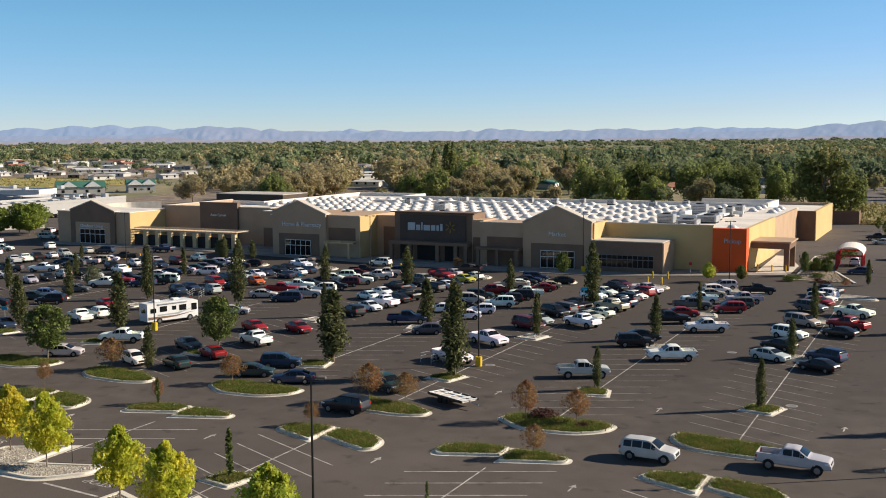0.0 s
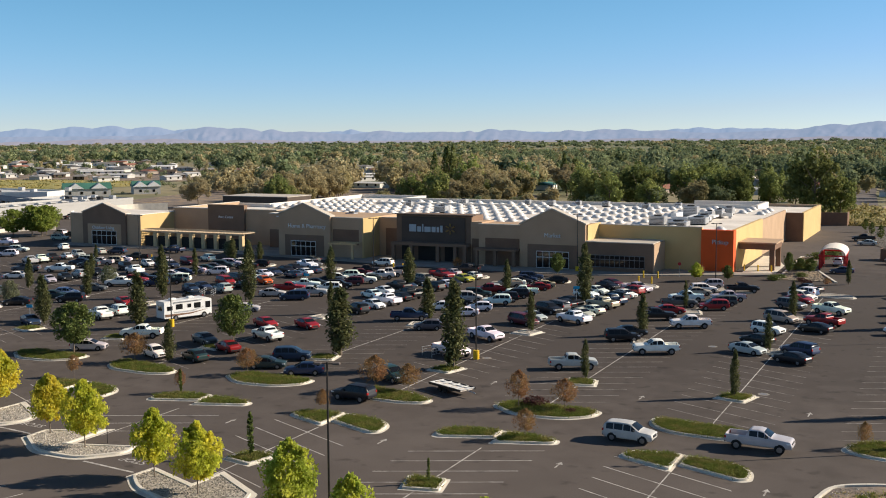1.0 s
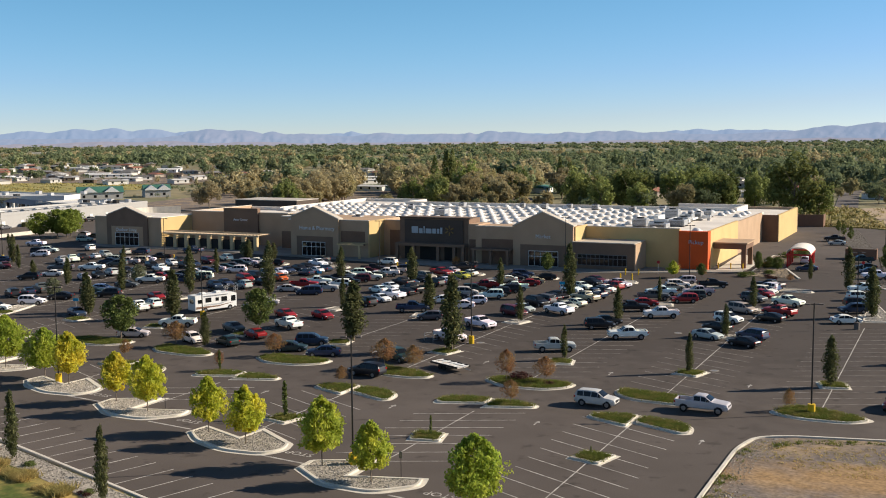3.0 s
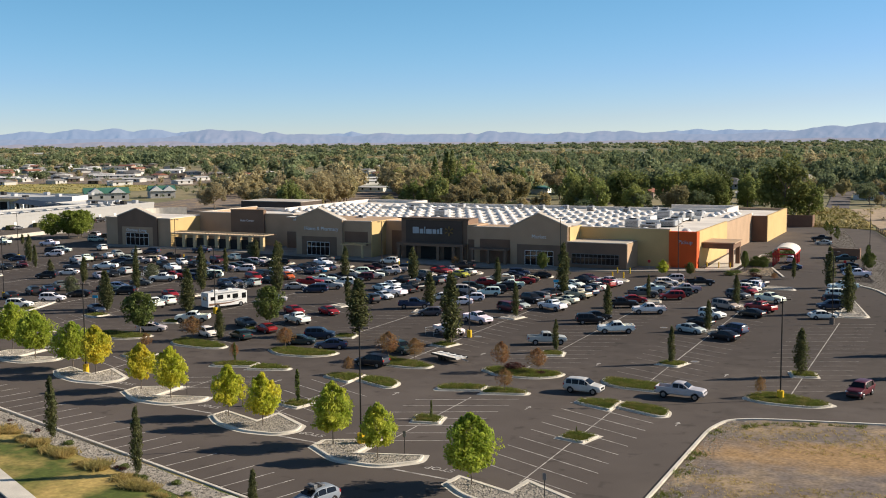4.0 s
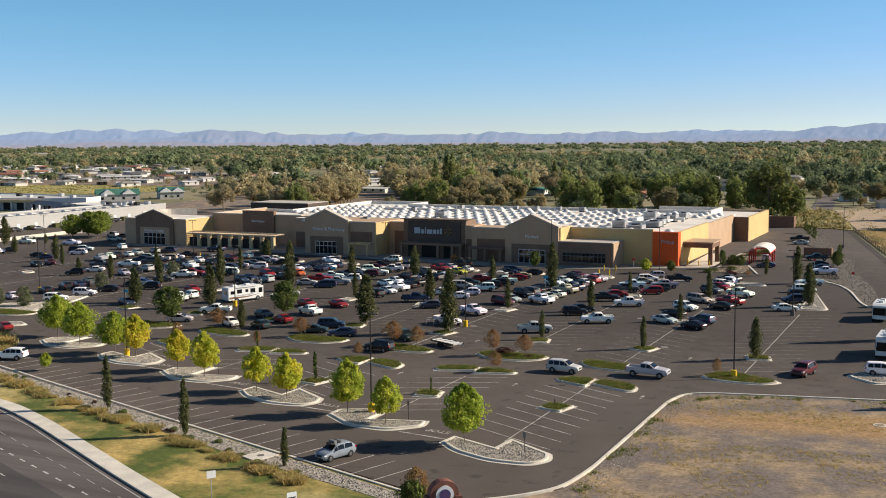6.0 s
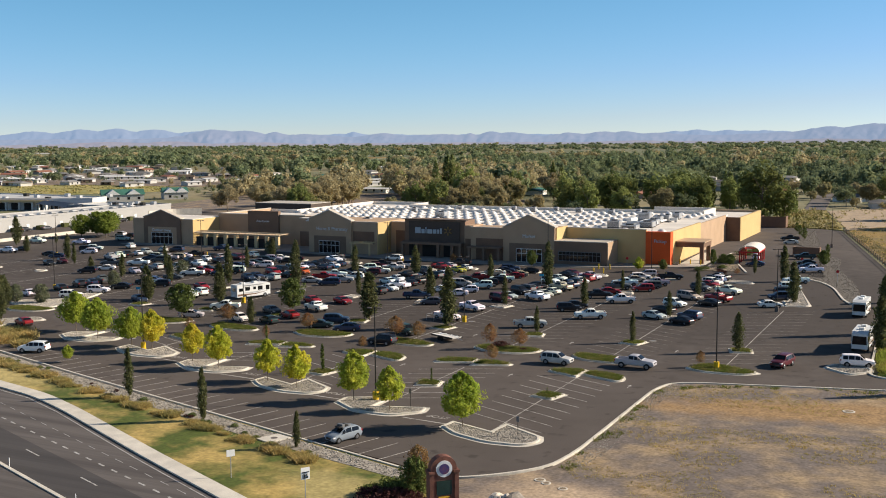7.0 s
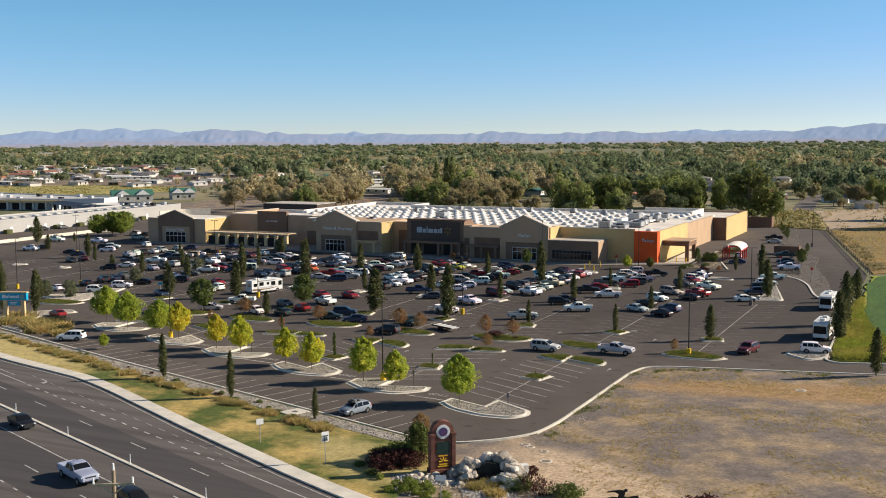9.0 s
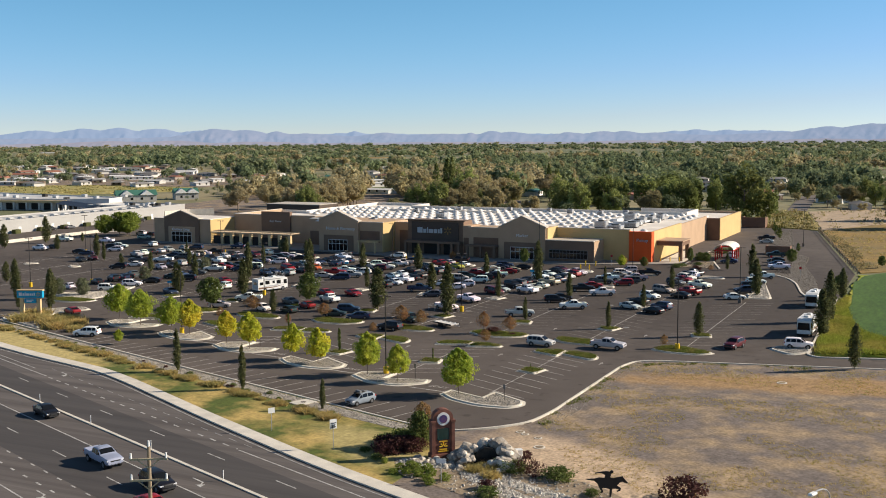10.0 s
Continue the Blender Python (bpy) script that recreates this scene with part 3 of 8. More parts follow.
def bent(pts, r=3.0):
    """The polyline pts with its bends rounded."""
    out = [pts[0]]
    for i in range(1, len(pts) - 1):
        p, a, b = Vector(pts[i]), Vector(pts[i - 1]), Vector(pts[i + 1])
        q = min(r, (a - p).length * 0.45, (b - p).length * 0.45)
        s, e = p + (a - p).normalized() * q, p + (b - p).normalized() * q
        out += [tuple((1 - t) ** 2 * s + 2 * t * (1 - t) * p + t * t * e) for t in (0, 0.25, 0.5, 0.75, 1)]
    return out + [pts[-1]]


def kerb(name, pts, label, w=0.26, h=0.15):
    bm = bmesh.new()
    pts = bent(pts)
    polyline_strip(bm, pts, w, -0.1, h)
    return tagged(link(name, bm, "concrete"), label, "kerb", kind="structure")


kerb("sidewalk", along_kerb(-0.96), "pale concrete sidewalk along the street", 1.58, 0.12)["category"] = "pavement"
kerb("kerb", along_kerb(-0.08), "concrete kerb between street and sidewalk", 0.18, 0.122)
kerb("kerb", [(-330, 129), (-75.6, 46.4), (-17.0, 28.2)], "concrete kerb along the rock bed of the parking lot")
kerb("kerb", [(-17.0, 28.2), (-12.2, 27.4), (-8.2, 30.8), (-5.6, 34.4), (-4.9, 40.0), (-4.8, 67.5), (-3.9, 71.6), (-1.0, 73.2), (30, 80.6), (150, 113.5)], "concrete kerb beside the vacant lot")
kerb("kerb", [(148, 121.0), (28, 87.6), (19.2, 85.0), (17.5, 86.5), (16.2, 127), (15.6, 145)], "concrete kerb beside the weedy verge")
kerb("kerb", [rp(-120, 9.4), rp(80, 9.4)], "low painted median kerb of the street", 0.35, 0.06)

# painted lines of the street
bm = bmesh.new()


def dashes(off, u0, u1, on, gap, w):
    u = u0
    while u < u1:
        polyline_strip(bm, [rp(u, off), rp(min(u + on, u1), off)], w, -0.03, -0.018)
        u += on + gap


for off in (13.2, 25.0):
    dashes(off, -200, 120, 400, 1, 0.15)
dashes(2.7, -200, -52, 200, 1, 0.15)
dashes(2.8, -51, -4, 1.1, 1.5, 0.18)
dashes(2.9, -3.6, 120, 200, 1, 0.15)
dashes(1.7, -200, -58, 200, 1, 0.13)
polyline_strip(bm, along_kerb(0.62, -200, 120), 0.11, -0.03, -0.018)
for u in range(-56, -4, 3):                             # faint broken line of the cycle lane
    f = (u + 56) / 52
    polyline_strip(bm, [rp(u, 0.2 + 1.2 * f), rp(u + 1.5, 0.2 + 1.2 * (f + 0.03))], 0.06, -0.03, -0.018)
dashes(5.8, -200, 120, 3.2, 9.0, 0.13)
dashes(16.8, -200, 120, 3.2, 9.0, 0.13)
dashes(20.3, -200, 120, 0.9, 2.2, 0.16)
dashes(22.3, -200, 120, 0.9, 2.2, 0.2)
for u, n in ((-53, 0.2), (1.2, 11.0), (-5.6, 23.2)):      # turn arrows
    polyline_strip(bm, [rp(u, n), rp(u + 1.8, n), rp(u + 2.3, n + 0.5)], 0.16, -0.03, -0.018)
    prism(bm, ccw([rp(u + 2.0, n + 0.9), rp(u + 2.9, n + 0.9), rp(u + 2.5, n + 0.2)]), -0.03, -0.018)
tagged(link("road_marking", bm, "paint_line"), "worn white lane lines and turn arrows on the street", "road marking", kind="structure")

# ---- parking stripes ----


def near_end(k):
    """Where row k begins, at the skewed edge of the lot."""
    return 42.0 + 4.8 * (k - 1)


bm, worn = bmesh.new(), bmesh.new()
for k, rx in enumerate(RX):
    sgn = -1 if k % 2 else 1
    a = radians(ANGLE) * sgn
    d = Vector((math.cos(a), math.sin(a)))
    spans = [(near_end(k) + 5, 70.0)] if 0 < k < 6 else []
    spans.append((86.5, 166.0 if k else 134.0))
    for y0, y1 in spans:
        row = worn if y0 > 80 else bm                  # the stripes nearer the shop are the older ones
        polyline_strip(bm, [(rx, y0 - 1.5), (rx, y1)], 0.11, 0.0, 0.007)
        y = y0
        while y < y1:
            p = Vector((rx, y))
            for s in (1, -1):
                polyline_strip(row, [tuple(p + d * s * 0.08), tuple(p + d * s * 5.5)], 0.10, 0.0, 0.006)
            y += STALL
    # direction arrows in the aisle
    for y in (67.5, 91.0):
        if k < 7:
            polyline_strip(bm, [(rx + 7.2, y), (rx + 7.2, y + 1.0)], 0.12, 0.0, 0.006)
            prism(bm, [(rx + 6.9, y + 0.95), (rx + 7.5, y + 0.95), (rx + 7.2, y + 1.6)], 0.0, 0.006)
# stalls along the rock bed by the street
e0, e1 = Vector((-75.6, 46.4)), Vector((-17.0, 28.2))
ed = (e1 - e0).normalized()
sd = Vector((math.cos(radians(71)), math.sin(radians(71))))
for i in range(-18, 22):
    p = e0 + ed * (2.72 * i) + sd * 0.3
    polyline_strip(bm, [tuple(p), tuple(p + sd * 5.3)], 0.10, 0.0, 0.006)
tagged(link("parking_stripe", bm, "paint_faded"), "faded white parking stripes and arrows", "road marking", kind="structure")
tagged(link("worn_stripe", worn, "paint_worn"), "nearly worn away white parking stripes", "road marking", kind="structure")

# ---- planting islands ----


def ring(bm, outer, inner, z0, z1):
    """A closed kerb between two outlines of equally many points."""
    n = len(outer)
    loops = [[bm.verts.new((*p, z)) for p in line] for line, z in ((outer, z0), (outer, z1), (inner, z1), (inner, z0))]
    for a, b in zip(loops, loops[1:]):
        for i in range(n):
            j = (i + 1) % n
            bm.faces.new((a[i], a[j], b[j], b[i]))


def inside(p, poly):
    c = False
    for i in range(len(poly)):
        (x0, y0), (x1, y1) = poly[i - 1], poly[i]
        if (y0 > p[1]) != (y1 > p[1]) and p[0] < (x1 - x0) * (p[1] - y0) / (y1 - y0) + x0:
            c = not c
    return c


def scatter(poly, density, rng):
    xs, ys = [p[0] for p in poly], [p[1] for p in poly]
    n = int((max(xs) - min(xs)) * (max(ys) - min(ys)) * density)
    pts = [(rng.uniform(min(xs), max(xs)), rng.uniform(min(ys), max(ys))) for _ in range(n)]
    return [p for p in pts if inside(p, poly)]


def stones_mesh(name, pts, z, s0, s1, rng, material="rock", parent=None):
    """Many squat uneven stones in one mesh."""
    base = np.array([(1, 0, 0), (-1, 0, 0), (0, 1, 0), (0, -1, 0), (0, 0, 1), (0, 0, -1)], float)
    tris = np.array([(0, 2, 4), (2, 1, 4), (1, 3, 4), (3, 0, 4), (2, 0, 5), (1, 2, 5), (3, 1, 5), (0, 3, 5)])
    n = len(pts)
    if not n:
        return None
    s = rng.uniform(s0, s1, (n, 1, 1)) * rng.uniform(0.6, 1.3, (n, 6, 1))
    v = base[None] * s
    v[:, :, 2] *= 0.7
    a = rng.uniform(0, 6.28, n)
    ca, sa_ = np.cos(a)[:, None], np.sin(a)[:, None]
    x, y = v[:, :, 0] * ca - v[:, :, 1] * sa_, v[:, :, 0] * sa_ + v[:, :, 1] * ca
    v[:, :, 0], v[:, :, 1] = x, y
    c = np.array([(*p, z) for p in pts])
    v = (v + c[:, None]).reshape(-1, 3)
    f = (tris[None] + 6 * np.arange(n)[:, None, None]).reshape(-1, 3)
    me = bpy.data.meshes.new(name)
    me.from_pydata(v.tolist(), [], f.tolist())
    me.materials.append(M[material])
    ob = new(name, me)
    ob.parent = parent
    ob["kind"] = "stuff"
    return ob


def tufts_mesh(name, pts, z, h, rng, material, parent=None, spread=0.35, blades=7, spot=None):
    """Tufts of upright blades in one mesh."""
    c = np.repeat(np.array([(*p, z) for p in pts]), blades, axis=0)
    n = len(c)
    lean = rng.normal(0, spread, (n, 2))
    off = rng.normal(0, spot or 0.10 + h * 0.22, (n, 2))
    hh = h * rng.uniform(0.5, 1.15, n)
    w = rng.uniform(0.03, 0.07, n) * (0.6 + h)
    ang = rng.uniform(0, 6.28, n)
    b = c.copy()
    b[:, :2] += off
    t = b.copy()
    t[:, :2] += lean * hh[:, None]
    t[:, 2] += hh
    dx = np.stack([np.cos(ang) * w, np.sin(ang) * w, np.zeros(n)], 1)
    v = np.stack([b - dx, b + dx, t], 1).reshape(-1, 3)
    me = bpy.data.meshes.new(name)
    me.from_pydata(v.tolist(), [], np.arange(3 * n).reshape(-1, 3).tolist())
    me.materials.append(M[material])
    ob = new(name, me)
    ob.parent = parent
    ob["kind"] = "stuff"
    return ob


def island(pts, fill, detail=True, sharp=()):
    pts = ccw(pts)
    radii = [0.12 if p in sharp else 1.3 for p in pts]
    o, i0, i1 = (rounded(q, radii) for q in (inset(pts, -0.22 if fill == "rock" else -0.06), inset(pts, 0.22), inset(pts, 0.46)))
    cx, cy = sum(p[0] for p in o) / len(o), sum(p[1] for p in o) / len(o)
    label = {"rock": "concrete-kerbed planting island covered with river rock", "grass": "concrete-kerbed planting island with low green ground cover", "bare": "small concrete-kerbed island with gravel"}[fill]
    t = thing("planting_island", pose(cx, cy, 0), label, "planting island", "planting islands")
    o, i0, i1 = ([(x - cx, y - cy) for x, y in q] for q in (o, i0, i1))
    b = bmesh.new()
    ring(b, o, i0, -0.1, 0.014)
    part("gutter", b, "concrete", t, "flush concrete gutter")
    b = bmesh.new()
    ring(b, i0, i1, -0.1, 0.17)
    part("kerb", b, "concrete", t, "pale concrete kerb")
    b = bmesh.new()
    prism(b, i1, -0.1, 0.11)
    part("bed", b, "ground_cover" if fill == "grass" else "gravel", t)
    if detail:
        if fill == "grass":
            tufts_mesh("ground_cover", scatter(inset(i1, 0.05), 66, RNG), 0.1, 0.28, RNG, "grass_blade", t, 1.0)
        else:
            stones_mesh("river_rock", scatter(i1, 48, RNG), 0.11, 0.045, 0.115, RNG, "rock", t)
    return t


ODD_CAP = [(-5.4, 0.6), (-5.1, 3.0), (0.1, 1.0), (0.4, 4.3), (5.5, 1.2), (6.2, -0.6), (5.1, -2.7), (1.2, -3.1), (-3.0, -1.6)]
EVEN_CAP = [(-5.5, 0.2), (-5.6, 2.6), (-0.5, 5.2), (-0.4, 0.4), (5.3, 2.2), (5.9, 0.2), (3.2, -2.7), (-1.5, -2.6)]
ODD_A, ODD_B = [(-4.9, 72.2), (-4.3, 74.3), (0.0, 74.9), (0.0, 70.2)], [(0.06, 71.8), (0.06, 74.7), (4.2, 74.1), (5.7, 72.5), (5.9, 70.3), (5.1, 69.7)]
EVEN_A, EVEN_B = [(-5.3, 70.9), (-5.5, 74.2), (-3.0, 75.2), (0.0, 75.4), (0.0, 72.9)], [(0.06, 71.4), (0.06, 75.2), (2.6, 75.3), (5.2, 74.5), (5.3, 73.2)]
ODD_C = [(-5.0, 82.2), (-5.3, 85.3), (2.2, 84.2), (5.0, 82.5), (5.0, 80.9), (2.6, 80.0), (-2.6, 80.3)]
EVEN_C = [(-5.0, 83.2), (-3.2, 85.6), (0.7, 85.4), (5.6, 85.2), (5.5, 82.7), (3.2, 80.7), (-1.5, 80.4)]
DIA = [(-1.9, -1.3), (-1.2, 1.6), (2.0, 1.2), (1.2, -2.0)]
for k, rx in enumerate(RX[:9]):
    odd = k % 2
    mir = 1 if odd else -1
    sh = lambda pts, dy=0.0: [(rx + x, y + dy) for x, y in pts]
    inner = lambda pts, dy=0.0: [(rx + x, y + dy) for x, y in pts if abs(x) < 0.7 or x < -5.0 or (x > 5.2 and y + dy > near_end(k) + 1)]
    if k == 0:
        island([(-4.6, 81.0), (-2.9, 85.0), (0.4, 84.6), (5.6, 81.8), (3.3, 79.6), (-1.4, 79.4)], "grass")
    else:
        if k < 7:
            island(sh(ODD_CAP if odd else EVEN_CAP, near_end(k)), "rock", True, inner(ODD_CAP if odd else EVEN_CAP, near_end(k)))
            island(sh(ODD_A if odd else EVEN_A), "grass", True, sh([p for p in (ODD_A if odd else EVEN_A) if abs(p[0]) < 0.7]))
            island(sh(ODD_B if odd else EVEN_B), "grass", True, sh([p for p in (ODD_B if odd else EVEN_B) if abs(p[0]) < 0.7]))
        island(sh(ODD_C if odd else EVEN_C), "grass")
    for y in ([60.0] if 0 < k < 4 else []) + [95.5, 119.5, 144.0]:
        if k == 0 and y > 100 and y < 140:
            continue
        corners = [(rx + x * mir, y + dy) for x, dy in DIA]
        island(corners, "grass" if y < 110 else "bare", y < 130, corners)
    island([(rx - 5, 166), (rx - 4.2, 169.5), (rx, 170.5), (rx + 4.2, 169.5), (rx + 5, 166)], "bare", False) if k else None

island([(-131.7, 86.9), (-132.0, 90.5), (-126.0, 94.5), (-128.5, 109.7), (-126.0, 107.6), (-122.6, 99.4), (-119.7, 90.0), (-119.8, 84.8), (-124.5, 84.3)], "bare", True)
island([(-103.7, 56.5), (-105.0, 58.0), (-104.2, 62.0), (-106.8, 65.0), (-112.0, 66.0), (-112.6, 72.0), (-109.7, 75.3), (-113.6, 77.4), (-117.7, 73.6), (-119.0, 67.0), (-118.0, 61.0)], "bare", True)
island([(-180.1, 124.3), (-178.1, 127.6), (-180.5, 129.2), (-183.0, 126.6)], "bare", False)
island([(-163.6, 124.2), (-162.7, 126.6), (-166.1, 129.3), (-167.0, 126.0)], "bare", False)
island([(11.5, 88.6), (13.0, 92.0), (17.6, 90.8), (18.0, 88.0), (15.4, 85.0)], "bare", True)
# rock bed along the lot's street side
bed = [(-75.9, 45.9), (-17.0, 27.7), (-13.6, 26.7), (-15.5, 25.2), (-36.0, 30.8), (-54.5, 36.8), (-68.5, 40.9), (-110, 54.6), (-200, 84.0), (-200, 85.5)]
sheet("rock_bed", bed, 0.075, "gravel", "bed of pale river rock along the parking lot", "rock bed", 0.3)
tagged(stones_mesh("river_rock", scatter(ccw(bed), 20, RNG), 0.085, 0.05, 0.13, RNG), "loose pale river rock", "rock", kind="stuff")
vb = [(-4.6, 35), (-4.5, 67), (-3.6, 71), (-1.2, 72.5), (-1.2, 70), (-2.6, 66), (-2.2, 40), (-3.0, 35)]
tagged(stones_mesh("river_rock", scatter(ccw(vb), 16, RNG), 0.055, 0.035, 0.09, RNG), "loose pale river rock beside the kerb", "rock", kind="stuff")
sheet("concrete_pad", [(-32.4, 192.5), (-26.6, 194.0), (-26.8, 206.1), (-31.0, 222.3), (-33.4, 222.5)], 0.03, "concrete", "pale concrete drive under the pickup canopy", "pad", 0.3)
# landscaped gravel pads on the shop's sunny side
sheet("gravel_pad", [(-25.0, 185), (-17.0, 185), (-21.5, 210), (-22.5, 224), (-25.8, 223)], 0.10, "garden_soil", "brown mulched planting bed beside the pickup lane", "planting bed", 0.3)
sheet("gravel_pad", [(-4.1, 227.6), (1.1, 218.4), (2.0, 208.2), (2.4, 200.0), (5.7, 184.8), (8.9, 170.0), (10.5, 157.7), (10.1, 146.2), (8.4, 151.0), (5.3, 166.0), (2.4, 174.2), (-3.2, 180.4), (-2.6, 182.0), (1.3, 180.6), (1.5, 183.0), (-1.0, 196.1), (-2.6, 210.9)], 0.10, "brown_gravel", "brown gravel bed along the service road", "planting bed", 0.3)
sheet("gravel_pad", [(-17.5, 262), (-18.5, 292), (-15.0, 302), (-4.6, 232.7), (-4.3, 226.4), (-9.8, 244)], 0.10, "brown_gravel", "brown gravel bed along the service road", "planting bed", 0.3)
kerb("kerb", [(-2.6, 179.4), (2.2, 173.6), (5.1, 165.6), (8.2, 150.6), (10.0, 145.6)], "pale concrete kerb of the service road", 0.4)
kerb("kerb", [(-25.0, 184.0), (-25.9, 223.6), (-24.2, 224.4)], "pale concrete kerb of the pickup lane", 0.4)
kerb("kerb", [(-15.2, 184.6), (-19.9, 200)], "pale concrete kerb of the pickup bay", 0.4)
island([(-1.4, 165.0), (4.1, 140.0), (-0.7, 138.7)], "bare", True)
for poly in ([(-4.1, 227.6), (1.1, 218.4), (2.0, 208.2), (2.4, 200.0), (5.7, 184.8), (8.9, 170.0), (10.5, 157.7), (10.1, 146.2), (8.4, 151.0), (5.3, 166.0), (2.4, 174.0), (-2.2, 179.7), (-2.4, 200.0)], [(-25.0, 185), (-17.0, 185), (-21.5, 210), (-22.5, 224), (-25.8, 223)], [(-17.5, 262), (-18.5, 292), (-15.0, 302), (-4.6, 232.7), (-4.3, 226.4), (-9.8, 244)]):
    tagged(stones_mesh("river_rock", scatter(ccw(poly), 5, RNG), 0.11, 0.07, 0.16, RNG, "brown_rock"), "loose tan rock in a planting bed", "rock", kind="stuff")
# walk along the shop front
sheet("shop_sidewalk", [(-193, 183.2), (-150, 184.0), (-116, 180.3), (-82, 176.5), (-56, 177.6), (-38, 185.2), (-27, 190.6), (-27, 192.6), (-34.4, 192), (-34.4, 200), (-193, 204)], 0.13, "old_concrete", "worn concrete sidewalk along the shop front", "pavement", 0.4)
# ---- the store ----
store = thing("store_building", pose(0, 0, 0), "very large flat-roofed tan and brown stucco superstore with gabled entrances", "store")
ROOF = 7.15


def wall(name, x0, x1, y0, y1, z1, material, z0=-0.1, label=""):
    b = bmesh.new()
    box(b, x0, x1, y0, y1, z0, z1)
    return part(name, b, material, store, label)


def gable(x0, x1, xp, ze0, ze1, zp, y0, y1, material, z0=-0.1):
    b = bmesh.new()
    wall_profile(b, [(x0, z0), (x1, z0), (x1, ze1), (xp, zp), (x0, ze0)], y0, y1)
    g = part("gable_wall", b, material, store)
    b = bmesh.new()                                    # metal coping along the slopes
    for (xa, za), (xb, zb) in (((x0 - 0.15, ze0), (xp, zp)), ((xp, zp), (x1 + 0.15, ze1))):
        wall_profile(b, [(xa, za + 0.003), (xb, zb + 0.003), (xb, zb + 0.22), (xa, za + 0.22)], y0 - 0.12, y1 + 0.1)
    part("coping", b, "coping", store, "light metal coping")
    return g


def cap(x0, x1, y0, y1, z, material="coping"):
    b = bmesh.new()
    box(b, x0 - 0.08, x1 + 0.08, y0 - 0.1, y1 + 0.1, z + 0.002, z + 0.16)
    part("coping", b, material, store, "thin metal coping")


def panel(x0, x1, y, z0, z1, material, name="wall_panel", d=0.06):
    b = bmesh.new()
    box(b, x0, x1, y - d, y + 0.01, z0, z1)
    return part(name, b, material, store)


# outdoor living block
wall("wall", -192.2, -170.3, 188.0, 202.0, 7.3, "stucco_tan")
cap(-192.2, -170.3, 188.0, 188.4, 7.3)
gable(-187.8, -174.4, -181.2, 7.7, 7.5, 9.9, 187.5, 189.2, "stucco_brown")
panel(-186.2, -175.8, 187.5, 0.0, 5.0, "stucco_tan")
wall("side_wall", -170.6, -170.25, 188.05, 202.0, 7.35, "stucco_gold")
# auto wall behind the garden court
wall("wall", -170.2, -128.5, 200.0, 202.0, 8.35, "stucco_tan")
cap(-170.2, -159.4, 200.0, 200.4, 8.35)
wall("wall", -159.4, -148.8, 199.4, 200.6, 9.3, "stucco_brown")
cap(-159.4, -148.8, 199.4, 200.6, 9.3, "stucco_brown")
wall("wall", -140.0, -128.5, 197.0, 199.95, 7.9, "stucco_tan")
panel(-139.9, -129, 197.0, 0.0, 4.3, "stucco_brown")
cap(-170.1, -159.6, 200.45, 202.0, 8.35, "membrane")
cap(-148.7, -140.1, 200.0, 202.0, 8.35)
cap(-139.95, -128.5, 197.0, 199.9, 7.9, "membrane")
cap(-192.1, -170.7, 188.45, 202.0, 7.31, "membrane")
# home and pharmacy block
wall("wall", -128.6, -108.5, 185.2, 201.5, 8.4, "stucco_tan")
gable(-128.8, -115.9, -122.5, 8.9, 8.6, 11.3, 184.5, 186.2, "stucco_tan")
wall("side_wall", -108.52, -108.2, 185.2, 193.0, 8.45, "stucco_gold")
panel(-127.2, -117.4, 184.5, 0.0, 4.6, "stucco_brown")
panel(-115.6, -109.3, 185.2, 2.8, 6.0, "red_brown")
cap(-115.8, -108.4, 185.2, 185.6, 8.4)
# recess
wall("wall", -108.2, -101.0, 192.0, 193.0, 8.15, "stucco_tan")
panel(-106.6, -102.4, 192.0, 0.0, 6.0, "red_brown")
cap(-108.0, -101.6, 192.0, 192.5, 8.15)
# main sign block
wall("wall", -101.4, -84.4, 187.2, 193.0, 9.4, "stucco_brown")
panel(-100.1, -85.8, 187.2, 3.7, 9.0, "stucco_dark", d=0.25)
cap(-102.0, -84.0, 186.7, 188.0, 9.4, "stucco_dark")
wall("canopy", -101.4, -84.4, 184.6, 187.1, 3.9, "stucco_brown", 3.3)
for x in (-101.0, -96.9, -90.9, -87.0, -84.9):
    wall("pillar", x - 0.35, x + 0.35, 184.7, 185.4, 3.3, "stucco_brown")
# flat near-black panels paint the shade inside the entrance bays
for x0, x1 in ((-100.2, -97.4), (-96.4, -91.4), (-90.4, -87.4)):
    panel(x0, x1, 187.2, 0.1, 3.2, "shadow_gap", "doorway", 0.05)
# between sign block and market
wall("wall", -84.4, -82.0, 186.8, 193.0, 8.3, "stucco_tan")
panel(-84.2, -82.3, 186.8, 0.0, 5.0, "red_brown")
wall("wall", -82.0, -72.9, 185.3, 193.0, 8.0, "stucco_tan")
cap(-82.0, -72.9, 185.3, 185.7, 8.0)
panel(-80.6, -73.4, 185.3, 0.0, 5.4, "red_brown")
wall("canopy", -82.2, -73.2, 182.9, 185.2, 3.5, "stucco_brown", 3.1)
for x in (-81.6, -77.7, -73.8):
    wall("pillar", x - 0.3, x + 0.3, 183.0, 183.6, 3.1, "stucco_brown")
# market gable
wall("wall", -72.9, -59.8, 185.2, 193.0, 8.3, "stucco_tan")
gable(-73.0, -59.8, -66.5, 8.3, 8.6, 11.4, 184.5, 186.4, "stucco_tan")
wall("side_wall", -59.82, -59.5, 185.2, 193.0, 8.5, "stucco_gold")
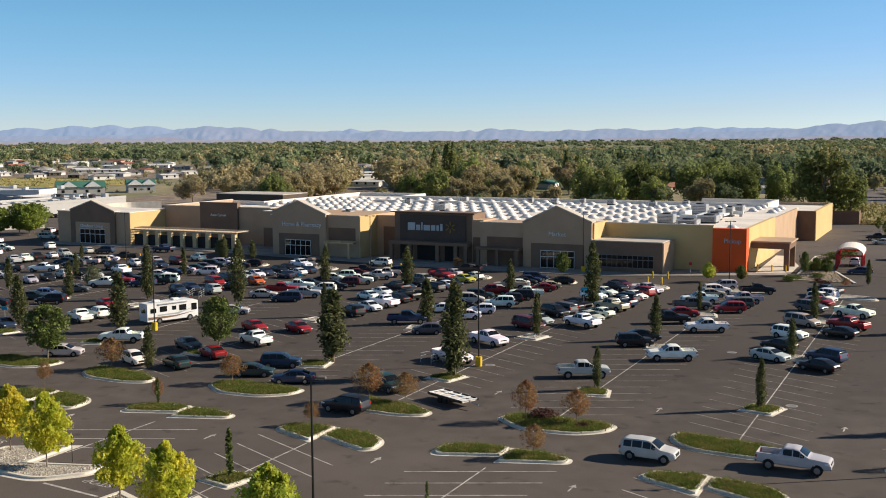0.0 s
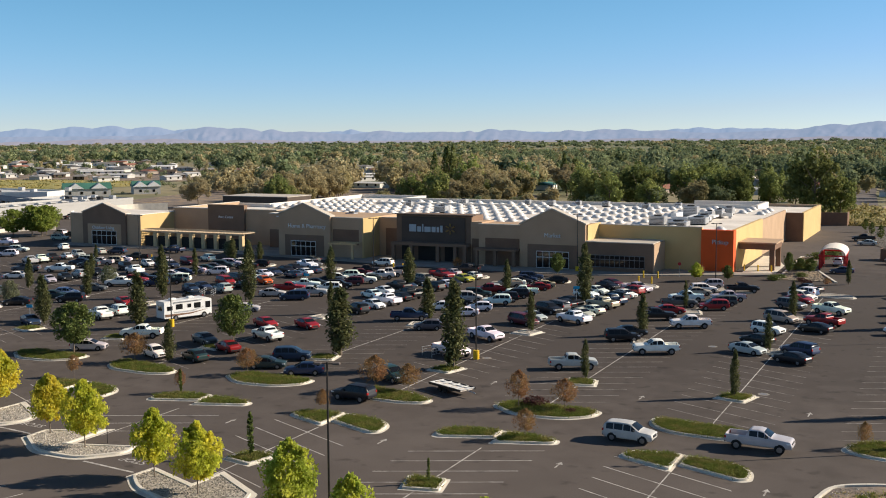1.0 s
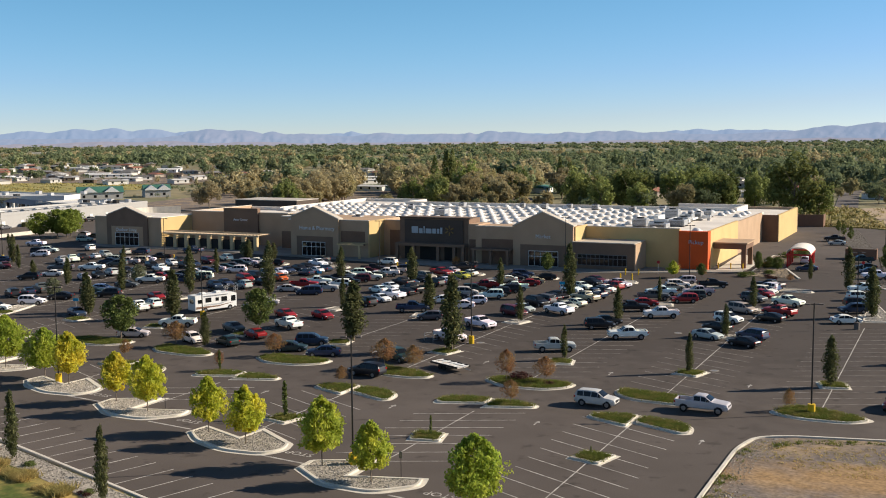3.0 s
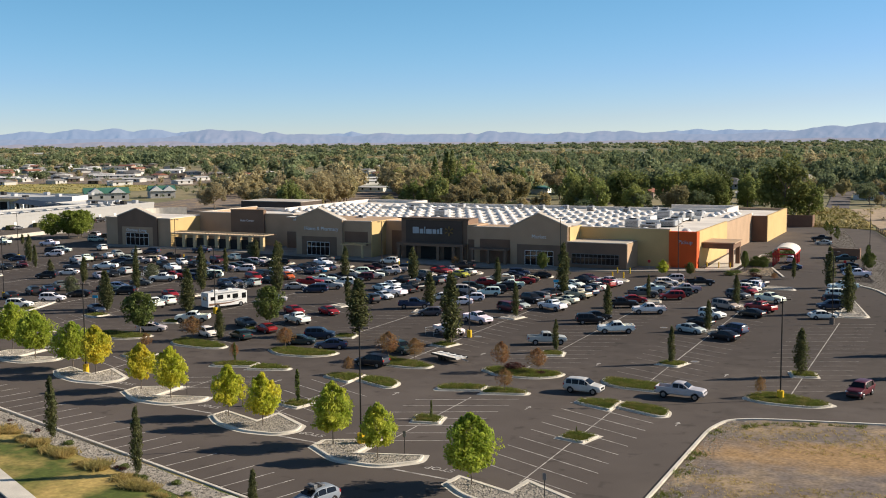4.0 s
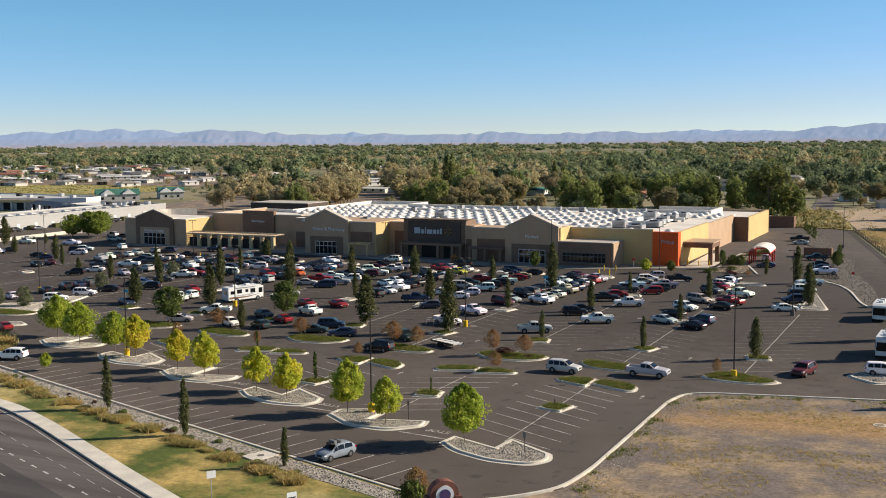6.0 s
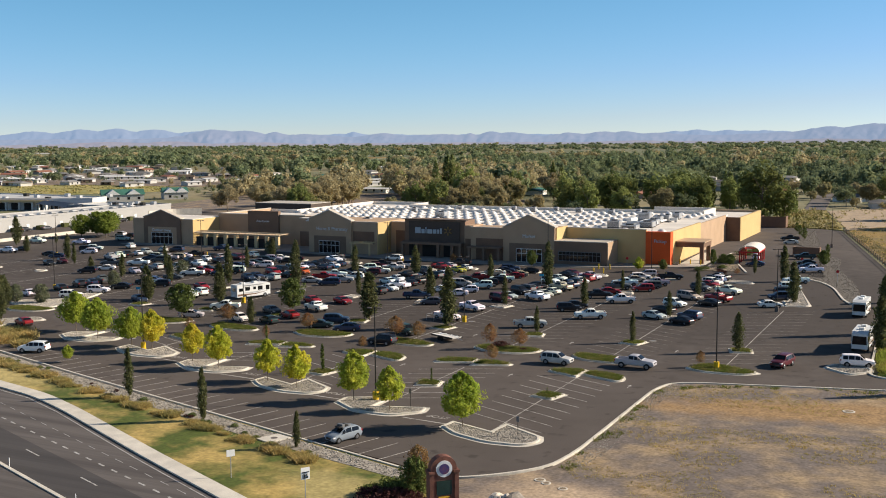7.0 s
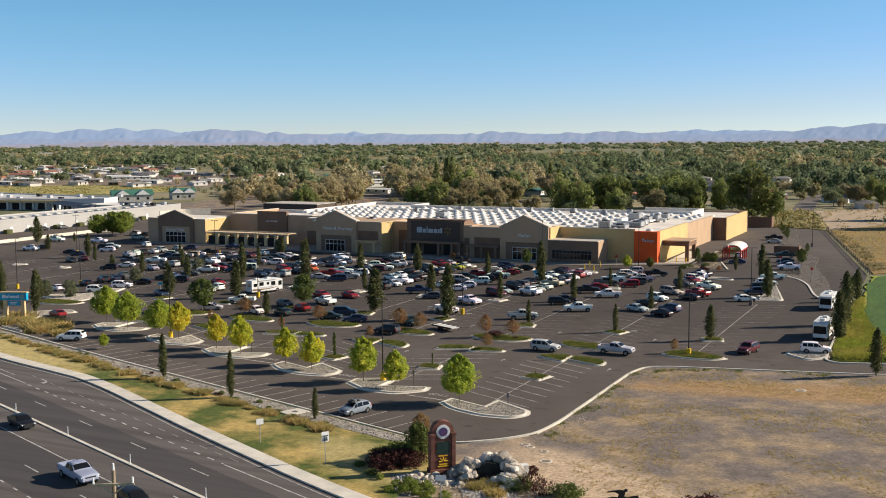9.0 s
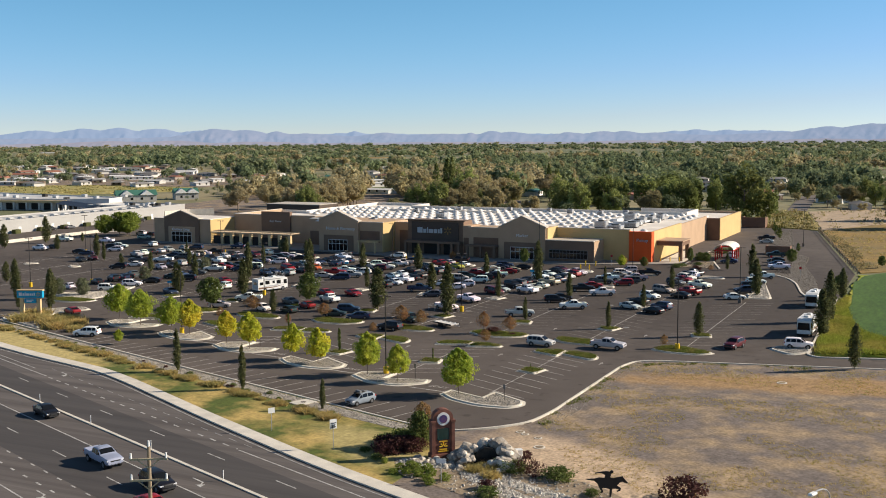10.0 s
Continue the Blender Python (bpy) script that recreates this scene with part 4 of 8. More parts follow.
panel(-71.4, -61.2, 184.5, 0.0, 4.6, "stucco_brown")
# front between market and pickup
wall("wall", -59.5, -39.7, 192.0, 193.0, 8.1, "stucco_gold")
cap(-59.4, -39.7, 192.0, 192.4, 8.1)
wall("low_wall", -59.7, -46.8, 184.0, 191.95, 5.45, "stucco_brown")
cap(-59.7, -46.8, 184.0, 191.95, 5.45)
# +x side of the low box, lighter than its brown front
wall("side_wall", -46.82, -46.55, 184.1, 191.9, 5.4, "stucco_tan")
wall("orange_wall", -39.7, -33.9, 191.5, 193.0, 7.75, "orange", label="bright orange wall panel")
wall("orange_wall", -33.95, -33.8, 191.45, 194.0, 7.75, "orange")
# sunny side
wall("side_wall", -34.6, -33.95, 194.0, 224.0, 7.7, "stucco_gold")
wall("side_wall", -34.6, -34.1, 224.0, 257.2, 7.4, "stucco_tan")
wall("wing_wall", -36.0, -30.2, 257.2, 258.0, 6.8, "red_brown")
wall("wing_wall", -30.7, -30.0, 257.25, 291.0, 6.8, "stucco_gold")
wall("wall", -60.0, -30.0, 290.6, 291.4, 6.8, "stucco_tan")
wall("wall", -42.2, -41.4, 262.8, 278.0, 8.1, "membrane")
wall("wall", -60.4, -42.2, 277.2, 278.0, 8.1, "membrane")
wall("wall", -139.6, -41.4, 262.0, 262.8, 8.1, "membrane")
wall("wall", -139.6, -138.9, 262.8, 275.2, 8.1, "membrane")
wall("wall", -160.8, -139.6, 274.4, 275.2, 8.1, "membrane")
wall("wall", -160.8, -160.1, 226.8, 274.4, 8.1, "membrane")
wall("wall", -170.2, -160.1, 226.0, 226.8, 8.1, "membrane")
wall("side_wall", -170.24, -169.8, 202.05, 226.0, 8.35, "stucco_tan")
cap(-170.2, -169.84, 202.1, 225.9, 8.36)
wall("rear_block", -186.0, -164.0, 240.0, 252.0, 8.9, "stucco_dark", label="dark brown rear block")
cap(-186.0, -164.0, 240.0, 252.0, 8.9, "coping")
wall("roof_parapet", -139.8, -100.0, 247.0, 247.8, 7.9, "membrane")
for x0, x1, y0, y1, z in ((-169.8, -128.6, 202.1, 226, ROOF), (-160.1, -128.6, 226, 262, ROOF), (-160.1, -139.6, 262, 274.4, ROOF), (-128.6, -59.6, 193.0, 262, ROOF + 0.1), (-59.6, -34.6, 193.0, 262, ROOF + 0.1), (-59.6, -30.7, 258.0, 290.6, 6.1), (-128.3, -108.5, 186.3, 193.0, 7.6), (-72.7, -59.9, 186.5, 193, 7.5)):
    b = bmesh.new()
    box(b, x0, x1, y0, y1, z - 0.4, z)
    part("roof", b, "membrane", store, "dusty white roof membrane")

# skylights, one by one
b = bmesh.new()
prism(b, rounded([(-1.0, -1.2), (1.0, -1.2), (1.0, 1.2), (-1.0, 1.2)], 0.15, 1), 0.0, 0.2)
r = bmesh.ops.create_uvsphere(b, u_segments=12, v_segments=8, radius=1.0, matrix=Matrix.Translation((0, 0, 0.19)) @ Matrix.Diagonal((0.94, 1.0, 0.62, 1)))
bmesh.ops.delete(b, geom=[v for v in r["verts"] if v.co.z < 0.18], context="VERTS")
sky0 = None
for j in range(-2, 10):
    for i in range(-23, 5):
        x, y = -55.4 + 4.5 * i + RNG.uniform(-0.08, 0.08), 203.6 + 6.35 * j + (3.17 if i % 2 else 0.0)
        if y < 196:
            continue
        if x > -37 or y > 259 or (x < -140 and y < 222) or (x > -54 and 199 < y < 240) or RNG.uniform() < 0.04:
            continue
        if sky0 is None:
            sky0 = part("skylight", b, "skylight", store, "domed white skylight", True)
            o = sky0
        else:
            o = sky0.copy()
            scene.collection.objects.link(o)
        o.location = (x, y, ROOF + 0.1)

# entrance glazing


def glazing(x0, x1, y, z0, z1, n, name="window"):
    b = bmesh.new()
    box(b, x0, x1, y - 0.06, y, z0, z1)
    w = part(name, b, "glass", store)
    b = bmesh.new()
    for i in range(n + 1):
        x = x0 + (x1 - x0) * i / n
        box(b, x - 0.04, x + 0.04, y - 0.14, y - 0.065, z0, z1)
    for z in (z0, (z0 * 0.35 + z1 * 0.65), z1):
        box(b, x0, x1, y - 0.13, y - 0.066, z - 0.06, z + 0.06)
    part("window_frame", b, "metal_white" if name == "entrance_door" else "frame_grey", w, "pale metal door frames" if name == "entrance_door" else "dull grey metal mullions")


glazing(-184.8, -177.2, 187.44, 0.15, 3.4, 5, "entrance_door")
glazing(-125.6, -119.4, 184.44, 0.15, 3.3, 5, "entrance_door")
glazing(-69.5, -63.0, 184.44, 0.15, 3.3, 5, "entrance_door")
glazing(-58.6, -48.3, 184.0, 0.9, 3.1, 11)
glazing(-136.2, -131.4, 196.94, 1.0, 3.2, 4)
# wood trellis over the pharmacy's side entrance
b = bmesh.new()
for i in range(12):
    box(b, -115.0 + 0.55 * i, -114.8 + 0.55 * i, 182.4, 185.1, 3.3, 3.5)
box(b, -115.2, -108.4, 182.5, 182.8, 3.05, 3.29)
for x in (-114.6, -109.4):
    box(b, x - 0.2, x + 0.2, 182.45, 182.85, -0.1, 3.04)
part("trellis", b, "cream", store, "cream-painted timber trellis")
# garden court pergola and fence
for i in range(8):
    x = -166.0 + 3.5 * i
    b = bmesh.new()
    box(b, x - 0.48, x + 0.48, 187.9, 188.8, -0.1, 3.4)
    part("court_pillar", b, "cream", store, "cream stucco pillar")
b = bmesh.new()
box(b, -170.0, -140.8, 188.3, 188.55, 3.402, 3.75)
box(b, -170.0, -140.8, 192.2, 192.6, 3.402, 3.8)
for i in range(30):
    x = -169.6 + 1.0 * i
    box(b, x - 0.06, x + 0.06, 187.6, 193.2, 3.81, 4.0)
for i in range(4):
    box(b, -170.0, -140.8, 188.9 + i * 0.85, 189.0 + i * 0.85, 4.003, 4.12)
part("pergola_beam", b, "pergola", store, "tan timber pergola beams")
b = bmesh.new()
box(b, -169.5, -141.5, 188.5, 188.56, 0.0, 2.6)
part("court_fence", b, "shadow_gap", store, "dark mesh fence")
# pickup canopy
b = bmesh.new()
box(b, -33.8, -27.3, 197.0, 205.5, 3.9, 5.0)
part("pickup_canopy", b, "red_brown", store, "brown stucco drive-through canopy")
b = bmesh.new()
wall_profile(b, [(-33.8, 5.002), (-27.0, 5.002), (-27.0, 5.25), (-33.8, 5.25)], 196.7, 205.8)
part("canopy_coping", b, "stucco_tan", store)
for y in (197.3, 204.6):
    b = bmesh.new()
    box(b, -28.3, -27.4, y, y + 0.8, -0.1, 3.9)
    part("canopy_pillar", b, "red_brown", store)

# lettering; names of shops stand as plain shapes
UP = lambda x, y, z: pose(x, y, z, 90, 0, 0)
text("Home & Pharmacy", 1.25, UP(-121.6, 184.35, 6.1), "sign_white", store)
text("Market", 1.15, UP(-66.3, 184.35, 6.0), "sign_white", store)
text("Outdoor Living", 1.1, UP(-181.0, 187.12, 3.8), "sign_white", store)
text("Pickup", 1.15, UP(-36.2, 191.35, 5.2), "sign_letter", store)
b = bmesh.new()
x = -98.3
for w, h in ((1.6, 1.5), (0.92, 1.08), (0.30, 1.6), (1.42, 1.08), (0.92, 1.08), (0.58, 1.08), (0.55, 1.38)):     # bars of a shop name
    box(b, x, x + w, 186.8, 186.94, 5.95, 5.95 + h, bevel=0.05)
    x += w + 0.22
part("sign_bar", b, "sign_letter", store, "pale shop-name bars")


def burst(cx, cy, cz, r, material):
    b = bmesh.new()
    for i in range(6):
        a = math.pi / 2 + i * math.pi / 3
        c, s = math.cos(a), math.sin(a)
        tube(b, (cx + c * r * 0.35, cy, cz + s * r * 0.35), (cx + c * r, cy, cz + s * r), r * 0.11, r * 0.15, 8)
    part("sign_burst", b, material, store, "six-rayed yellow burst")


burst(-89.0, 186.86, 6.7, 1.1, "sign_gold")
text("Auto Center", 0.85, UP(-154.1, 199.33, 6.3), "sign_white", store)


def rooftop_unit(x, y, w, d, h, z=ROOF + 0.1):
    t = thing("rooftop_unit", pose(x, y, z), "grey metal air-conditioning unit on the white roof", "air conditioner", "rooftop units")
    b = bmesh.new()
    box(b, -w / 2, w / 2, -d / 2, d / 2, 0.25, h, bevel=0.05)
    part("casing", b, "metal_grey", t)
    b = bmesh.new()
    box(b, -w / 2 + 0.1, w / 2 - 0.1, -d / 2 + 0.1, d / 2 - 0.1, 0, 0.24)
    part("kerb", b, "metal_dark", t)
    b = bmesh.new()
    for i in range(5):
        box(b, -w * 0.4, w * 0.4, -d / 2 - 0.06, -d / 2 - 0.003, 0.4 + i * (h - 0.6) / 5, 0.47 + i * (h - 0.6) / 5)
    part("louvre", b, "metal_dark", t)
    b = bmesh.new()
    tube(b, (0, 0, h + 0.002), (0, 0, h + 0.25), min(w, d) * 0.32, None, 12)
    part("fan_shroud", b, "metal_dark", t)


for x, y, w, d, h in ((-51.3, 204.8, 3.2, 2.6, 1.9), (-46.4, 201.6, 3.9, 3.4, 1.2), (-50.7, 231, 3.2, 2.6, 2.3), (-44.2, 209.6, 3.4, 3.4, 1.5), (-45.0, 224, 1.6, 3.2, 1.8), (-43.9, 228.4, 1.7, 3.0, 1.9), (-43.8, 238.6, 2.0, 2.8, 1.7),
                      (-44.6, 216.5, 2.6, 3.4, 1.5), (-108, 222, 3.0, 2.4, 1.7), (-116, 252, 2.0, 1.8, 1.5), (-92, 254, 1.8, 1.8, 1.5), (-78, 256, 1.8, 1.6, 1.4), (-66, 250, 1.8, 1.6, 1.4), (-118, 197, 2.2, 1.8, 1.4),
                      (-100, 258, 1.4, 1.4, 1.3), (-86, 258, 1.4, 1.4, 1.3), (-60, 258, 1.6, 1.4, 1.3), (-126, 240, 1.6, 1.4, 1.3)):
    rooftop_unit(x, y, w, d, h)

# galvanised ducts between the units
ducts = thing("roof_duct", pose(0, 0, ROOF + 0.1), "galvanised ductwork running between rooftop units", "duct", "roof ducts")
for x0, x1, y0, y1, z1 in ((-51, -43, 214.6, 215.4, 1.1), (-48.4, -47.6, 214, 224, 1.0), (-45, -41, 227.8, 228.5, 1.2), (-44.4, -43.6, 221, 234, 0.9), (-50.5, -44, 231.4, 232.1, 1.0), (-52, -50.8, 218, 224, 1.5)):
    b = bmesh.new()
    box(b, x0, x1, y0, y1, 0.45, z1, bevel=0.06)
    part("duct", b, "metal_white", ducts)
for x, y in ((-50.5, 215), (-45, 215), (-48, 222), (-44, 232), (-41.5, 228), (-49, 231.8), (-51.4, 221)):
    b = bmesh.new()
    box(b, x - 0.3, x + 0.3, y - 0.3, y + 0.3, 0, 0.449)
    part("duct_leg", b, "metal_grey", ducts)
# ---- distance ----


def ridge(name, dist, depth, a0, a1, base, peaks, rough, seed, material, label):
    """A range of worn hills along an arc; peaks: (degrees, height, width in degrees)."""
    n, rows = 900, 22
    vs, fs = [], []
    for i in range(n + 1):
        a = a0 + (a1 - a0) * i / n
        h = base + max(ph * math.exp(-(abs(a - pa) / pw) ** 1.8) for pa, ph, pw in peaks)
        h += rough * noise.fractal(Vector((a * 1.6, seed, 0)), 0.7, 2.1, 6)
        for j in range(rows):
            f = j / (rows - 1)
            w = Vector((a * 3.3 + 1.6 * f + 0.5 * noise.noise(Vector((a * 1.5, f * 3, seed))), f * 2.2, seed))
            spur = noise.fractal(w, 0.9, 2.2, 5)                             # spurs and gullies
            fall = f ** (0.9 + 0.35 * noise.noise(Vector((a * 0.7, 3.0, seed))))
            d = dist + depth * f
            z = -6 + (h + 6) * min(1.0, max(0.0, fall + 0.11 * spur * math.sin(math.pi * f))) if j < rows - 1 else h
            vs.append((-math.sin(radians(a)) * d, math.cos(radians(a)) * d, z))
    for i in range(n):
        for j in range(rows - 1):
            p = i * rows + j
            fs.append((p, p + 1, p + rows + 1, p + rows))
    me = bpy.data.meshes.new(name)
    me.from_pydata(vs, [], fs)
    me.materials.append(M[material])
    me.polygons.foreach_set("use_smooth", [True] * len(me.polygons))
    return tagged(new(name, me), label, "mountains", kind="structure")


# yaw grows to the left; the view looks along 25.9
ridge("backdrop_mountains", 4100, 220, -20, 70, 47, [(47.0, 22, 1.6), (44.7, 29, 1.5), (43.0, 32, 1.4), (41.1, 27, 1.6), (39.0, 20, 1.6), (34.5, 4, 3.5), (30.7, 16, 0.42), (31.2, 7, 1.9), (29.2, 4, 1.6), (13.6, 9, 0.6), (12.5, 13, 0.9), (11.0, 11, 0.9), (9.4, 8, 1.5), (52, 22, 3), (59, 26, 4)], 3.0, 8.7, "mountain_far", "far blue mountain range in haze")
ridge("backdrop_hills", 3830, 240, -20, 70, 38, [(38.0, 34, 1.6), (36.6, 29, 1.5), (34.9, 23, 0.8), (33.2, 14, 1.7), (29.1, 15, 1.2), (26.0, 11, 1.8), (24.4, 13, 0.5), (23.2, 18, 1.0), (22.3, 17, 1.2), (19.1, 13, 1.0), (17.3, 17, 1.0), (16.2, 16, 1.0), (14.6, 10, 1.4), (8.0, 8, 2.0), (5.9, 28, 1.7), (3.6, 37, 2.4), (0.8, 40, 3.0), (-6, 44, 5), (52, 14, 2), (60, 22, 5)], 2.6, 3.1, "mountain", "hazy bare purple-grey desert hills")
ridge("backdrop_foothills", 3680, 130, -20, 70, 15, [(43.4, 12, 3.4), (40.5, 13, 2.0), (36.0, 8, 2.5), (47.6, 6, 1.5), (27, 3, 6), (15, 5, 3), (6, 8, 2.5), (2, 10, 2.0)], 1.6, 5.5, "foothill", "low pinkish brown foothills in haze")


def crown_points(n, rx, rz, zc, rng, lobes=7):
    """Points near the skin of an uneven crown of several lobes, and the way outwards at each."""
    d = rng.normal(size=(lobes, 3))
    d /= np.linalg.norm(d, axis=1)[:, None]
    lc = d * np.array((rx, rx, rz)) * 0.52
    lr = rng.uniform(0.42, 0.68, lobes)
    w = rng.integers(0, lobes, n)
    p = rng.normal(size=(n, 3))
    p /= np.linalg.norm(p, axis=1)[:, None]
    p *= (rng.uniform(0.45, 1.0, n) ** 0.45)[:, None]
    q = lc[w] + p * lr[w][:, None] * np.array((rx, rx, rz))
    o = p + 0.5 * q / np.array((rx, rx, rz)) + np.array((0, 0, 0.15))
    q[:, 2] += zc
    return q, o / np.linalg.norm(o, axis=1)[:, None]


def bough_points(n, rx, rz, zc, rng, boughs=9, sprays=4):
    """Leaf places in sprays that sit on boughs, with an uneven outline and gaps between; and the way outwards at each."""
    d = rng.normal(size=(boughs, 3))
    d[:, 2] = d[:, 2] * 0.8 + 0.15
    d /= np.linalg.norm(d, axis=1)[:, None]
    d *= rng.uniform(0.42, 0.74, boughs)[:, None]
    e = rng.normal(size=(boughs, sprays, 3))
    e /= np.linalg.norm(e, axis=2)[:, :, None]
    c = (d[:, None] + e * rng.uniform(0.16, 0.34, (boughs, sprays, 1))).reshape(-1, 3)
    size = rng.uniform(0.14, 0.27, len(c))
    w = rng.integers(0, len(c), n)
    p = rng.normal(size=(n, 3))
    p /= np.linalg.norm(p, axis=1)[:, None]
    q = c[w] + p * (size[w] * rng.uniform(0.3, 1.0, n) ** 0.5)[:, None]
    o = p + 0.8 * q + np.array((0, 0, 0.2))
    return q * np.array((rx, rx, rz)) + np.array((0, 0, zc)), o / np.linalg.norm(o, axis=1)[:, None]


def trunk_mesh(name, h, r, limbs, spread, rng, parent):
    b = bmesh.new()
    lean = rng.normal(0, 0.03, 2)
    top = Vector((lean[0] * h, lean[1] * h, h))
    tube(b, (0, 0, -0.05), top, r, r * 0.45, 7)
    for i in range(limbs):
        a = 6.28 * i / limbs + rng.uniform(-0.5, 0.5)
        f = rng.uniform(0.45, 0.9)
        s = Vector((lean[0] * h * f, lean[1] * h * f, h * f))
        tube(b, s, s + Vector((math.cos(a) * spread, math.sin(a) * spread, spread * rng.uniform(0.7, 1.5))), r * 0.4, r * 0.12, 5)
    return part(name, b, "bark", parent)


def wood_tree(h, r, material, label, seed, n, leaf, slim=False, streak=1.0):
    """Boughs of leaves round several lobes, or a few slim spires of a poplar."""
    rng = np.random.default_rng(seed)
    t = thing("tree", pose(0, 0, -0.2), label, "tree", "trees behind the store")
    trunk_mesh("trunk", h * 0.6, h * 0.022, 5, r * 0.6, rng, t)
    if slim:
        k = 5
        w = rng.integers(0, k, n)
        u = rng.uniform(0.06, 1.0, n)
        sx, sy, sh = rng.normal(0, r * 0.42, k), rng.normal(0, r * 0.42, k), rng.uniform(0.72, 1.0, k)
        prof = r * 0.40 * np.sin(np.pi * np.clip(u * 0.94 + 0.06, 0, 1)) ** 0.6 * (1.2 - 0.6 * u)
        a, q = rng.uniform(0, 6.283, n), rng.uniform(0.2, 1, n) ** 0.45
        pts = np.stack([sx[w] + np.cos(a) * prof * q, sy[w] + np.sin(a) * prof * q, u * h * sh[w]], 1)
        out = np.stack([np.cos(a), np.sin(a), 0.3 + 0.5 * u], 1)
    else:
        pts, out = bough_points(n, r * 1.12, h * 0.50, h * 0.55, rng, 13, 5)
    quads_mesh("crown", pts, rng.uniform(0.6, 1.35, n) * leaf, material, rng, parent=t, aspect=streak, out=out, loose=0.75)
    return t


def far_place(d, off):
    """The place at distance d ahead and off to the right of the store's axis."""
    a = radians(25.9)
    return (-math.sin(a) * d + math.cos(a) * off, math.cos(a) * d + math.sin(a) * off)


rw = np.random.default_rng(21)
protos = [wood_tree(11, 4.6, "wood_green", "tall green cottonwood tree behind the store", 1, 4200, 0.44),
          wood_tree(9, 4.4, "wood_olive", "olive-brown tree turning in autumn", 2, 6400, 0.27, False, 1.9),
          wood_tree(10, 4.8, "wood_tan", "dusty tan tree losing its leaves", 3, 6400, 0.24, False, 2.4),
          wood_tree(15, 4.2, "wood_green", "tall narrow green poplars in a clump", 4, 3600, 0.42, True),
          wood_tree(6, 3.8, "wood_olive", "low rounded olive shrub tree", 5, 2200, 0.34),
          wood_tree(8, 3.9, "wood_yellow", "yellowing tree among the woods", 6, 2400, 0.38),
          wood_tree(7, 3.6, "wood_dark", "dark green spreading tree", 7, 2600, 0.38)]
first = [True] * len(protos)


def plant(i, x, y, s):
    m = pose(x, y, -0.2, 0, 0, rw.uniform(0, 360))
    if first[i]:
        protos[i].matrix_basis, first[i] = m, False
        t = protos[i]
    else:
        t = copy_thing(protos[i], m)
    t.scale = (s * rw.uniform(0.9, 1.15), s * rw.uniform(0.9, 1.15), s)


# plan of the far houses: x, y, width, depth, turn, wall, roof
HOUSES = {"pale single-storey house with a grey roof": ("house_wall", "roof_grey", "-352,531,14 -548,474,13 -528,499,11 -467,492,12 -344,800,14 -154,489,12 -133,687,14 -82,703,16 -4,427,14 -29,809,18 -620,560,14 -560,680,16 -590,640,12 -505,560,12 -455,610,13 12,431,13 -20,470,13 40,470,16 -96,560,13 -230,640,14 -395,690,13 -700,700,15 -760,800,16 -300,760,13 -205,720,12 -165,600,12 -255,560,13 -110,620,12 -820,900,16 -640,820,14 -440,760,13"),
          "tan house with a reddish roof": ("house_tan", "roof_red", "-115,466,11 -744,681,15 -118,478,10 -112,709,12 -382,683,14 -690,760,15 -478,640,11 -62,520,12 -290,610,12 -536,610,11 -770,673,14"),
          "long white mobile home among trees": ("house_wall", "roof_pale", "-595,612,18 -564,592,30 -534,504,9 -586,486,15 -498,696,13 -340,596,24 -316,551,17 -270,473,16 -66,626,14 -430,560,14 -498,900,15 -357,822,12 -1960,1850,40 -1900,1790,30 -560,545,14 -440,520,11 -610,585,14 -470,575,13 -640,690,16 -580,520,11 -72,470,12"),
          "small pale house with a green roof": ("house_wall", "roof_green", "-179,483,12 -415,655,12"),
          "white metal barn with a pale roof": ("barn_white", "roof_pale", "-473,499,15"),
          "long low house with a dark roof": ("house_tan", "barn", "-253,617,20 -555,478,18"),
          "small dark barn with a weathered roof": ("barn", "roof_grey", "-545,530,8 -500,505,7 -455,545,8 -585,560,9 -628,640,9 -352,600,8 -205,590,8 -50,486,9 -516,655,9")}
EYE0 = Vector((25.0, -50.0))


def open_to(x, y):
    """Whether a tree may stand here: not before a house, nor in the meadows and lots."""
    p = Vector((x, y)) - EYE0
    for _, _, line in HOUSES.values():
        for w in line.split():
            hx, hy, hw = (float(v) for v in w.split(","))
            h = Vector((hx, hy)) - EYE0
            d = h.length
            along = p.dot(h) / d
            across = abs(p.x * h.y - p.y * h.x) / d
            if d * (0.78 if hx > -400 and d < 640 else 0.90) < along < d + 9 and across < hw * 0.55 + 2:
                return False
    if (-640 < x < -395 and 300 < y < 505) or (-400 < x < -255 and 290 < y < 405):   # weedy field and lot behind the white shops
        return False
    if -44 < x < 150 and y < 392 + (x + 40) * 0.30:                  # meadow and bare ground on the sunny side
        return False
    if -46 < x < -20 and y < 470:                                    # the back road
        return False
    return True


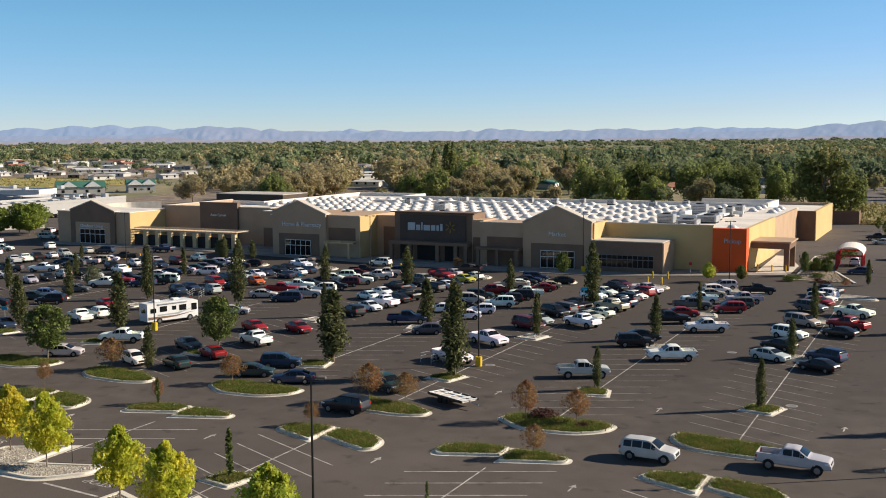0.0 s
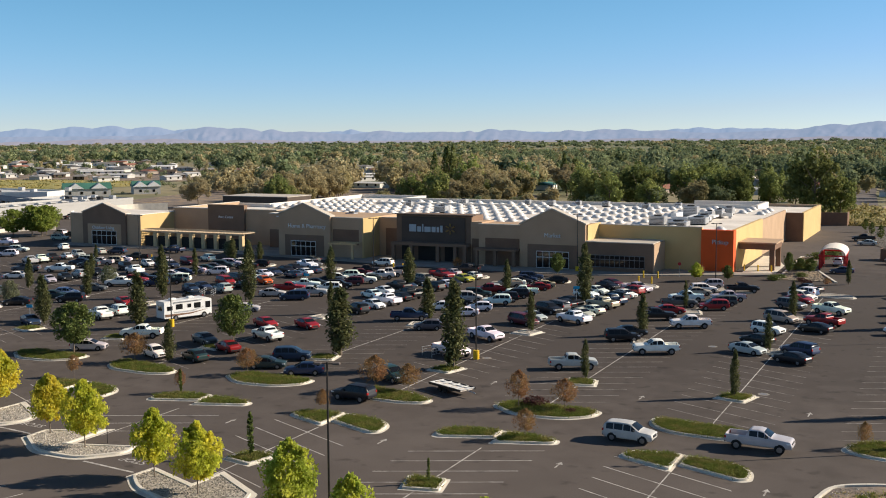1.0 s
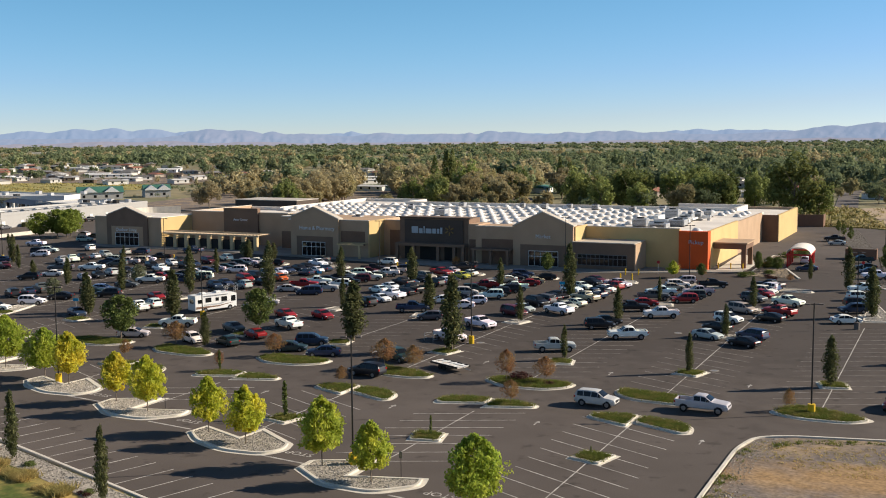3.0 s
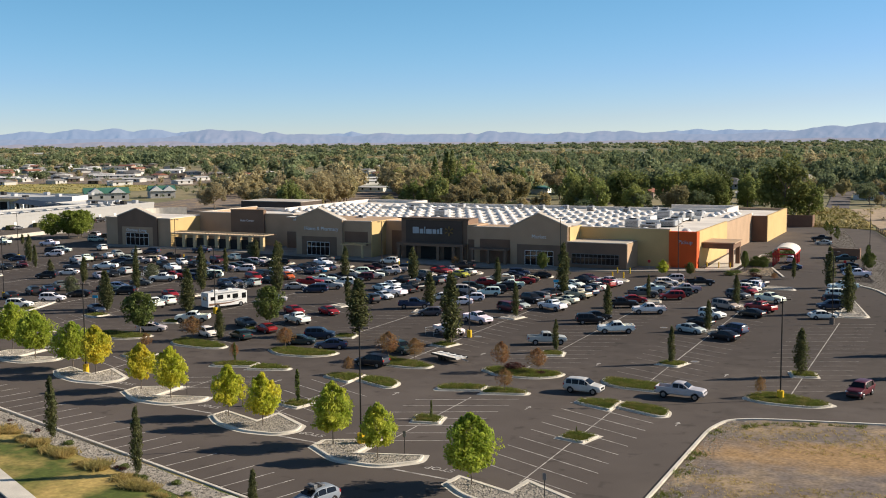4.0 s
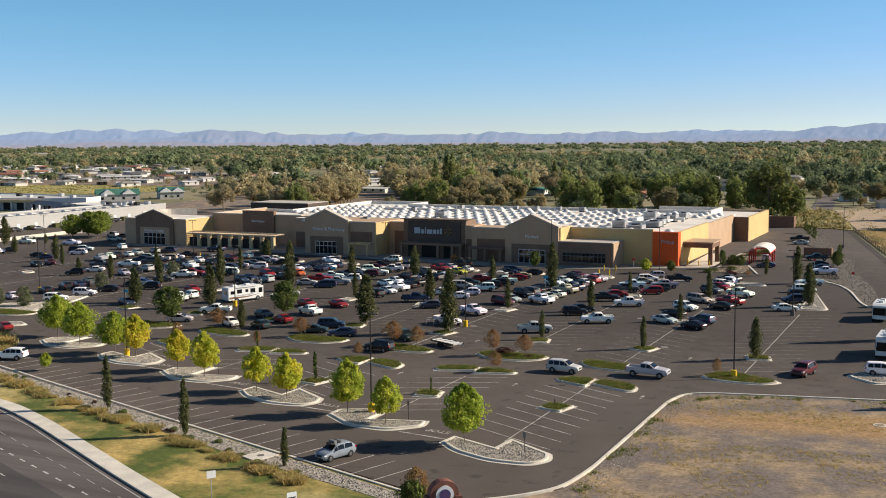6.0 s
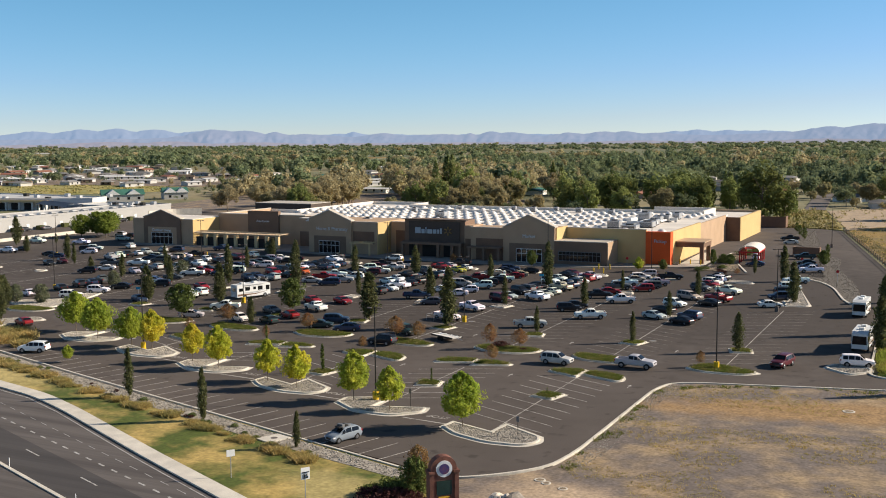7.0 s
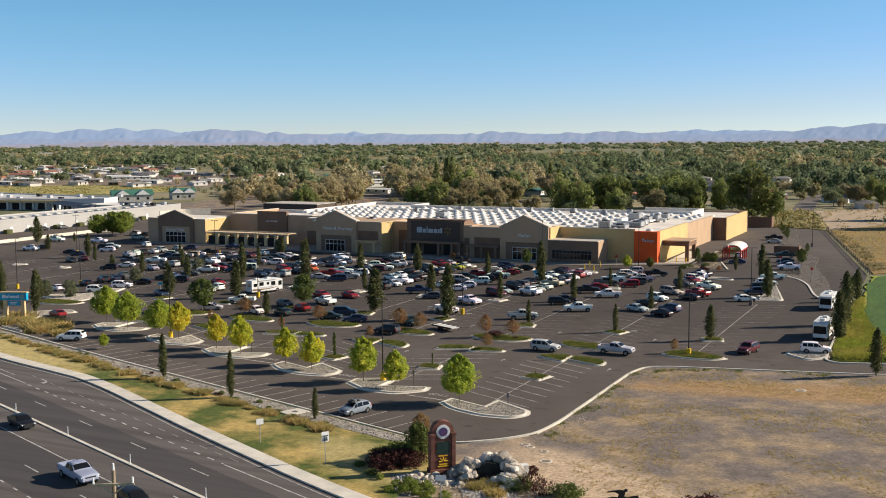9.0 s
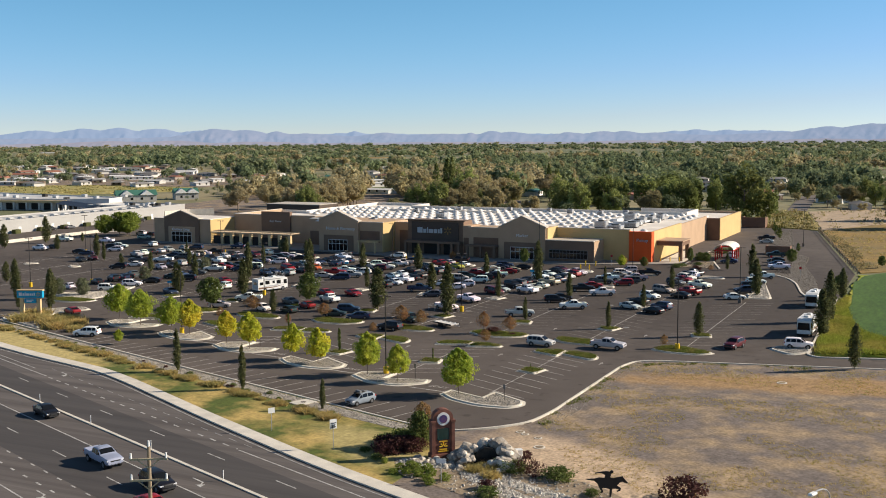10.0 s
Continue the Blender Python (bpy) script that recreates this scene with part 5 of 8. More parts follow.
for d0, d1, o0, o1, cnt, kinds, s0, s1 in ((345, 400, 45, 104, 26, (0, 0, 1, 6), 0.8, 1.4), (400, 480, 40, 112, 44, (0, 1, 3, 0, 6, 5), 0.9, 1.5), (335, 372, -30, 42, 34, (4, 4, 1, 6, 4), 0.6, 1.0), (360, 430, -14, 40, 22, (0, 1, 2, 4, 1), 0.8, 1.3),
                                           (365, 480, -95, -40, 54, (2, 2, 2, 1, 1, 5), 0.9, 1.5), (345, 375, -66, -46, 7, (2, 1, 0), 0.9, 1.2), (420, 520, -40, 60, 60, (1, 1, 3, 2, 2, 0), 0.9, 1.6), (410, 500, 120, 230, 44, (6, 1, 4, 2, 6, 6, 4), 0.6, 1.0)):
    for _ in range(cnt):
        d, o = rw.uniform(d0, d1), rw.uniform(o0, o1)
        x, y = far_place(d, o)
        if open_to(x, y):
            plant(int(rw.choice(kinds)), x, y, rw.uniform(s0, s1))

for x, y, k in ((-578, 527, 1.2), (-572, 530, 1.0), (-675, 651, 1.25), (-628, 582, 0.9)):      # dark trees among the houses
    plant(6, x, y, k)
for x, y in ((15, 361), (25, 366), (36, 369), (48, 374), (22, 324), (34, 331), (46, 340)):      # row of trees past the meadow, right of the view, added for their shadows
    plant(0, x, y, rw.uniform(1.3, 1.6))
for i, x, y, k in ((0, -37, 334, 1.9), (0, -30, 341, 1.2), (0, -98, 356, 1.45), (6, -90, 352, 1.3), (0, -70, 378, 1.3), (0, -98, 378, 1.25), (0, -88, 384, 1.35), (6, -78, 380, 1.7), (0, -68, 388, 1.3), (0, -58, 386, 1.2), (6, -50, 391, 1.5), (0, -84, 397, 1.4), (3, -62, 402, 1.1), (0, -48, 399, 0.9), (4, -44, 388, 0.9),
                   (6, -18, 431, 1.2), (1, -9, 441, 1.1), (0, 1, 447, 1.0), (6, 11, 440, 1.3), (1, 20, 446, 1.1), (6, -20, 452, 1.3), (4, -13, 423, 0.8), (0, 29, 441, 1.0), (2, 5, 461, 1.1), (6, 17, 468, 1.4), (0, -6, 475, 1.1), (1, 31, 470, 1.2),
                   (6, -17, 490, 1.3), (3, 4, 492, 0.9), (0, 20, 495, 1.1), (4, 8, 420, 0.7), (4, -2, 416, 0.6), (6, 36, 455, 1.3), (1, -52, 418, 0.9), (6, -60, 430, 1.2), (4, -54, 408, 0.8)):
    plant(i, x, y, k)

# the woods beyond, past counting: belts and groves with fields between
n = 9300
d = 480 * (3640 / 480) ** rw.uniform(0, 1, n)
d[8400:] = rw.uniform(2300, 3640, 900)                  # the closed dark belts at the foot of the hills
off = rw.uniform(-0.60, 0.60, n) * d


def in_town(a, b):
    """The far housing on the shops' side, where trees stand low and apart."""
    return 600 < a < 1180 and b < -0.23 * a


def grove(a, b):
    if in_town(a, b):
        return rw.uniform() < 0.42
    v = noise.noise(Vector((a * 0.0016, b * 0.0040, 2.0))) + 0.30 * noise.noise(Vector((a * 0.010, b * 0.012, 5.0)))
    return v > (-0.12 if a < 900 else -0.25 if a < 1500 else -0.16 if a < 2600 else -0.5) or (a < 1100 and -0.23 * a < b < 260 and v > -0.46)


ok = np.array([grove(a, b) and open_to(*far_place(a, b)) for a, b in zip(d, off)])
d, off = d[ok], off[ok]
core = np.array([(1, 0, 0), (0, 1, 0), (-1, 0, 0), (0, -1, 0), (0, 0, 1), (0, 0, -1)], float)
core_tris = np.array([(0, 1, 4), (1, 2, 4), (2, 3, 4), (3, 0, 4), (1, 0, 5), (2, 1, 5), (3, 2, 5), (0, 3, 5)])
cores, leaves, ways, sizes = ([[], [], [], []] for _ in range(4))
for a, o in zip(d, off):
    x, y = far_place(a, o)
    far = min(1.0, max(0.0, (a - 900) / 1800))
    h = (rw.uniform(2.5, 7) if in_town(a, o) else rw.uniform(4.0, 13.0) * (1 - 0.35 * far)) * (1.35 if rw.uniform() < 0.10 else 1)
    slim = rw.uniform() < 0.28 * (1 - far)
    wide = rw.uniform(0.16, 0.24) if slim else rw.uniform(0.40, 0.62) + 0.9 * far * rw.uniform(0.4, 1.4)
    v = noise.noise(Vector((x * 0.0045, y * 0.0045, 9))) + 0.4 * noise.noise(Vector((x * 0.02, y * 0.02, 3))) + rw.normal(0, 0.22)
    q = 3 if v < -0.16 + (0.32 if a < 2300 else 0.50) * far else 0 if v < 0.16 + 0.28 * far else 1 if v < 0.36 + 0.28 * far else 2
    k, m = (9, 34) if a < 900 else (6, 26) if a < 1500 else (4, 18)
    R = h * wide
    # boughs over the crown's skin, each a dense core under a coat of loose leaves
    e = rw.normal(size=(k, 3))
    e /= np.linalg.norm(e, axis=1)[:, None]
    cz = h * (0.52 if slim else 0.56)
    c = np.array((x, y, rise(x, y) - 0.1 + cz)) + e * np.array((R * 0.62, R * 0.62, h * (0.36 if slim else 0.25)))
    r = R * rw.uniform(0.36, 0.58, (k, 1)) * (1.25 if slim else 1.0)
    r3 = np.concatenate([r, r, np.minimum(r * (2.0 if slim else 0.85), cz * 0.5)], axis=1)
    p = rw.normal(size=(k, m, 3))
    p /= np.linalg.norm(p, axis=2)[:, :, None]
    leaves[q].append((c[:, None] + p * r3[:, None] * rw.uniform(0.5, 1.25, (k, m, 1))).reshape(-1, 3))
    w = p + 0.5 * e[:, None] + np.array((0, 0, 0.25))
    ways[q].append((w / np.linalg.norm(w, axis=2)[:, :, None]).reshape(-1, 3))
    sizes[q].append((rw.uniform(0.5, 1.3, (k, m)) * r * (2.7 if a < 1500 else 2.2) / math.sqrt(m)).reshape(-1))
    cores[q].append((c[:, None] + core * r3[:, None] * rw.uniform(0.4, 0.72, (k, 6, 1))).reshape(-1, 3))
    cores[q].append(np.array((x, y, rise(x, y) - 0.1 + cz * 0.8)) + core * np.array((R * 0.5, R * 0.5, cz * 0.7)))
for q, mname, lab in ((0, "wood_far", "mixed green woods of a far valley"), (1, "wood_olive", "olive-brown autumn woods of a far valley"), (2, "wood_tan", "tan leafless-looking woods of a far valley"), (3, "wood_dark", "dark green tree belts of a far valley")):
    wood = tagged(quads_mesh("woods", np.concatenate(leaves[q]), np.concatenate(sizes[q]), mname, rw, out=np.concatenate(ways[q]), loose=0.45), lab, "trees", kind="stuff")
    vs = np.concatenate(cores[q])
    tri = (core_tris[None] + 6 * np.arange(len(vs) // 6)[:, None, None]).reshape(-1, 3)
    me = bpy.data.meshes.new("boughs")
    me.from_pydata(vs, [], tri)
    me.materials.append(M[mname])
    ob = new("boughs", me)
    ob.parent = wood
    ob["kind"] = "stuff"

# shrubs and hedges round the far houses
shrub_at, shrub_out, shrub_size = [], [], []
for _ in range(420):
    x, y = far_place(rw.uniform(465, 800), rw.uniform(-430, -110))
    if any((x - float(w.split(",")[0])) ** 2 + (y - float(w.split(",")[1])) ** 2 < 110 for _, _, ln in HOUSES.values() for w in ln.split()) or (-640 < x < -395 and y < 500):
        continue
    h = rw.uniform(1.2, 4.6)
    p, o_ = crown_points(110, h * rw.uniform(0.5, 0.9), h * 0.5, h * 0.48, rw, 5)
    shrub_at.append(p + np.array((x, y, 0)))
    shrub_out.append(o_)
    shrub_size.append(rw.uniform(0.5, 1.2, 110) * h * 0.16)
tagged(quads_mesh("hedges", np.concatenate(shrub_at), np.concatenate(shrub_size), "wood_dark", rw, out=np.concatenate(shrub_out)), "dark green shrubs and hedges round far houses", "shrubs", kind="stuff")
# ---- vehicles ----


def loft(bm, rings, caps=True, mi=0):
    """Skin between rings of equally many points, along x."""
    vs = [[bm.verts.new(p) for p in r] for r in rings]
    n = len(vs[0])
    fs = []
    for a, b in zip(vs, vs[1:]):
        for i in range(n):
            fs.append(bm.faces.new((a[i], a[(i + 1) % n], b[(i + 1) % n], b[i])))
    if caps:
        fs += [bm.faces.new(vs[0][::-1]), bm.faces.new(vs[-1])]
    for f in fs:
        f.material_index = mi
    bmesh.ops.recalc_face_normals(bm, faces=fs)
    return fs


class Shell:
    """The skin of a car: its top line, shoulder, sill and plan width as functions of x (tail to nose)."""

    def __init__(self, W, top, shoulder, sill, plan, bed=None, tumble=0.30):
        self.hw, self.bed, self.tumble = W / 2, bed, tumble
        self.lines = [np.array(q).T for q in (top, shoulder, sill, plan)]

    def at(self, i, x):
        return float(np.interp(x, *self.lines[i]))

    def top(self, x):
        return sum(self.at(0, x + d) * w for d, w in ((-0.05, 0.25), (0.0, 0.5), (0.05, 0.25)))

    def shoulder(self, x):
        return min(self.at(1, x), self.top(x) - 0.02)

    def side(self, x, z):
        """Half width of the glasshouse at height z."""
        return self.hw * self.at(3, x) * 0.97 - self.tumble * max(0.0, z - self.shoulder(x))

    def ring(self, x):
        w, zb, zs, zt = self.hw * self.at(3, x), self.at(2, x), self.shoulder(x), self.top(x)
        half = [(0.86 * w, zb), (0.97 * w, zb + 0.10), (w, zb + (zs - zb) * 0.45), (0.995 * w, zs - 0.10), (0.97 * w, zs)]
        if self.bed and self.bed[0] < x < self.bed[1]:
            f = self.bed[2]
            half += [(0.96 * w, zs + 0.01), (0.84 * w, zs + 0.01), (0.83 * w, f), (0.4 * w, f), (0.0, f)]
        else:
            d = zt - zs
            half += [(self.side(x, zs + d * 0.5), zs + d * 0.5), (self.side(x, zs + d * 0.86), zs + d * 0.86), (self.side(x, zt) - 0.07, zt), (0.45 * self.side(x, zt), zt + 0.025), (0.0, zt + 0.03)]
        return [(x, -y, z) for y, z in half] + [(x, y, z) for y, z in half[-2::-1]]


def patch(fn, us, vs_):
    """A curved sheet over the grid us by vs_."""
    b = bmesh.new()
    g = [[b.verts.new(fn(u, v)) for v in vs_] for u in us]
    for p, q in zip(g, g[1:]):
        for i in range(len(vs_) - 1):
            b.faces.new((p[i], p[i + 1], q[i + 1], q[i]))
    bmesh.ops.recalc_face_normals(b, faces=b.faces)
    return b


def vehicle(name, W, shell, glass, panes, wheel_r, axles, lamp_z):
    """glass: x of rear window foot and head, windscreen head and foot; panes: x spans of the side windows."""
    t = thing(name, pose(0, 0, 0), "", "car", "parked vehicles")
    hw, c = W / 2, shell
    x0, x1 = c.lines[0][0][0], c.lines[0][0][-1]
    xs = sorted(set(np.round(np.concatenate([np.linspace(x0, x1, 25), c.lines[0][0], c.lines[0][0][1:-1] + 0.06, c.lines[0][0][1:-1] - 0.06]), 3).tolist()))
    if c.bed:
        xs = sorted(set(xs + [c.bed[0] - 0.001, c.bed[0] + 0.001, c.bed[1] - 0.001, c.bed[1] + 0.001]))
    b = bmesh.new()
    loft(b, [c.ring(x) for x in xs])
    for xa in axles:                                  # dark wheel arches
        for s in (-1, 1):
            y = s * (hw * c.at(3, xa) + 0.002)
            vs = tube(b, (xa, y - s * 0.05, wheel_r), (xa, y, wheel_r), wheel_r + 0.07, None, 16, 1)
            for v in vs:
                v.co.z = max(v.co.z, c.at(2, xa) + 0.02)
    body = part("body", b, ["paint", "black_plastic"], t, smooth=True)
    body.data.set_sharp_from_angle(angle=radians(38))
    for s in (-1, 1):
        b = bmesh.new()
        for xa, xb in panes:
            def skin(u, v, s=s):
                zs, zt = c.shoulder(u), c.top(u)
                z = zs + 0.03 + (zt - zs - 0.03) * v
                return (u, s * (c.side(u, z) + 0.012), z)
            q = patch(skin, np.linspace(xa, xb, 5), (0.04, 0.45, 0.86))
            me = bpy.data.meshes.new("tmp")
            q.to_mesh(me)
            q.free()
            b.from_mesh(me)
        part("side_window", b, "glass", t, "dark glass", True)
    for wname, xa, xb, s in (("rear_window", glass[0], glass[1], -1), ("windscreen", glass[2], glass[3], 1)):
        def skin(u, v, s=s):
            return (u + s * 0.014, v * (c.side(u, c.top(u)) - 0.075 - 0.02 * abs(v)), c.top(u) + 0.020 + 0.028 * (1 - v * v))
        part(wname, patch(skin, np.linspace(xa, xb, 5), (-1, -0.5, 0, 0.5, 1)), "glass", t, "dark glass", True)
    for xa in axles:
        for s in (-1, 1):
            b = bmesh.new()
            tube(b, (0, -0.12, 0), (0, 0.12, 0), wheel_r, None, 14)
            w = part("wheel", b, "rubber", t, "black tyre")
            w.location = (xa, s * (hw * c.at(3, xa) - 0.095), wheel_r)
            b = bmesh.new()
            tube(b, (0, s * 0.11, 0), (0, s * 0.135, 0), wheel_r * 0.64, wheel_r * 0.55, 10)
            part("rim", b, "rim", w, "silver wheel rim")
    zf, zr = lamp_z
    for s in (-1, 1):
        b = bmesh.new()
        xf = x1 - 0.30
        y1 = hw * c.at(3, xf)
        wall_profile(b, [(s * y1 * 0.62, zf - 0.08), (s * y1 * 1.01, zf - 0.06), (s * y1 * 1.01, zf + 0.08), (s * y1 * 0.62, zf + 0.06)], -0.16, 0.24)
        bmesh.ops.transform(b, matrix=Matrix.Translation((xf, 0, 0)) @ Matrix.Rotation(math.pi / 2, 4, "Z") @ Matrix.Diagonal((1, -1, 1, 1)), verts=b.verts)
        bmesh.ops.recalc_face_normals(b, faces=b.faces)
        part("headlight", b, "lamp_clear", t, "clear headlight")
        b = bmesh.new()
        y0 = hw * c.at(3, x0 + 0.1)
        box(b, x0 - 0.012, x0 + 0.16, s * y0 * 0.74, s * y0 * 1.012, zr - 0.12, zr + 0.12, bevel=0.01)
        part("taillight", b, "lamp_red", t, "red taillight")
        b = bmesh.new()
        xm = glass[3] - 0.42
        zm = c.shoulder(xm) + 0.06
        box(b, xm - 0.07, xm + 0.08, s * (hw * 0.93), s * (hw + 0.17), zm, zm + 0.15, bevel=0.03)
        part("wing_mirror", b, "black_plastic", t)
    b = bmesh.new()
    wg = hw * c.at(3, x1)
    box(b, x1 - 0.14, x1 + 0.012, -wg * 0.66, wg * 0.66, zf - 0.22, zf + 0.02, bevel=0.02)
    box(b, x1 - 0.12, x1 + 0.02, -wg * 0.9, wg * 0.9, c.at(2, x1) - 0.05, c.at(2, x1) + 0.10, bevel=0.02)
    part("front_grille", b, "black_plastic", t, "black grille and lower bumper")
    b = bmesh.new()
    wr = hw * c.at(3, x0)
    box(b, x0 - 0.03, x0 + 0.1, -wr * 0.95, wr * 0.95, c.at(2, x0) - 0.04, c.at(2, x0) + 0.15, bevel=0.02)
    part("rear_bumper", b, "black_plastic", t)
    return t


PROTO = {
    "S": vehicle("sedan", 1.84, Shell(1.84, [(-2.40, 0.78), (-2.36, 0.98), (-2.22, 1.06), (-1.82, 1.10), (-1.05, 1.40), (-0.55, 1.47), (0.05, 1.46), (0.38, 1.40), (1.18, 1.02), (1.32, 0.98), (1.95, 0.89), (2.28, 0.79), (2.40, 0.62)],
                                      [(-2.4, 0.92), (-1.0, 0.95), (1.2, 0.92), (2.4, 0.66)], [(-2.4, 0.44), (-2.1, 0.24), (2.1, 0.20), (2.4, 0.30)], [(-2.4, 0.80), (-2.2, 0.92), (-1.3, 1.0), (1.2, 1.0), (2.0, 0.94), (2.28, 0.84), (2.4, 0.70)]),
                 (-1.78, -1.08, 0.40, 1.14), ((-1.35, -0.56), (-0.48, 0.28), (0.33, 0.80)), 0.33, (-1.40, 1.44), (0.66, 0.86)),
    "W": vehicle("hatchback", 1.80, Shell(1.80, [(-2.12, 0.78), (-2.10, 1.04), (-1.95, 1.20), (-1.62, 1.46), (-1.30, 1.54), (-0.4, 1.58), (0.05, 1.55), (0.36, 1.48), (1.12, 1.06), (1.26, 1.01), (1.75, 0.91), (2.02, 0.80), (2.12, 0.62)],
                                          [(-2.12, 0.98), (-1.0, 0.98), (1.1, 0.94), (2.12, 0.68)], [(-2.12, 0.46), (-1.9, 0.26), (1.85, 0.22), (2.12, 0.32)], [(-2.12, 0.86), (-1.95, 0.95), (-1.0, 1.0), (1.0, 1.0), (1.75, 0.94), (2.02, 0.82), (2.12, 0.70)]),
                 (-1.97, -1.60, 0.40, 1.06), ((-1.62, -0.62), (-0.54, 0.26), (0.31, 0.76)), 0.33, (-1.30, 1.32), (0.70, 0.95)),
    "U": vehicle("suv", 1.94, Shell(1.94, [(-2.38, 0.80), (-2.36, 1.18), (-2.28, 1.42), (-2.10, 1.68), (-1.85, 1.75), (-0.8, 1.79), (0.02, 1.77), (0.36, 1.70), (1.10, 1.20), (1.24, 1.15), (1.95, 1.07), (2.28, 0.97), (2.38, 0.72)],
                                    [(-2.38, 1.10), (-1.0, 1.12), (1.1, 1.08), (2.38, 0.84)], [(-2.38, 0.54), (-2.1, 0.36), (2.1, 0.32), (2.38, 0.44)], [(-2.38, 0.90), (-2.25, 0.97), (-1.2, 1.0), (1.2, 1.0), (2.0, 0.96), (2.28, 0.88), (2.38, 0.78)]),
                 (-2.30, -2.08, 0.38, 1.06), ((-2.0, -1.32), (-1.24, -0.42), (-0.34, 0.34), (0.39, 0.74)), 0.39, (-1.42, 1.46), (0.86, 1.06)),
    "V": vehicle("minivan", 1.98, Shell(1.98, [(-2.55, 0.80), (-2.53, 1.15), (-2.46, 1.42), (-2.32, 1.66), (-2.1, 1.73), (-0.8, 1.77), (0.3, 1.74), (0.75, 1.64), (1.62, 1.12), (1.78, 1.06), (2.2, 0.95), (2.46, 0.82), (2.56, 0.62)],
                                        [(-2.55, 1.02), (-1.0, 1.04), (1.5, 1.0), (2.56, 0.72)], [(-2.55, 0.48), (-2.3, 0.28), (2.3, 0.24), (2.56, 0.34)], [(-2.55, 0.90), (-2.4, 0.97), (-1.2, 1.0), (1.4, 1.0), (2.15, 0.94), (2.46, 0.82), (2.56, 0.70)]),
                 (-2.49, -2.30, 0.80, 1.56), ((-2.2, -1.2), (-1.1, -0.1), (0.0, 0.72), (0.78, 1.2)), 0.35, (-1.55, 1.62), (0.72, 1.05)),
    "P": vehicle("pickup_truck", 2.04, Shell(2.04, [(-2.92, 1.02), (-2.90, 1.36), (-1.06, 1.38), (-1.00, 1.42), (-0.82, 1.84), (-0.62, 1.92), (0.1, 1.93), (0.48, 1.86), (1.16, 1.40), (1.30, 1.34), (2.1, 1.28), (2.72, 1.20), (2.88, 1.08), (2.92, 0.80)],
                                             [(-2.92, 1.34), (-1.0, 1.34), (1.2, 1.28), (2.92, 1.04)], [(-2.92, 0.66), (-2.6, 0.54), (2.6, 0.48), (2.92, 0.56)], [(-2.92, 0.95), (-2.8, 0.98), (-1.2, 1.0), (1.3, 1.0), (2.4, 0.98), (2.8, 0.92), (2.92, 0.86)], (-2.84, -1.08, 0.90)),
                 (-0.98, -0.84, 0.52, 1.12), ((-0.74, -0.04), (0.04, 0.56), (0.61, 0.90)), 0.43, (-1.85, 1.92), (1.00, 1.10)),
}
PAINT = {"w": (0.92, 0.90, 0.86), "s": (0.50, 0.49, 0.47), "g": (0.10, 0.10, 0.10), "k": (0.012, 0.012, 0.014), "r": (0.30, 0.014, 0.016), "b": (0.022, 0.040, 0.085), "o": (0.62, 0.12, 0.02), "y": (0.55, 0.52, 0.06), "n": (0.44, 0.38, 0.29), "m": (0.11, 0.018, 0.024), "t": (0.022, 0.048, 0.048), "a": (0.24, 0.30, 0.29), "z": (0.30, 0.35, 0.41)}
WORD = {"w": "white", "s": "silver", "g": "grey", "k": "black", "r": "red", "b": "blue", "o": "orange", "y": "yellow", "n": "tan", "m": "dark maroon", "t": "dark green", "a": "pale green", "z": "silver-blue"}
KIND = {"S": "four-door sedan", "W": "compact hatchback", "U": "sport utility vehicle", "V": "minivan", "P": "pickup truck"}
used = set()


def park(kind, colour, x, y, yaw, note="parked on the grey asphalt lot", z=0.0):
    m = pose(x, y, z, 0, 0, yaw)
    if kind in used:
        t = copy_thing(PROTO[kind], m)
    else:
        used.add(kind)
        t = PROTO[kind]
        t.matrix_basis = m
    c = [v * random.uniform(0.9, 1.1) for v in PAINT[colour]]
    for o in t.children:
        if o.data.materials[0] is M["paint"]:
            o.color = (*c, 1)
    tagged(t, f"{WORD[colour]} {KIND[kind]} {note}", {"P": "pickup truck", "V": "van"}.get(kind, "car"))
    return t


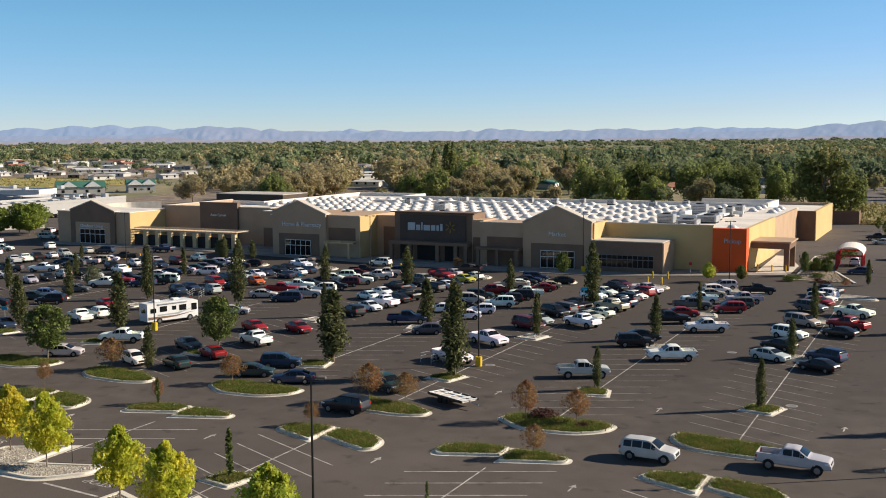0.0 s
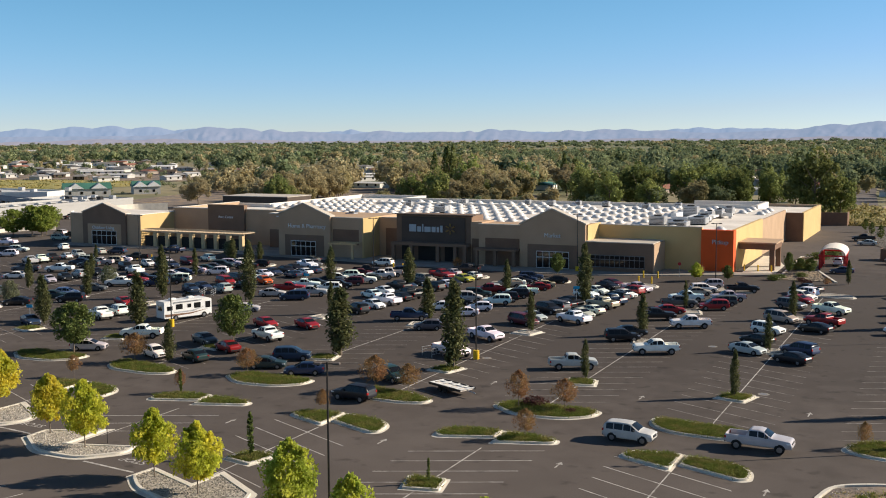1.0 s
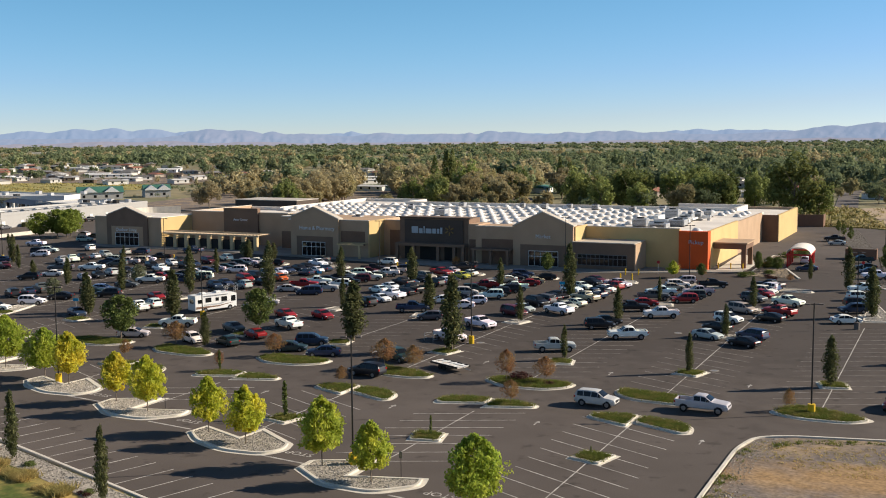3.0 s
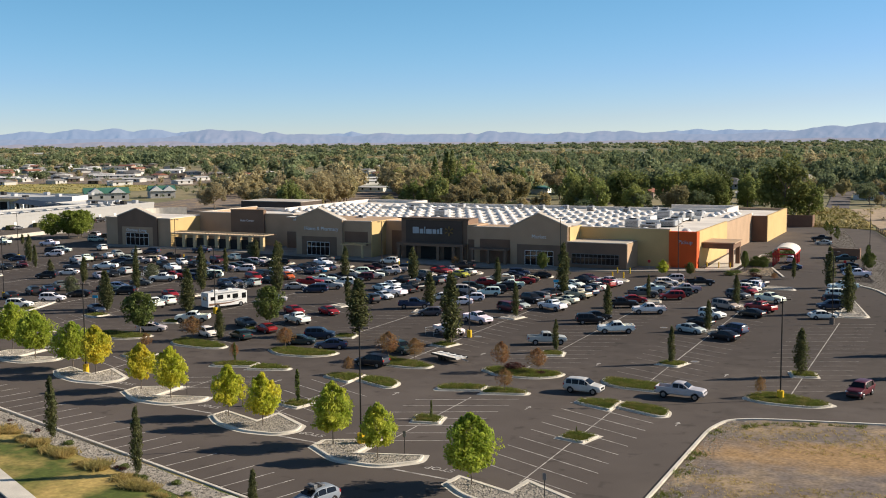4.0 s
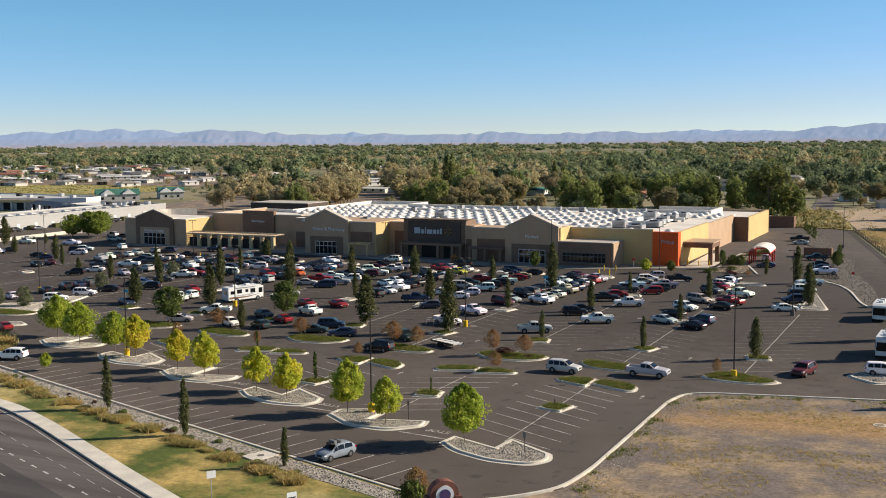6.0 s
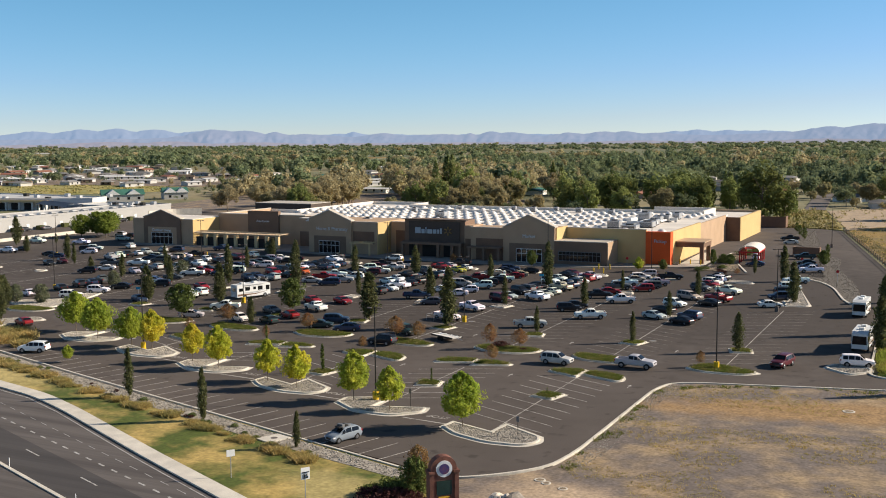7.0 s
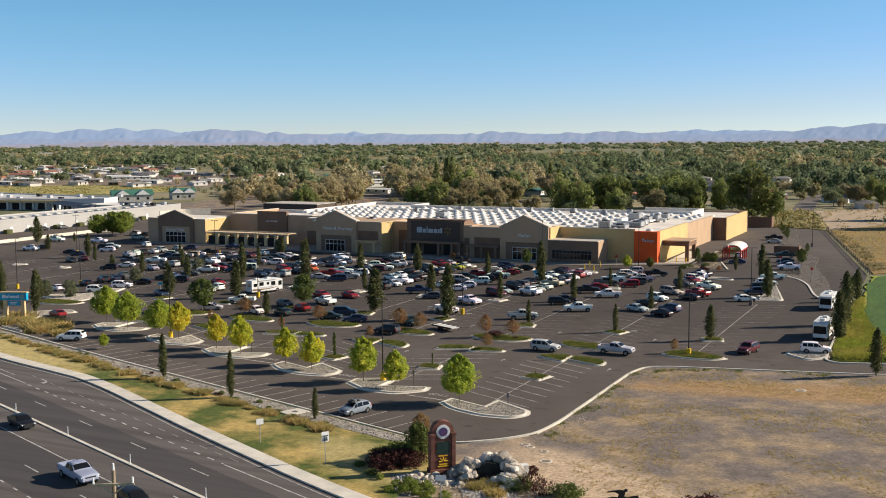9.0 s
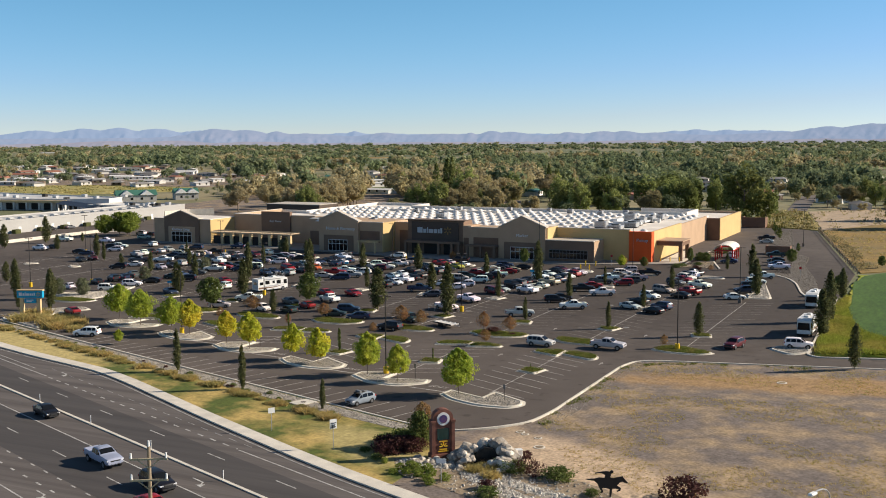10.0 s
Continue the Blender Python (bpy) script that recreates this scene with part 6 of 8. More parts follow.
# row and side: metres along the row, kind and colour of each vehicle
ROWS = {
    (0, -1): "138.1Sw 148.0Ub 154.4Uk 162.0Uw 171.8Pw",
    (1, -1): "116.3Ss 122.6Sk 129.8Uw 139.7Vn 151.6Ug 157.5Sr 160.2Uw 164.9Uw 167.6Pk",
    (1, 1): "115.3Sk 120.2Ub 135.9Sk 141.3Pr 151.7Pw",
    (2, -1): "102.7Ps 120.3Uk 124.2Sk 136.9Pk 143.1Sr 149.4Pg 155.0Pw 162.2Sn 165.3Uw 170.8Us",
    (2, 1): "111.7Pw 130.1Pw 146.1Ur 154.9Ps 165.2Pk",
    (3, -1): "87.0Ut 101.1Pw 111.8Pw 123.7Vm 127.5Ss 134.0Uk 139.7Sk 142.6Sk 149.8Uw 155.0Sw 161.1Sk",
    (3, 1): "130.3Pw 134.9Ss 138.4Sw 144.1Pn 147.7Pb 151.4Vk 155.4Sw",
    (4, -1): "89.3St 94.0Ub 123.2Pb 133.1Sw 138.5Sk 146.2Ut 150.6Pr 157.8Pn 160.6Sw 163.3Sk 166.1Sb 168.8Ub",
    (4, 1): "85.9Sb 115.1Wg 126.9Sw 131.9Ww 138.4Uw 141.2Uk 145.3Uk 148.0Pw 155.0Sr 157.8Sn 164.3Sk",
    (5, -1): "86.5Ww 95.6Sg 108.3Sr 137.0Sw 141.2Sw 146.0Pk 148.7Sb 162.0Pr 166.4Ss",
    (5, 1): "89.4St 95.2Sr 103.3Pw 112.3Sr 125.6Uk 130.6Sw 134.5Pw 138.6Sk 141.3Pk 154.7Sw 157.4Sk 162.7Sy 166.4Sw",
    (6, -1): "134.5Ss 143.9Pw 152.2Sk 154.9Ww 157.7Uw 162.5Sm 165.3Pk",
    (6, 1): "86.5Ss 95.3Pw 117.7Ss 130.1Vb 134.4Ps 140.2Uw 143.6Uk 154.0Sg 157.1Pw 160.3Ps",
    (7, -1): "96.9Sb 115.1Sr 130.6Wb 133.6Sb 140.0Vr 143.9Vk 151.7Sw 154.5Sb 158.6Sk 165.8Pw 168.5Wg",
    (7, 1): "107.0Pw 110.4Uw 126.9Sk 134.8Us 140.3Sk 146.3Wo 155.4Sb 159.1Sw 162.5Sb",
    (8, -1): "97.7Uw 105.1Uw 111.3Sk 118.9St 121.6Ww 127.6Sg 133.9Pw 136.8Pr 144.0Sk 147.2Sw 156.5St 159.3Sg 162.0Ut 164.8Us 168.3Sw",
    (8, 1): "114.2Uk 160.1Sk",
    (9, -1): "130.1Ss 133.7Sk 137.3Us 141.7Sk 149.7Uk",
    (9, 1): "96.8Sw 105.0Sk 110.3Uk 113.5Sb 116.7Pg 148.2Pw 158.7Sb 164.2Vm 170.4Uw",
    (10, 1): "125.8Uk 131.8Sw 149.8Ug 156.4Un 159.1Sw 163.2Pk",
    (11, -1): "134.6Sk 138.7Sm",
    (11, 1): "152.1Ps 154.9Pw 157.9Pk 162.1Sw 165.6Us 172.0Ws",
    (12, -1): "152.4Sk 165.4Uk 168.3Uw",
    (12, 1): "147.0Sb 158.0Uw",
}
taken = {}
for (k, side), line in ROWS.items():
    taken[(k, side)] = [(float(w[:-2]), w[-2], w[-1]) for w in line.split()]
rc = random.Random(5)
for k in range(2, 11):                                # the packed stalls nearest the shop
    for side in (-1, 1):
        row = taken.setdefault((k, side), [])
        y = 134.0 if k < 9 else 142.0
        while y < 165:
            if all(abs(y - c[0]) > 2.6 for c in row) and abs(y - 145.5) > 2.2 and rc.random() < 0.42:
                row.append((y, rc.choice("SSSUUPPVW"), rc.choice("wwwwsssggkkkkrbbtnm")))
            y += 2.75
for (k, side), row in taken.items():
    a = ANGLE * (-1 if k % 2 else 1)
    d = Vector((math.cos(radians(a)), math.sin(radians(a))))
    for y, kind, colour in row:
        p = Vector((RX[k], y)) + d * side * (3.15 if kind == "P" else 2.95)
        nose_in = rc.random() < 0.8
        park(kind, colour, p.x + rc.uniform(-0.2, 0.2), p.y, a + (180 if (side > 0) == nose_in else 0) + rc.uniform(-2.5, 2.5))
for x, y, kind, colour, yaw, note in ((-27.3, 34.2, "W", "a", 251, "beside the rock bed"), (-90.8, 54.5, "U", "w", 200, "in a stall beside the street"), (-110, 70.5, "S", "r", 160, "near the entrance drive"),
                                      (-20.3, 77.0, "U", "s", -2, "on the cross drive"), (-48.2, 79.6, "U", "k", 176, "on the cross drive"), (-10.2, 78.9, "P", "s", -2, "on the cross drive"), (6.9, 87.4, "U", "m", 255, "on the drive near the street lamp"),
                                      (15.7, 91.2, "U", "w", 8, "beside the motorhome"), (-98.5, 176, "U", "w", 180, "at the shop's kerb"), (-79, 172.6, "P", "k", 190, "by the shop entrance"), (-115, 175.5, "S", "g", 175, "on the drive by the shop"),
                                      (-17.6, 211, "U", "w", 95, "under the pickup shelter"), (-15.6, 198, "S", "b", 182, "by the pickup shelter"), (-7, 216.5, "P", "t", 195, "by the gravel bed"), (-5.2, 204.5, "S", "k", 195, "by the gravel bed"), (-3.9, 197.5, "S", "b", 195, "by the gravel bed"), (-2.2, 190, "P", "w", 195, "by the gravel bed"),
                                      (-17.2, 264, "P", "k", 185, "by the service road"), (-15.6, 254, "S", "s", 185, "by the service road"), (-181.2, 174.5, "U", "w", 150, "near the garden entrance"), (-163.4, 172.5, "U", "b", 190, "near the garden entrance"),
                                      (-153.5, 179.5, "P", "b", 178, "on the drive by the garden court"), (-218.5, 176.4, "P", "w", 180, "in the far lot"), (-204.6, 153, "P", "w", 180, "in the far lot"), (-205, 158, "S", "k", 180, "in the far lot"), (-203, 178, "P", "w", 190, "in the far lot"),
                                      (-211, 203, "U", "s", 170, "beside the white warehouse"), (-206, 202, "S", "k", 170, "beside the white warehouse"), (-254, 205, "U", "k", 90, "beside the white warehouse"), (-254, 214, "S", "g", 90, "beside the white warehouse"), (-252, 248, "P", "k", 90, "beside the white warehouse"), (-196, 196, "S", "w", 20, "near the garden entrance"), (-200, 192, "U", "s", 20, "near the garden entrance"), (-252, 228, "U", "k", 90, "beside the white warehouse"), (-252, 236, "U", "k", 90, "beside the white warehouse")):
    park(kind, colour, x, y, yaw, note)
for x, y, kind, colour, back in ((-57.9, 14.2, "S", "k", 0), (-38.3, 2.8, "P", "z", 0), (-28.3, -0.9, "U", "k", 0), (-24.6, -5.8, "S", "r", 0)):
    park(kind, colour, x, y, -21, "in a lane of the wide street", -0.03)


t = thing("roof_cargo", pose(-27.35, 34.1, 1.58 / K, 0, 0, 251), "bundled grey cargo strapped on a car roof", "cargo")
for i in range(4):
    b = bmesh.new()
    box(b, -0.8 + 0.38 * i, -0.45 + 0.38 * i, -0.42 + 0.1 * (i % 2), 0.40, -0.03, 0.14 + 0.07 * (i % 3), bevel=0.03)
    part("bundle", b, "metal_dark" if i % 2 else "frame_grey", t)



def motorhome(x, y, yaw, L, label):
    t = thing("motorhome", pose(x, y, 0, 0, 0, yaw), label, "motorhome", "motorhomes")
    b = bmesh.new()
    loft(b, [[(-L / 2, s * 1.2, z) if i < 2 else (-L / 2, s * 1.2, z) for i, (s, z) in enumerate(((-1, 0.5), (1, 0.5), (1, 3.1), (-1, 3.1)))],
             [(L / 2 - 0.9, s * 1.22, z) for s, z in ((-1, 0.45), (1, 0.45), (1, 3.15), (-1, 3.15))], [(L / 2, s * 1.16, z) for s, z in ((-1, 0.5), (1, 0.5), (1, 2.85), (-1, 2.85))]])
    part("body", b, "metal_white", t, "white coach body")
    for s in (-1, 1):
        for x0, x1, z0, z1 in ((-L * 0.44, -L * 0.33, 1.7, 2.35), (-L * 0.26, -L * 0.12, 1.75, 2.55), (-L * 0.02, L * 0.06, 1.85, 2.45), (L * 0.12, L * 0.26, 1.65, 2.5), (L * 0.36, L * 0.47, 1.5, 2.5)):
            b = bmesh.new()
            box(b, x0, x1, s * 1.20, s * 1.245, z0, z1, bevel=0.03)
            part("side_window", b, "glass", t, "dark glass")
        b = bmesh.new()                                # sweeping body graphics
        wall_profile(b, [(-L * 0.48, 0.75), (L * 0.05, 0.85), (L * 0.44, 1.35), (L * 0.05, 1.05), (-L * 0.48, 1.15)], s * 1.225, s * 1.24)
        part("stripe", b, "red_brown", t, "dark brown sweeping stripe")
        b = bmesh.new()
        wall_profile(b, [(-L * 0.30, 1.25), (L * 0.10, 1.2), (L * 0.40, 1.9), (L * 0.08, 1.42), (-L * 0.30, 1.4)], s * 1.226, s * 1.243)
        part("stripe", b, "metal_grey", t, "grey sweeping stripe")
        b = bmesh.new()
        box(b, -L * 0.30, L * 0.28, s * 1.22, s * 1.36, 2.82, 2.98, bevel=0.04)
        part("awning", b, "metal_grey", t, "rolled-up awning")
        b = bmesh.new()
        box(b, -L * 0.47, L * 0.47, s * 1.10, s * 1.20, 0.38, 0.6)
        part("skirt", b, "metal_dark", t)
    b = bmesh.new()
    wall_profile(b, [(-1.08, 1.2), (1.08, 1.2), (1.0, 2.5), (-1.0, 2.5)], -0.03, 0.02)
    bmesh.ops.transform(b, matrix=Matrix.Translation((L / 2 + 0.01, 0, 0)) @ Matrix.Rotation(math.pi / 2, 4, "Z"), verts=b.verts)
    part("windscreen", b, "glass", t, "dark glass")
    b = bmesh.new()
    wall_profile(b, [(-0.6, 1.7), (0.6, 1.7), (0.6, 2.4), (-0.6, 2.4)], -0.02, 0.03)
    bmesh.ops.transform(b, matrix=Matrix.Translation((-L / 2 - 0.01, 0, 0)) @ Matrix.Rotation(math.pi / 2, 4, "Z"), verts=b.verts)
    part("rear_window", b, "glass", t, "dark glass")
    for xa in (-L * 0.27, L * 0.33):
        for s in (-1, 1):
            b = bmesh.new()
            tube(b, (0, -0.14, 0), (0, 0.14, 0), 0.46, None, 14)
            w = part("wheel", b, "rubber", t, "black tyre")
            w.location = (xa, s * 1.12, 0.46)
            b = bmesh.new()
            tube(b, (0, s * 0.12, 0), (0, s * 0.15, 0), 0.26, 0.22, 10)
            part("rim", b, "rim", w)
    for xa in (-L * 0.25, L * 0.12):
        b = bmesh.new()
        box(b, xa - 0.5, xa + 0.5, -0.4, 0.4, 3.14, 3.45, bevel=0.06)
        part("roof_unit", b, "metal_white", t)


motorhome(-94.0, 110.6, 70, 8.4, "long white motorhome with red stripes on the lot")
motorhome(15.2, 104.6, 268, 7.6, "white motorhome parked by the weedy verge")
motorhome(12.6, 134.5, 268, 7.2, "white motorhome parked behind another by the verge")


def flatbed(x, y, yaw):
    t = thing("flatbed_trailer", pose(x, y, 0, 0, 0, yaw), "low car trailer with a pale bed and dark rails", "trailer")
    b = bmesh.new()
    box(b, -2.6, 2.6, -1.05, 1.05, 0.62, 0.70)
    part("deck", b, "membrane", t, "pale plank trailer bed")
    for s in (-1, 1):
        b = bmesh.new()
        box(b, -2.6, 2.6, s * 0.68 - 0.24, s * 0.68 + 0.24, 0.703, 0.78, bevel=0.02)
        part("runner", b, "metal_white", t, "pale wheel track")
        b = bmesh.new()
        box(b, -2.7, 2.7, s * 1.08 - 0.06, s * 1.08 + 0.06, 0.62, 0.86)
        part("rail", b, "metal_dark", t, "dark steel side rail")
    for x in (-2.6, -1.2, 0.2, 1.6, 2.6):
        b = bmesh.new()
        box(b, x - 0.06, x + 0.06, -1.02, 1.02, 0.785, 0.86)
        part("cross_bar", b, "metal_white", t)
    b = bmesh.new()
    tube(b, (2.6, 0, 0.65), (4.0, 0, 0.55), 0.07, None, 6)
    part("drawbar", b, "metal_grey", t)
    for xa in (-0.9, -0.1):
        for s in (-1, 1):
            b = bmesh.new()
            tube(b, (0, -0.1, 0), (0, 0.1, 0), 0.34, None, 12)
            part("wheel", b, "rubber", t).location = (xa, s * 0.95, 0.34)


flatbed(-41.0, 86.4, -25)
# ---- trees and shrubs of the lot ----


def leafy(name, label, group, h, r, crown, material, seed, n, leaf, trunk=0.3, tr=0.06, category="tree", blade=1.0):
    """crown: round, egg or column."""
    rng = np.random.default_rng(seed)
    t = thing(name, pose(0, 0, 0), label, category, group)
    if trunk:
        trunk_mesh("trunk", h * (trunk + 0.35), tr, 6, r * 0.7, rng, t)
    base = h * trunk
    ch = h - base
    u = rng.uniform(0, 1, n)
    if crown == "column":
        prof = r * np.sin(np.pi * np.clip(u * 0.93 + 0.05, 0, 1)) ** 0.55 * (1.05 - 0.45 * u)
    elif crown == "egg":
        prof = r * np.sin(np.pi * np.clip(u * 0.94 + 0.06, 0, 1)) ** 0.6 * (1.15 - 0.5 * u)
    else:
        prof = r * np.sqrt(np.clip(1 - (2 * u - 1) ** 2, 0.02, 1))
    # leaves hang in sprays, so that the outline is uneven and the shade inside shows through
    k = 90 if crown == "column" else 190
    cu = (np.arange(k) + rng.uniform(0, 1, k)) / k
    ca = rng.uniform(0, 6.283, k)
    w = rng.integers(0, k, n)
    near = np.interp(cu[w], np.sort(u), prof[np.argsort(u)])
    lob = 1 + 0.14 * np.sin(3 * ca + 7 * cu + seed) + 0.10 * np.sin(19 * cu + 2 * ca)
    reach = (rng.uniform(0.20, 0.66, k) if crown == "column" else rng.uniform(0.15, 0.92, k) ** 0.7) * lob
    spray = (0.46 if crown == "column" else 0.26) * rng.uniform(0.6, 1.3, k)
    p = np.stack([np.cos(ca[w]) * reach[w] * near, np.sin(ca[w]) * reach[w] * near, base + cu[w] * ch * 0.97], 1)
    off = rng.normal(size=(n, 3))
    off /= np.linalg.norm(off, axis=1)[:, None]
    off *= (rng.uniform(0.1, 1.0, n) ** 0.5 * spray[w] * np.maximum(near, 0.35 * r))[:, None]
    off[:, 2] *= 1.9 if crown == "column" else 1.15
    p += off
    p[:, 2] = np.maximum(p[:, 2], 0.03)
    quads_mesh("crown", p, rng.uniform(0.6, 1.35, n) * leaf, material, rng, parent=t, aspect=blade, up=(0.62 if blade > 2 else 0.35) if blade > 1 else None)
    return t


class Stand:
    """A tree built once and then copied."""

    def __init__(self, *args, **kw):
        self.tree, self.fresh, self.h = leafy(*args, **kw), True, args[3]

    def at(self, x, y, h, z=0.0, wide=1.0):
        s = h / self.h
        m = pose(x, y, z, 0, 0, RNG.uniform(0, 360))
        if self.fresh:
            self.tree.matrix_basis, self.fresh, t = m, False, self.tree
        else:
            t = copy_thing(self.tree, m)
        t.scale = (s * wide, s * wide, s)
        return t


YOUNG = "young shade tree with yellow-green autumn leaves in a rock island"
yellow = Stand("shade_tree", YOUNG, "young shade trees", 5.6, 1.94, "egg", "leaf_yellow", 31, 8000, 0.17, 0.26, blade=1.6)
gold = Stand("shade_tree", "young shade tree turning golden in a rock island", "young shade trees", 5.6, 1.84, "egg", "leaf_gold", 32, 8000, 0.17, 0.26, blade=1.6)
lime = Stand("shade_tree", "young shade tree with fresh green leaves in a rock island", "young shade trees", 5.6, 1.94, "egg", "leaf_lime", 33, 8000, 0.17, 0.26, blade=1.6)
fresh = Stand("shade_tree", "young shade tree with full green leaves in a rock island", "young shade trees", 5.6, 2.34, "egg", "leaf_fresh", 34, 8500, 0.175, 0.26, blade=1.6)
for x, y, h, kind in ((-89.7, 65.9, 6.3, fresh), (-97.7, 69.6, 6.3, fresh), (-75.9, 62.1, 6.0, gold), (-80.9, 63.5, 5.8, fresh), (-65.6, 58.3, 5.3, gold), (-59.8, 56.4, 5.7, yellow),
                      (-49.4, 52.7, 5.3, yellow), (-44.1, 51.1, 5.3, yellow), (-34.5, 48.4, 5.9, lime), (-28.7, 46.3, 5.0, lime), (-18.4, 43.2, 5.9, fresh), (-81.0, 51.2, 2.4, lime)):
    kind.at(x, y, h)
column = Stand("columnar_tree", "slender dark green columnar tree", "columnar trees", 6.5, 1.38, "column", "leaf_dark", 41, 3600, 0.19, 0.09, 0.09)
LEFT = ((-218.6, 152.5, 7.2, 1.3), (-219, 169.1, 8.4, 1.1), (-200, 155.1, 4.7, 1.2), (-212.5, 177.7, 3.0, 1.1), (-175.9, 145.8, 6.6, 0.9), (-150.5, 127.5, 3.9, 1.2), (-139.1, 84, 7.5, 0.9), (-127.4, 82.3, 6.0, 1.3), (-139.4, 140, 4.4, 1.0), (-156.6, 97.4, 4.8, 1.3))
column2 = Stand("columnar_tree", "slender ragged dark green columnar tree", "columnar trees", 6.5, 1.45, "column", "leaf_dark", 42, 3200, 0.19, 0.12, 0.09)
for x, y, h, w in ((-111, 101, 6.3, 1.2), (-94.5, 101.7, 7.4, 1.2), (-110, 124.8, 8.2, 0.9), (-76.5, 86.6, 4.4, 1.1), (-93, 124.5, 9.8, 0.8), (-92.9, 147.7, 6.7, 0.9), (-60.5, 97.5, 7.8, 1.5),
                   (-79.2, 150.1, 6.8, 1.1), (-62, 122.9, 5.8, 1.3), (-45.3, 96, 9.6, 1.05), (-46.9, 145.4, 9.1, 0.9), (-45.9, 120.5, 5.2, 0.8), (-32.1, 123.8, 5.3, 0.95), (-30.7, 96.8, 4.3, 0.7), (-16.6, 143.5, 5.3, 0.8),
                   (-16.1, 119.9, 4.3, 0.9), (-32.2, 147.5, 4.0, 0.7), (-13.1, 183.1, 4.2, 0.8), (-59.5, 39.3, 5.8, 0.72), (-44.8, 34.3, 5.7, 0.66), (-29.9, 29.9, 3.6, 0.78), (-0.1, 94.6, 5.6, 0.95), (-15.3, 95.4, 4.6, 0.75),
                   (0.4, 143.8, 7.4, 1.1), (-5.4, 172.5, 7.4, 1.0), (24.7, 78.6, 6.4, 0.9), (17.2, 117.3, 8.9, 0.9), (17.7, 103.0, 7.6, 1.2), (16.6, 145.1, 6.2, 1.0), (-133.8, 79.5, 6.9, 0.9), (-117.4, 72.6, 7.6, 0.9),
                   (-108.5, 99, 6.0, 0.9), (-123.6, 70.6, 5.1, 0.9), (-131, 170.9, 4.8, 1.3), (-126.9, 174.7, 3.8, 1.4), (-151.6, 153.9, 4.2, 0.8), (-61.4, 150, 5.5, 0.9), (-77, 122, 4.6, 0.9), (-123, 122, 5.5, 1.0), (-123, 149, 5.0, 0.9), (-138, 124, 5.2, 1.0), (-168, 140, 5.0, 0.8)):
    (column if (x * 7 + y) % 2 < 1.2 else column2).at(x, y, h, wide=w)
for x, y, h, w in LEFT:
    column2.at(x, y, h, wide=w)
deep = Stand("round_tree", "round-headed dark green shade tree in an island", "round trees", 6.0, 2.3, "round", "leaf_green", 51, 6000, 0.21, 0.22, 0.08)
juniper = Stand("juniper", "round grey-green juniper in a gravel island", "junipers", 3.4, 1.45, "round", "leaf_juniper", 53, 4500, 0.13, 0.03, 0.07)
for x, y, h, w in ((-125.9, 89.4, 3.6, 1.05), (-131.2, 88.2, 3.4, 1.0), (-129.2, 111.9, 3.4, 1.0), (-129.0, 133.0, 3.4, 1.05), (-136.0, 176.4, 3.6, 0.9)):
    juniper.at(x, y, h, wide=w)
for x, y, h, w in ((-90.1, 85.8, 6.0, 1.1), (-75.8, 97.5, 6.2, 0.95), (-61.7, 174.4, 4.2, 0.75), (-0.8, 200.7, 4.0, 0.9), (-24.0, 191.7, 4.2, 0.55), (-20.8, 195.4, 2.8, 1.2), (-22.8, 197.6, 2.6, 1.1), (-32.4, 179.3, 2.8, 0.9), (20, 202, 3.0, 1.0), (15.5, 150, 4.2, 0.8), (-12.2, 20.6, 3.9, 0.9)):
    deep.at(x, y, h, wide=w)
clump_tree = Stand("shade_tree", "full green shade tree in a clump by the warehouse", "round trees", 6.0, 2.5, "round", "leaf_mid", 52, 6500, 0.22, 0.18, 0.09)
for x, y, h, w in ((-219.5, 195, 7.2, 1.15), (-216, 203, 7.8, 1.2), (-213, 198.5, 7.4, 1.15), (-217, 199, 7.9, 1.1)):      # a clump by the warehouse
    clump_tree.at(x, y, h, wide=w)
rust = Stand("small_tree", "small tree with rusty autumn leaves in a green island", "small autumn trees", 3.2, 1.5, "egg", "leaf_rust", 61, 3000, 0.095, 0.34, 0.045)
for x, y, h, w in ((-79.5, 84.3, 3.4, 1.1), (-80.4, 76.0, 2.4, 0.8), (-64.1, 84.4, 2.9, 1.1), (-48.1, 83.5, 3.6, 1.0), (-44.8, 84.4, 2.9, 1.0), (-32.6, 83.1, 3.6, 0.75), (-28.4, 84.0, 3.0, 1.0), (-28.3, 73.8, 2.6, 0.9),
                   (-48.5, 74.6, 2.1, 0.8), (-65.4, 75.0, 2.4, 0.6), (-81.6, 174.4, 2.6, 1.0), (-37.1, 178.5, 2.9, 0.9), (-32.2, 179.8, 2.1, 1.1), (-2.6, 82.6, 2.2, 0.7), (-12.4, 21.6, 4.6, 0.7), (-16.0, 178.6, 1.6, 1.1)):
    rust.at(x, y, h, wide=w)
slim = Stand("sapling", "thin young green sapling in a small island", "saplings", 3.6, 0.36, "column", "leaf_green", 71, 320, 0.20, 0.12, 0.03)
for x, y, h in ((-46.0, 60.0, 3.8), (-30.4, 60.1, 2.0), (-15.4, 60.1, 1.0), (-65.0, 74.6, 2.6)):
    slim.at(x, y, h)
far_young = Stand("verge_tree", "small yellowing tree by the service road", "verge trees", 4.2, 1.0, "egg", "leaf_green", 81, 1000, 0.20, 0.2, 0.05)
for x, y, h in ((-3.2, 229.7, 2.8), (-13.5, 265.4, 4.0), (-16.4, 278, 3.6), (-18.9, 290, 3.6)):
    far_young.at(x, y, h)
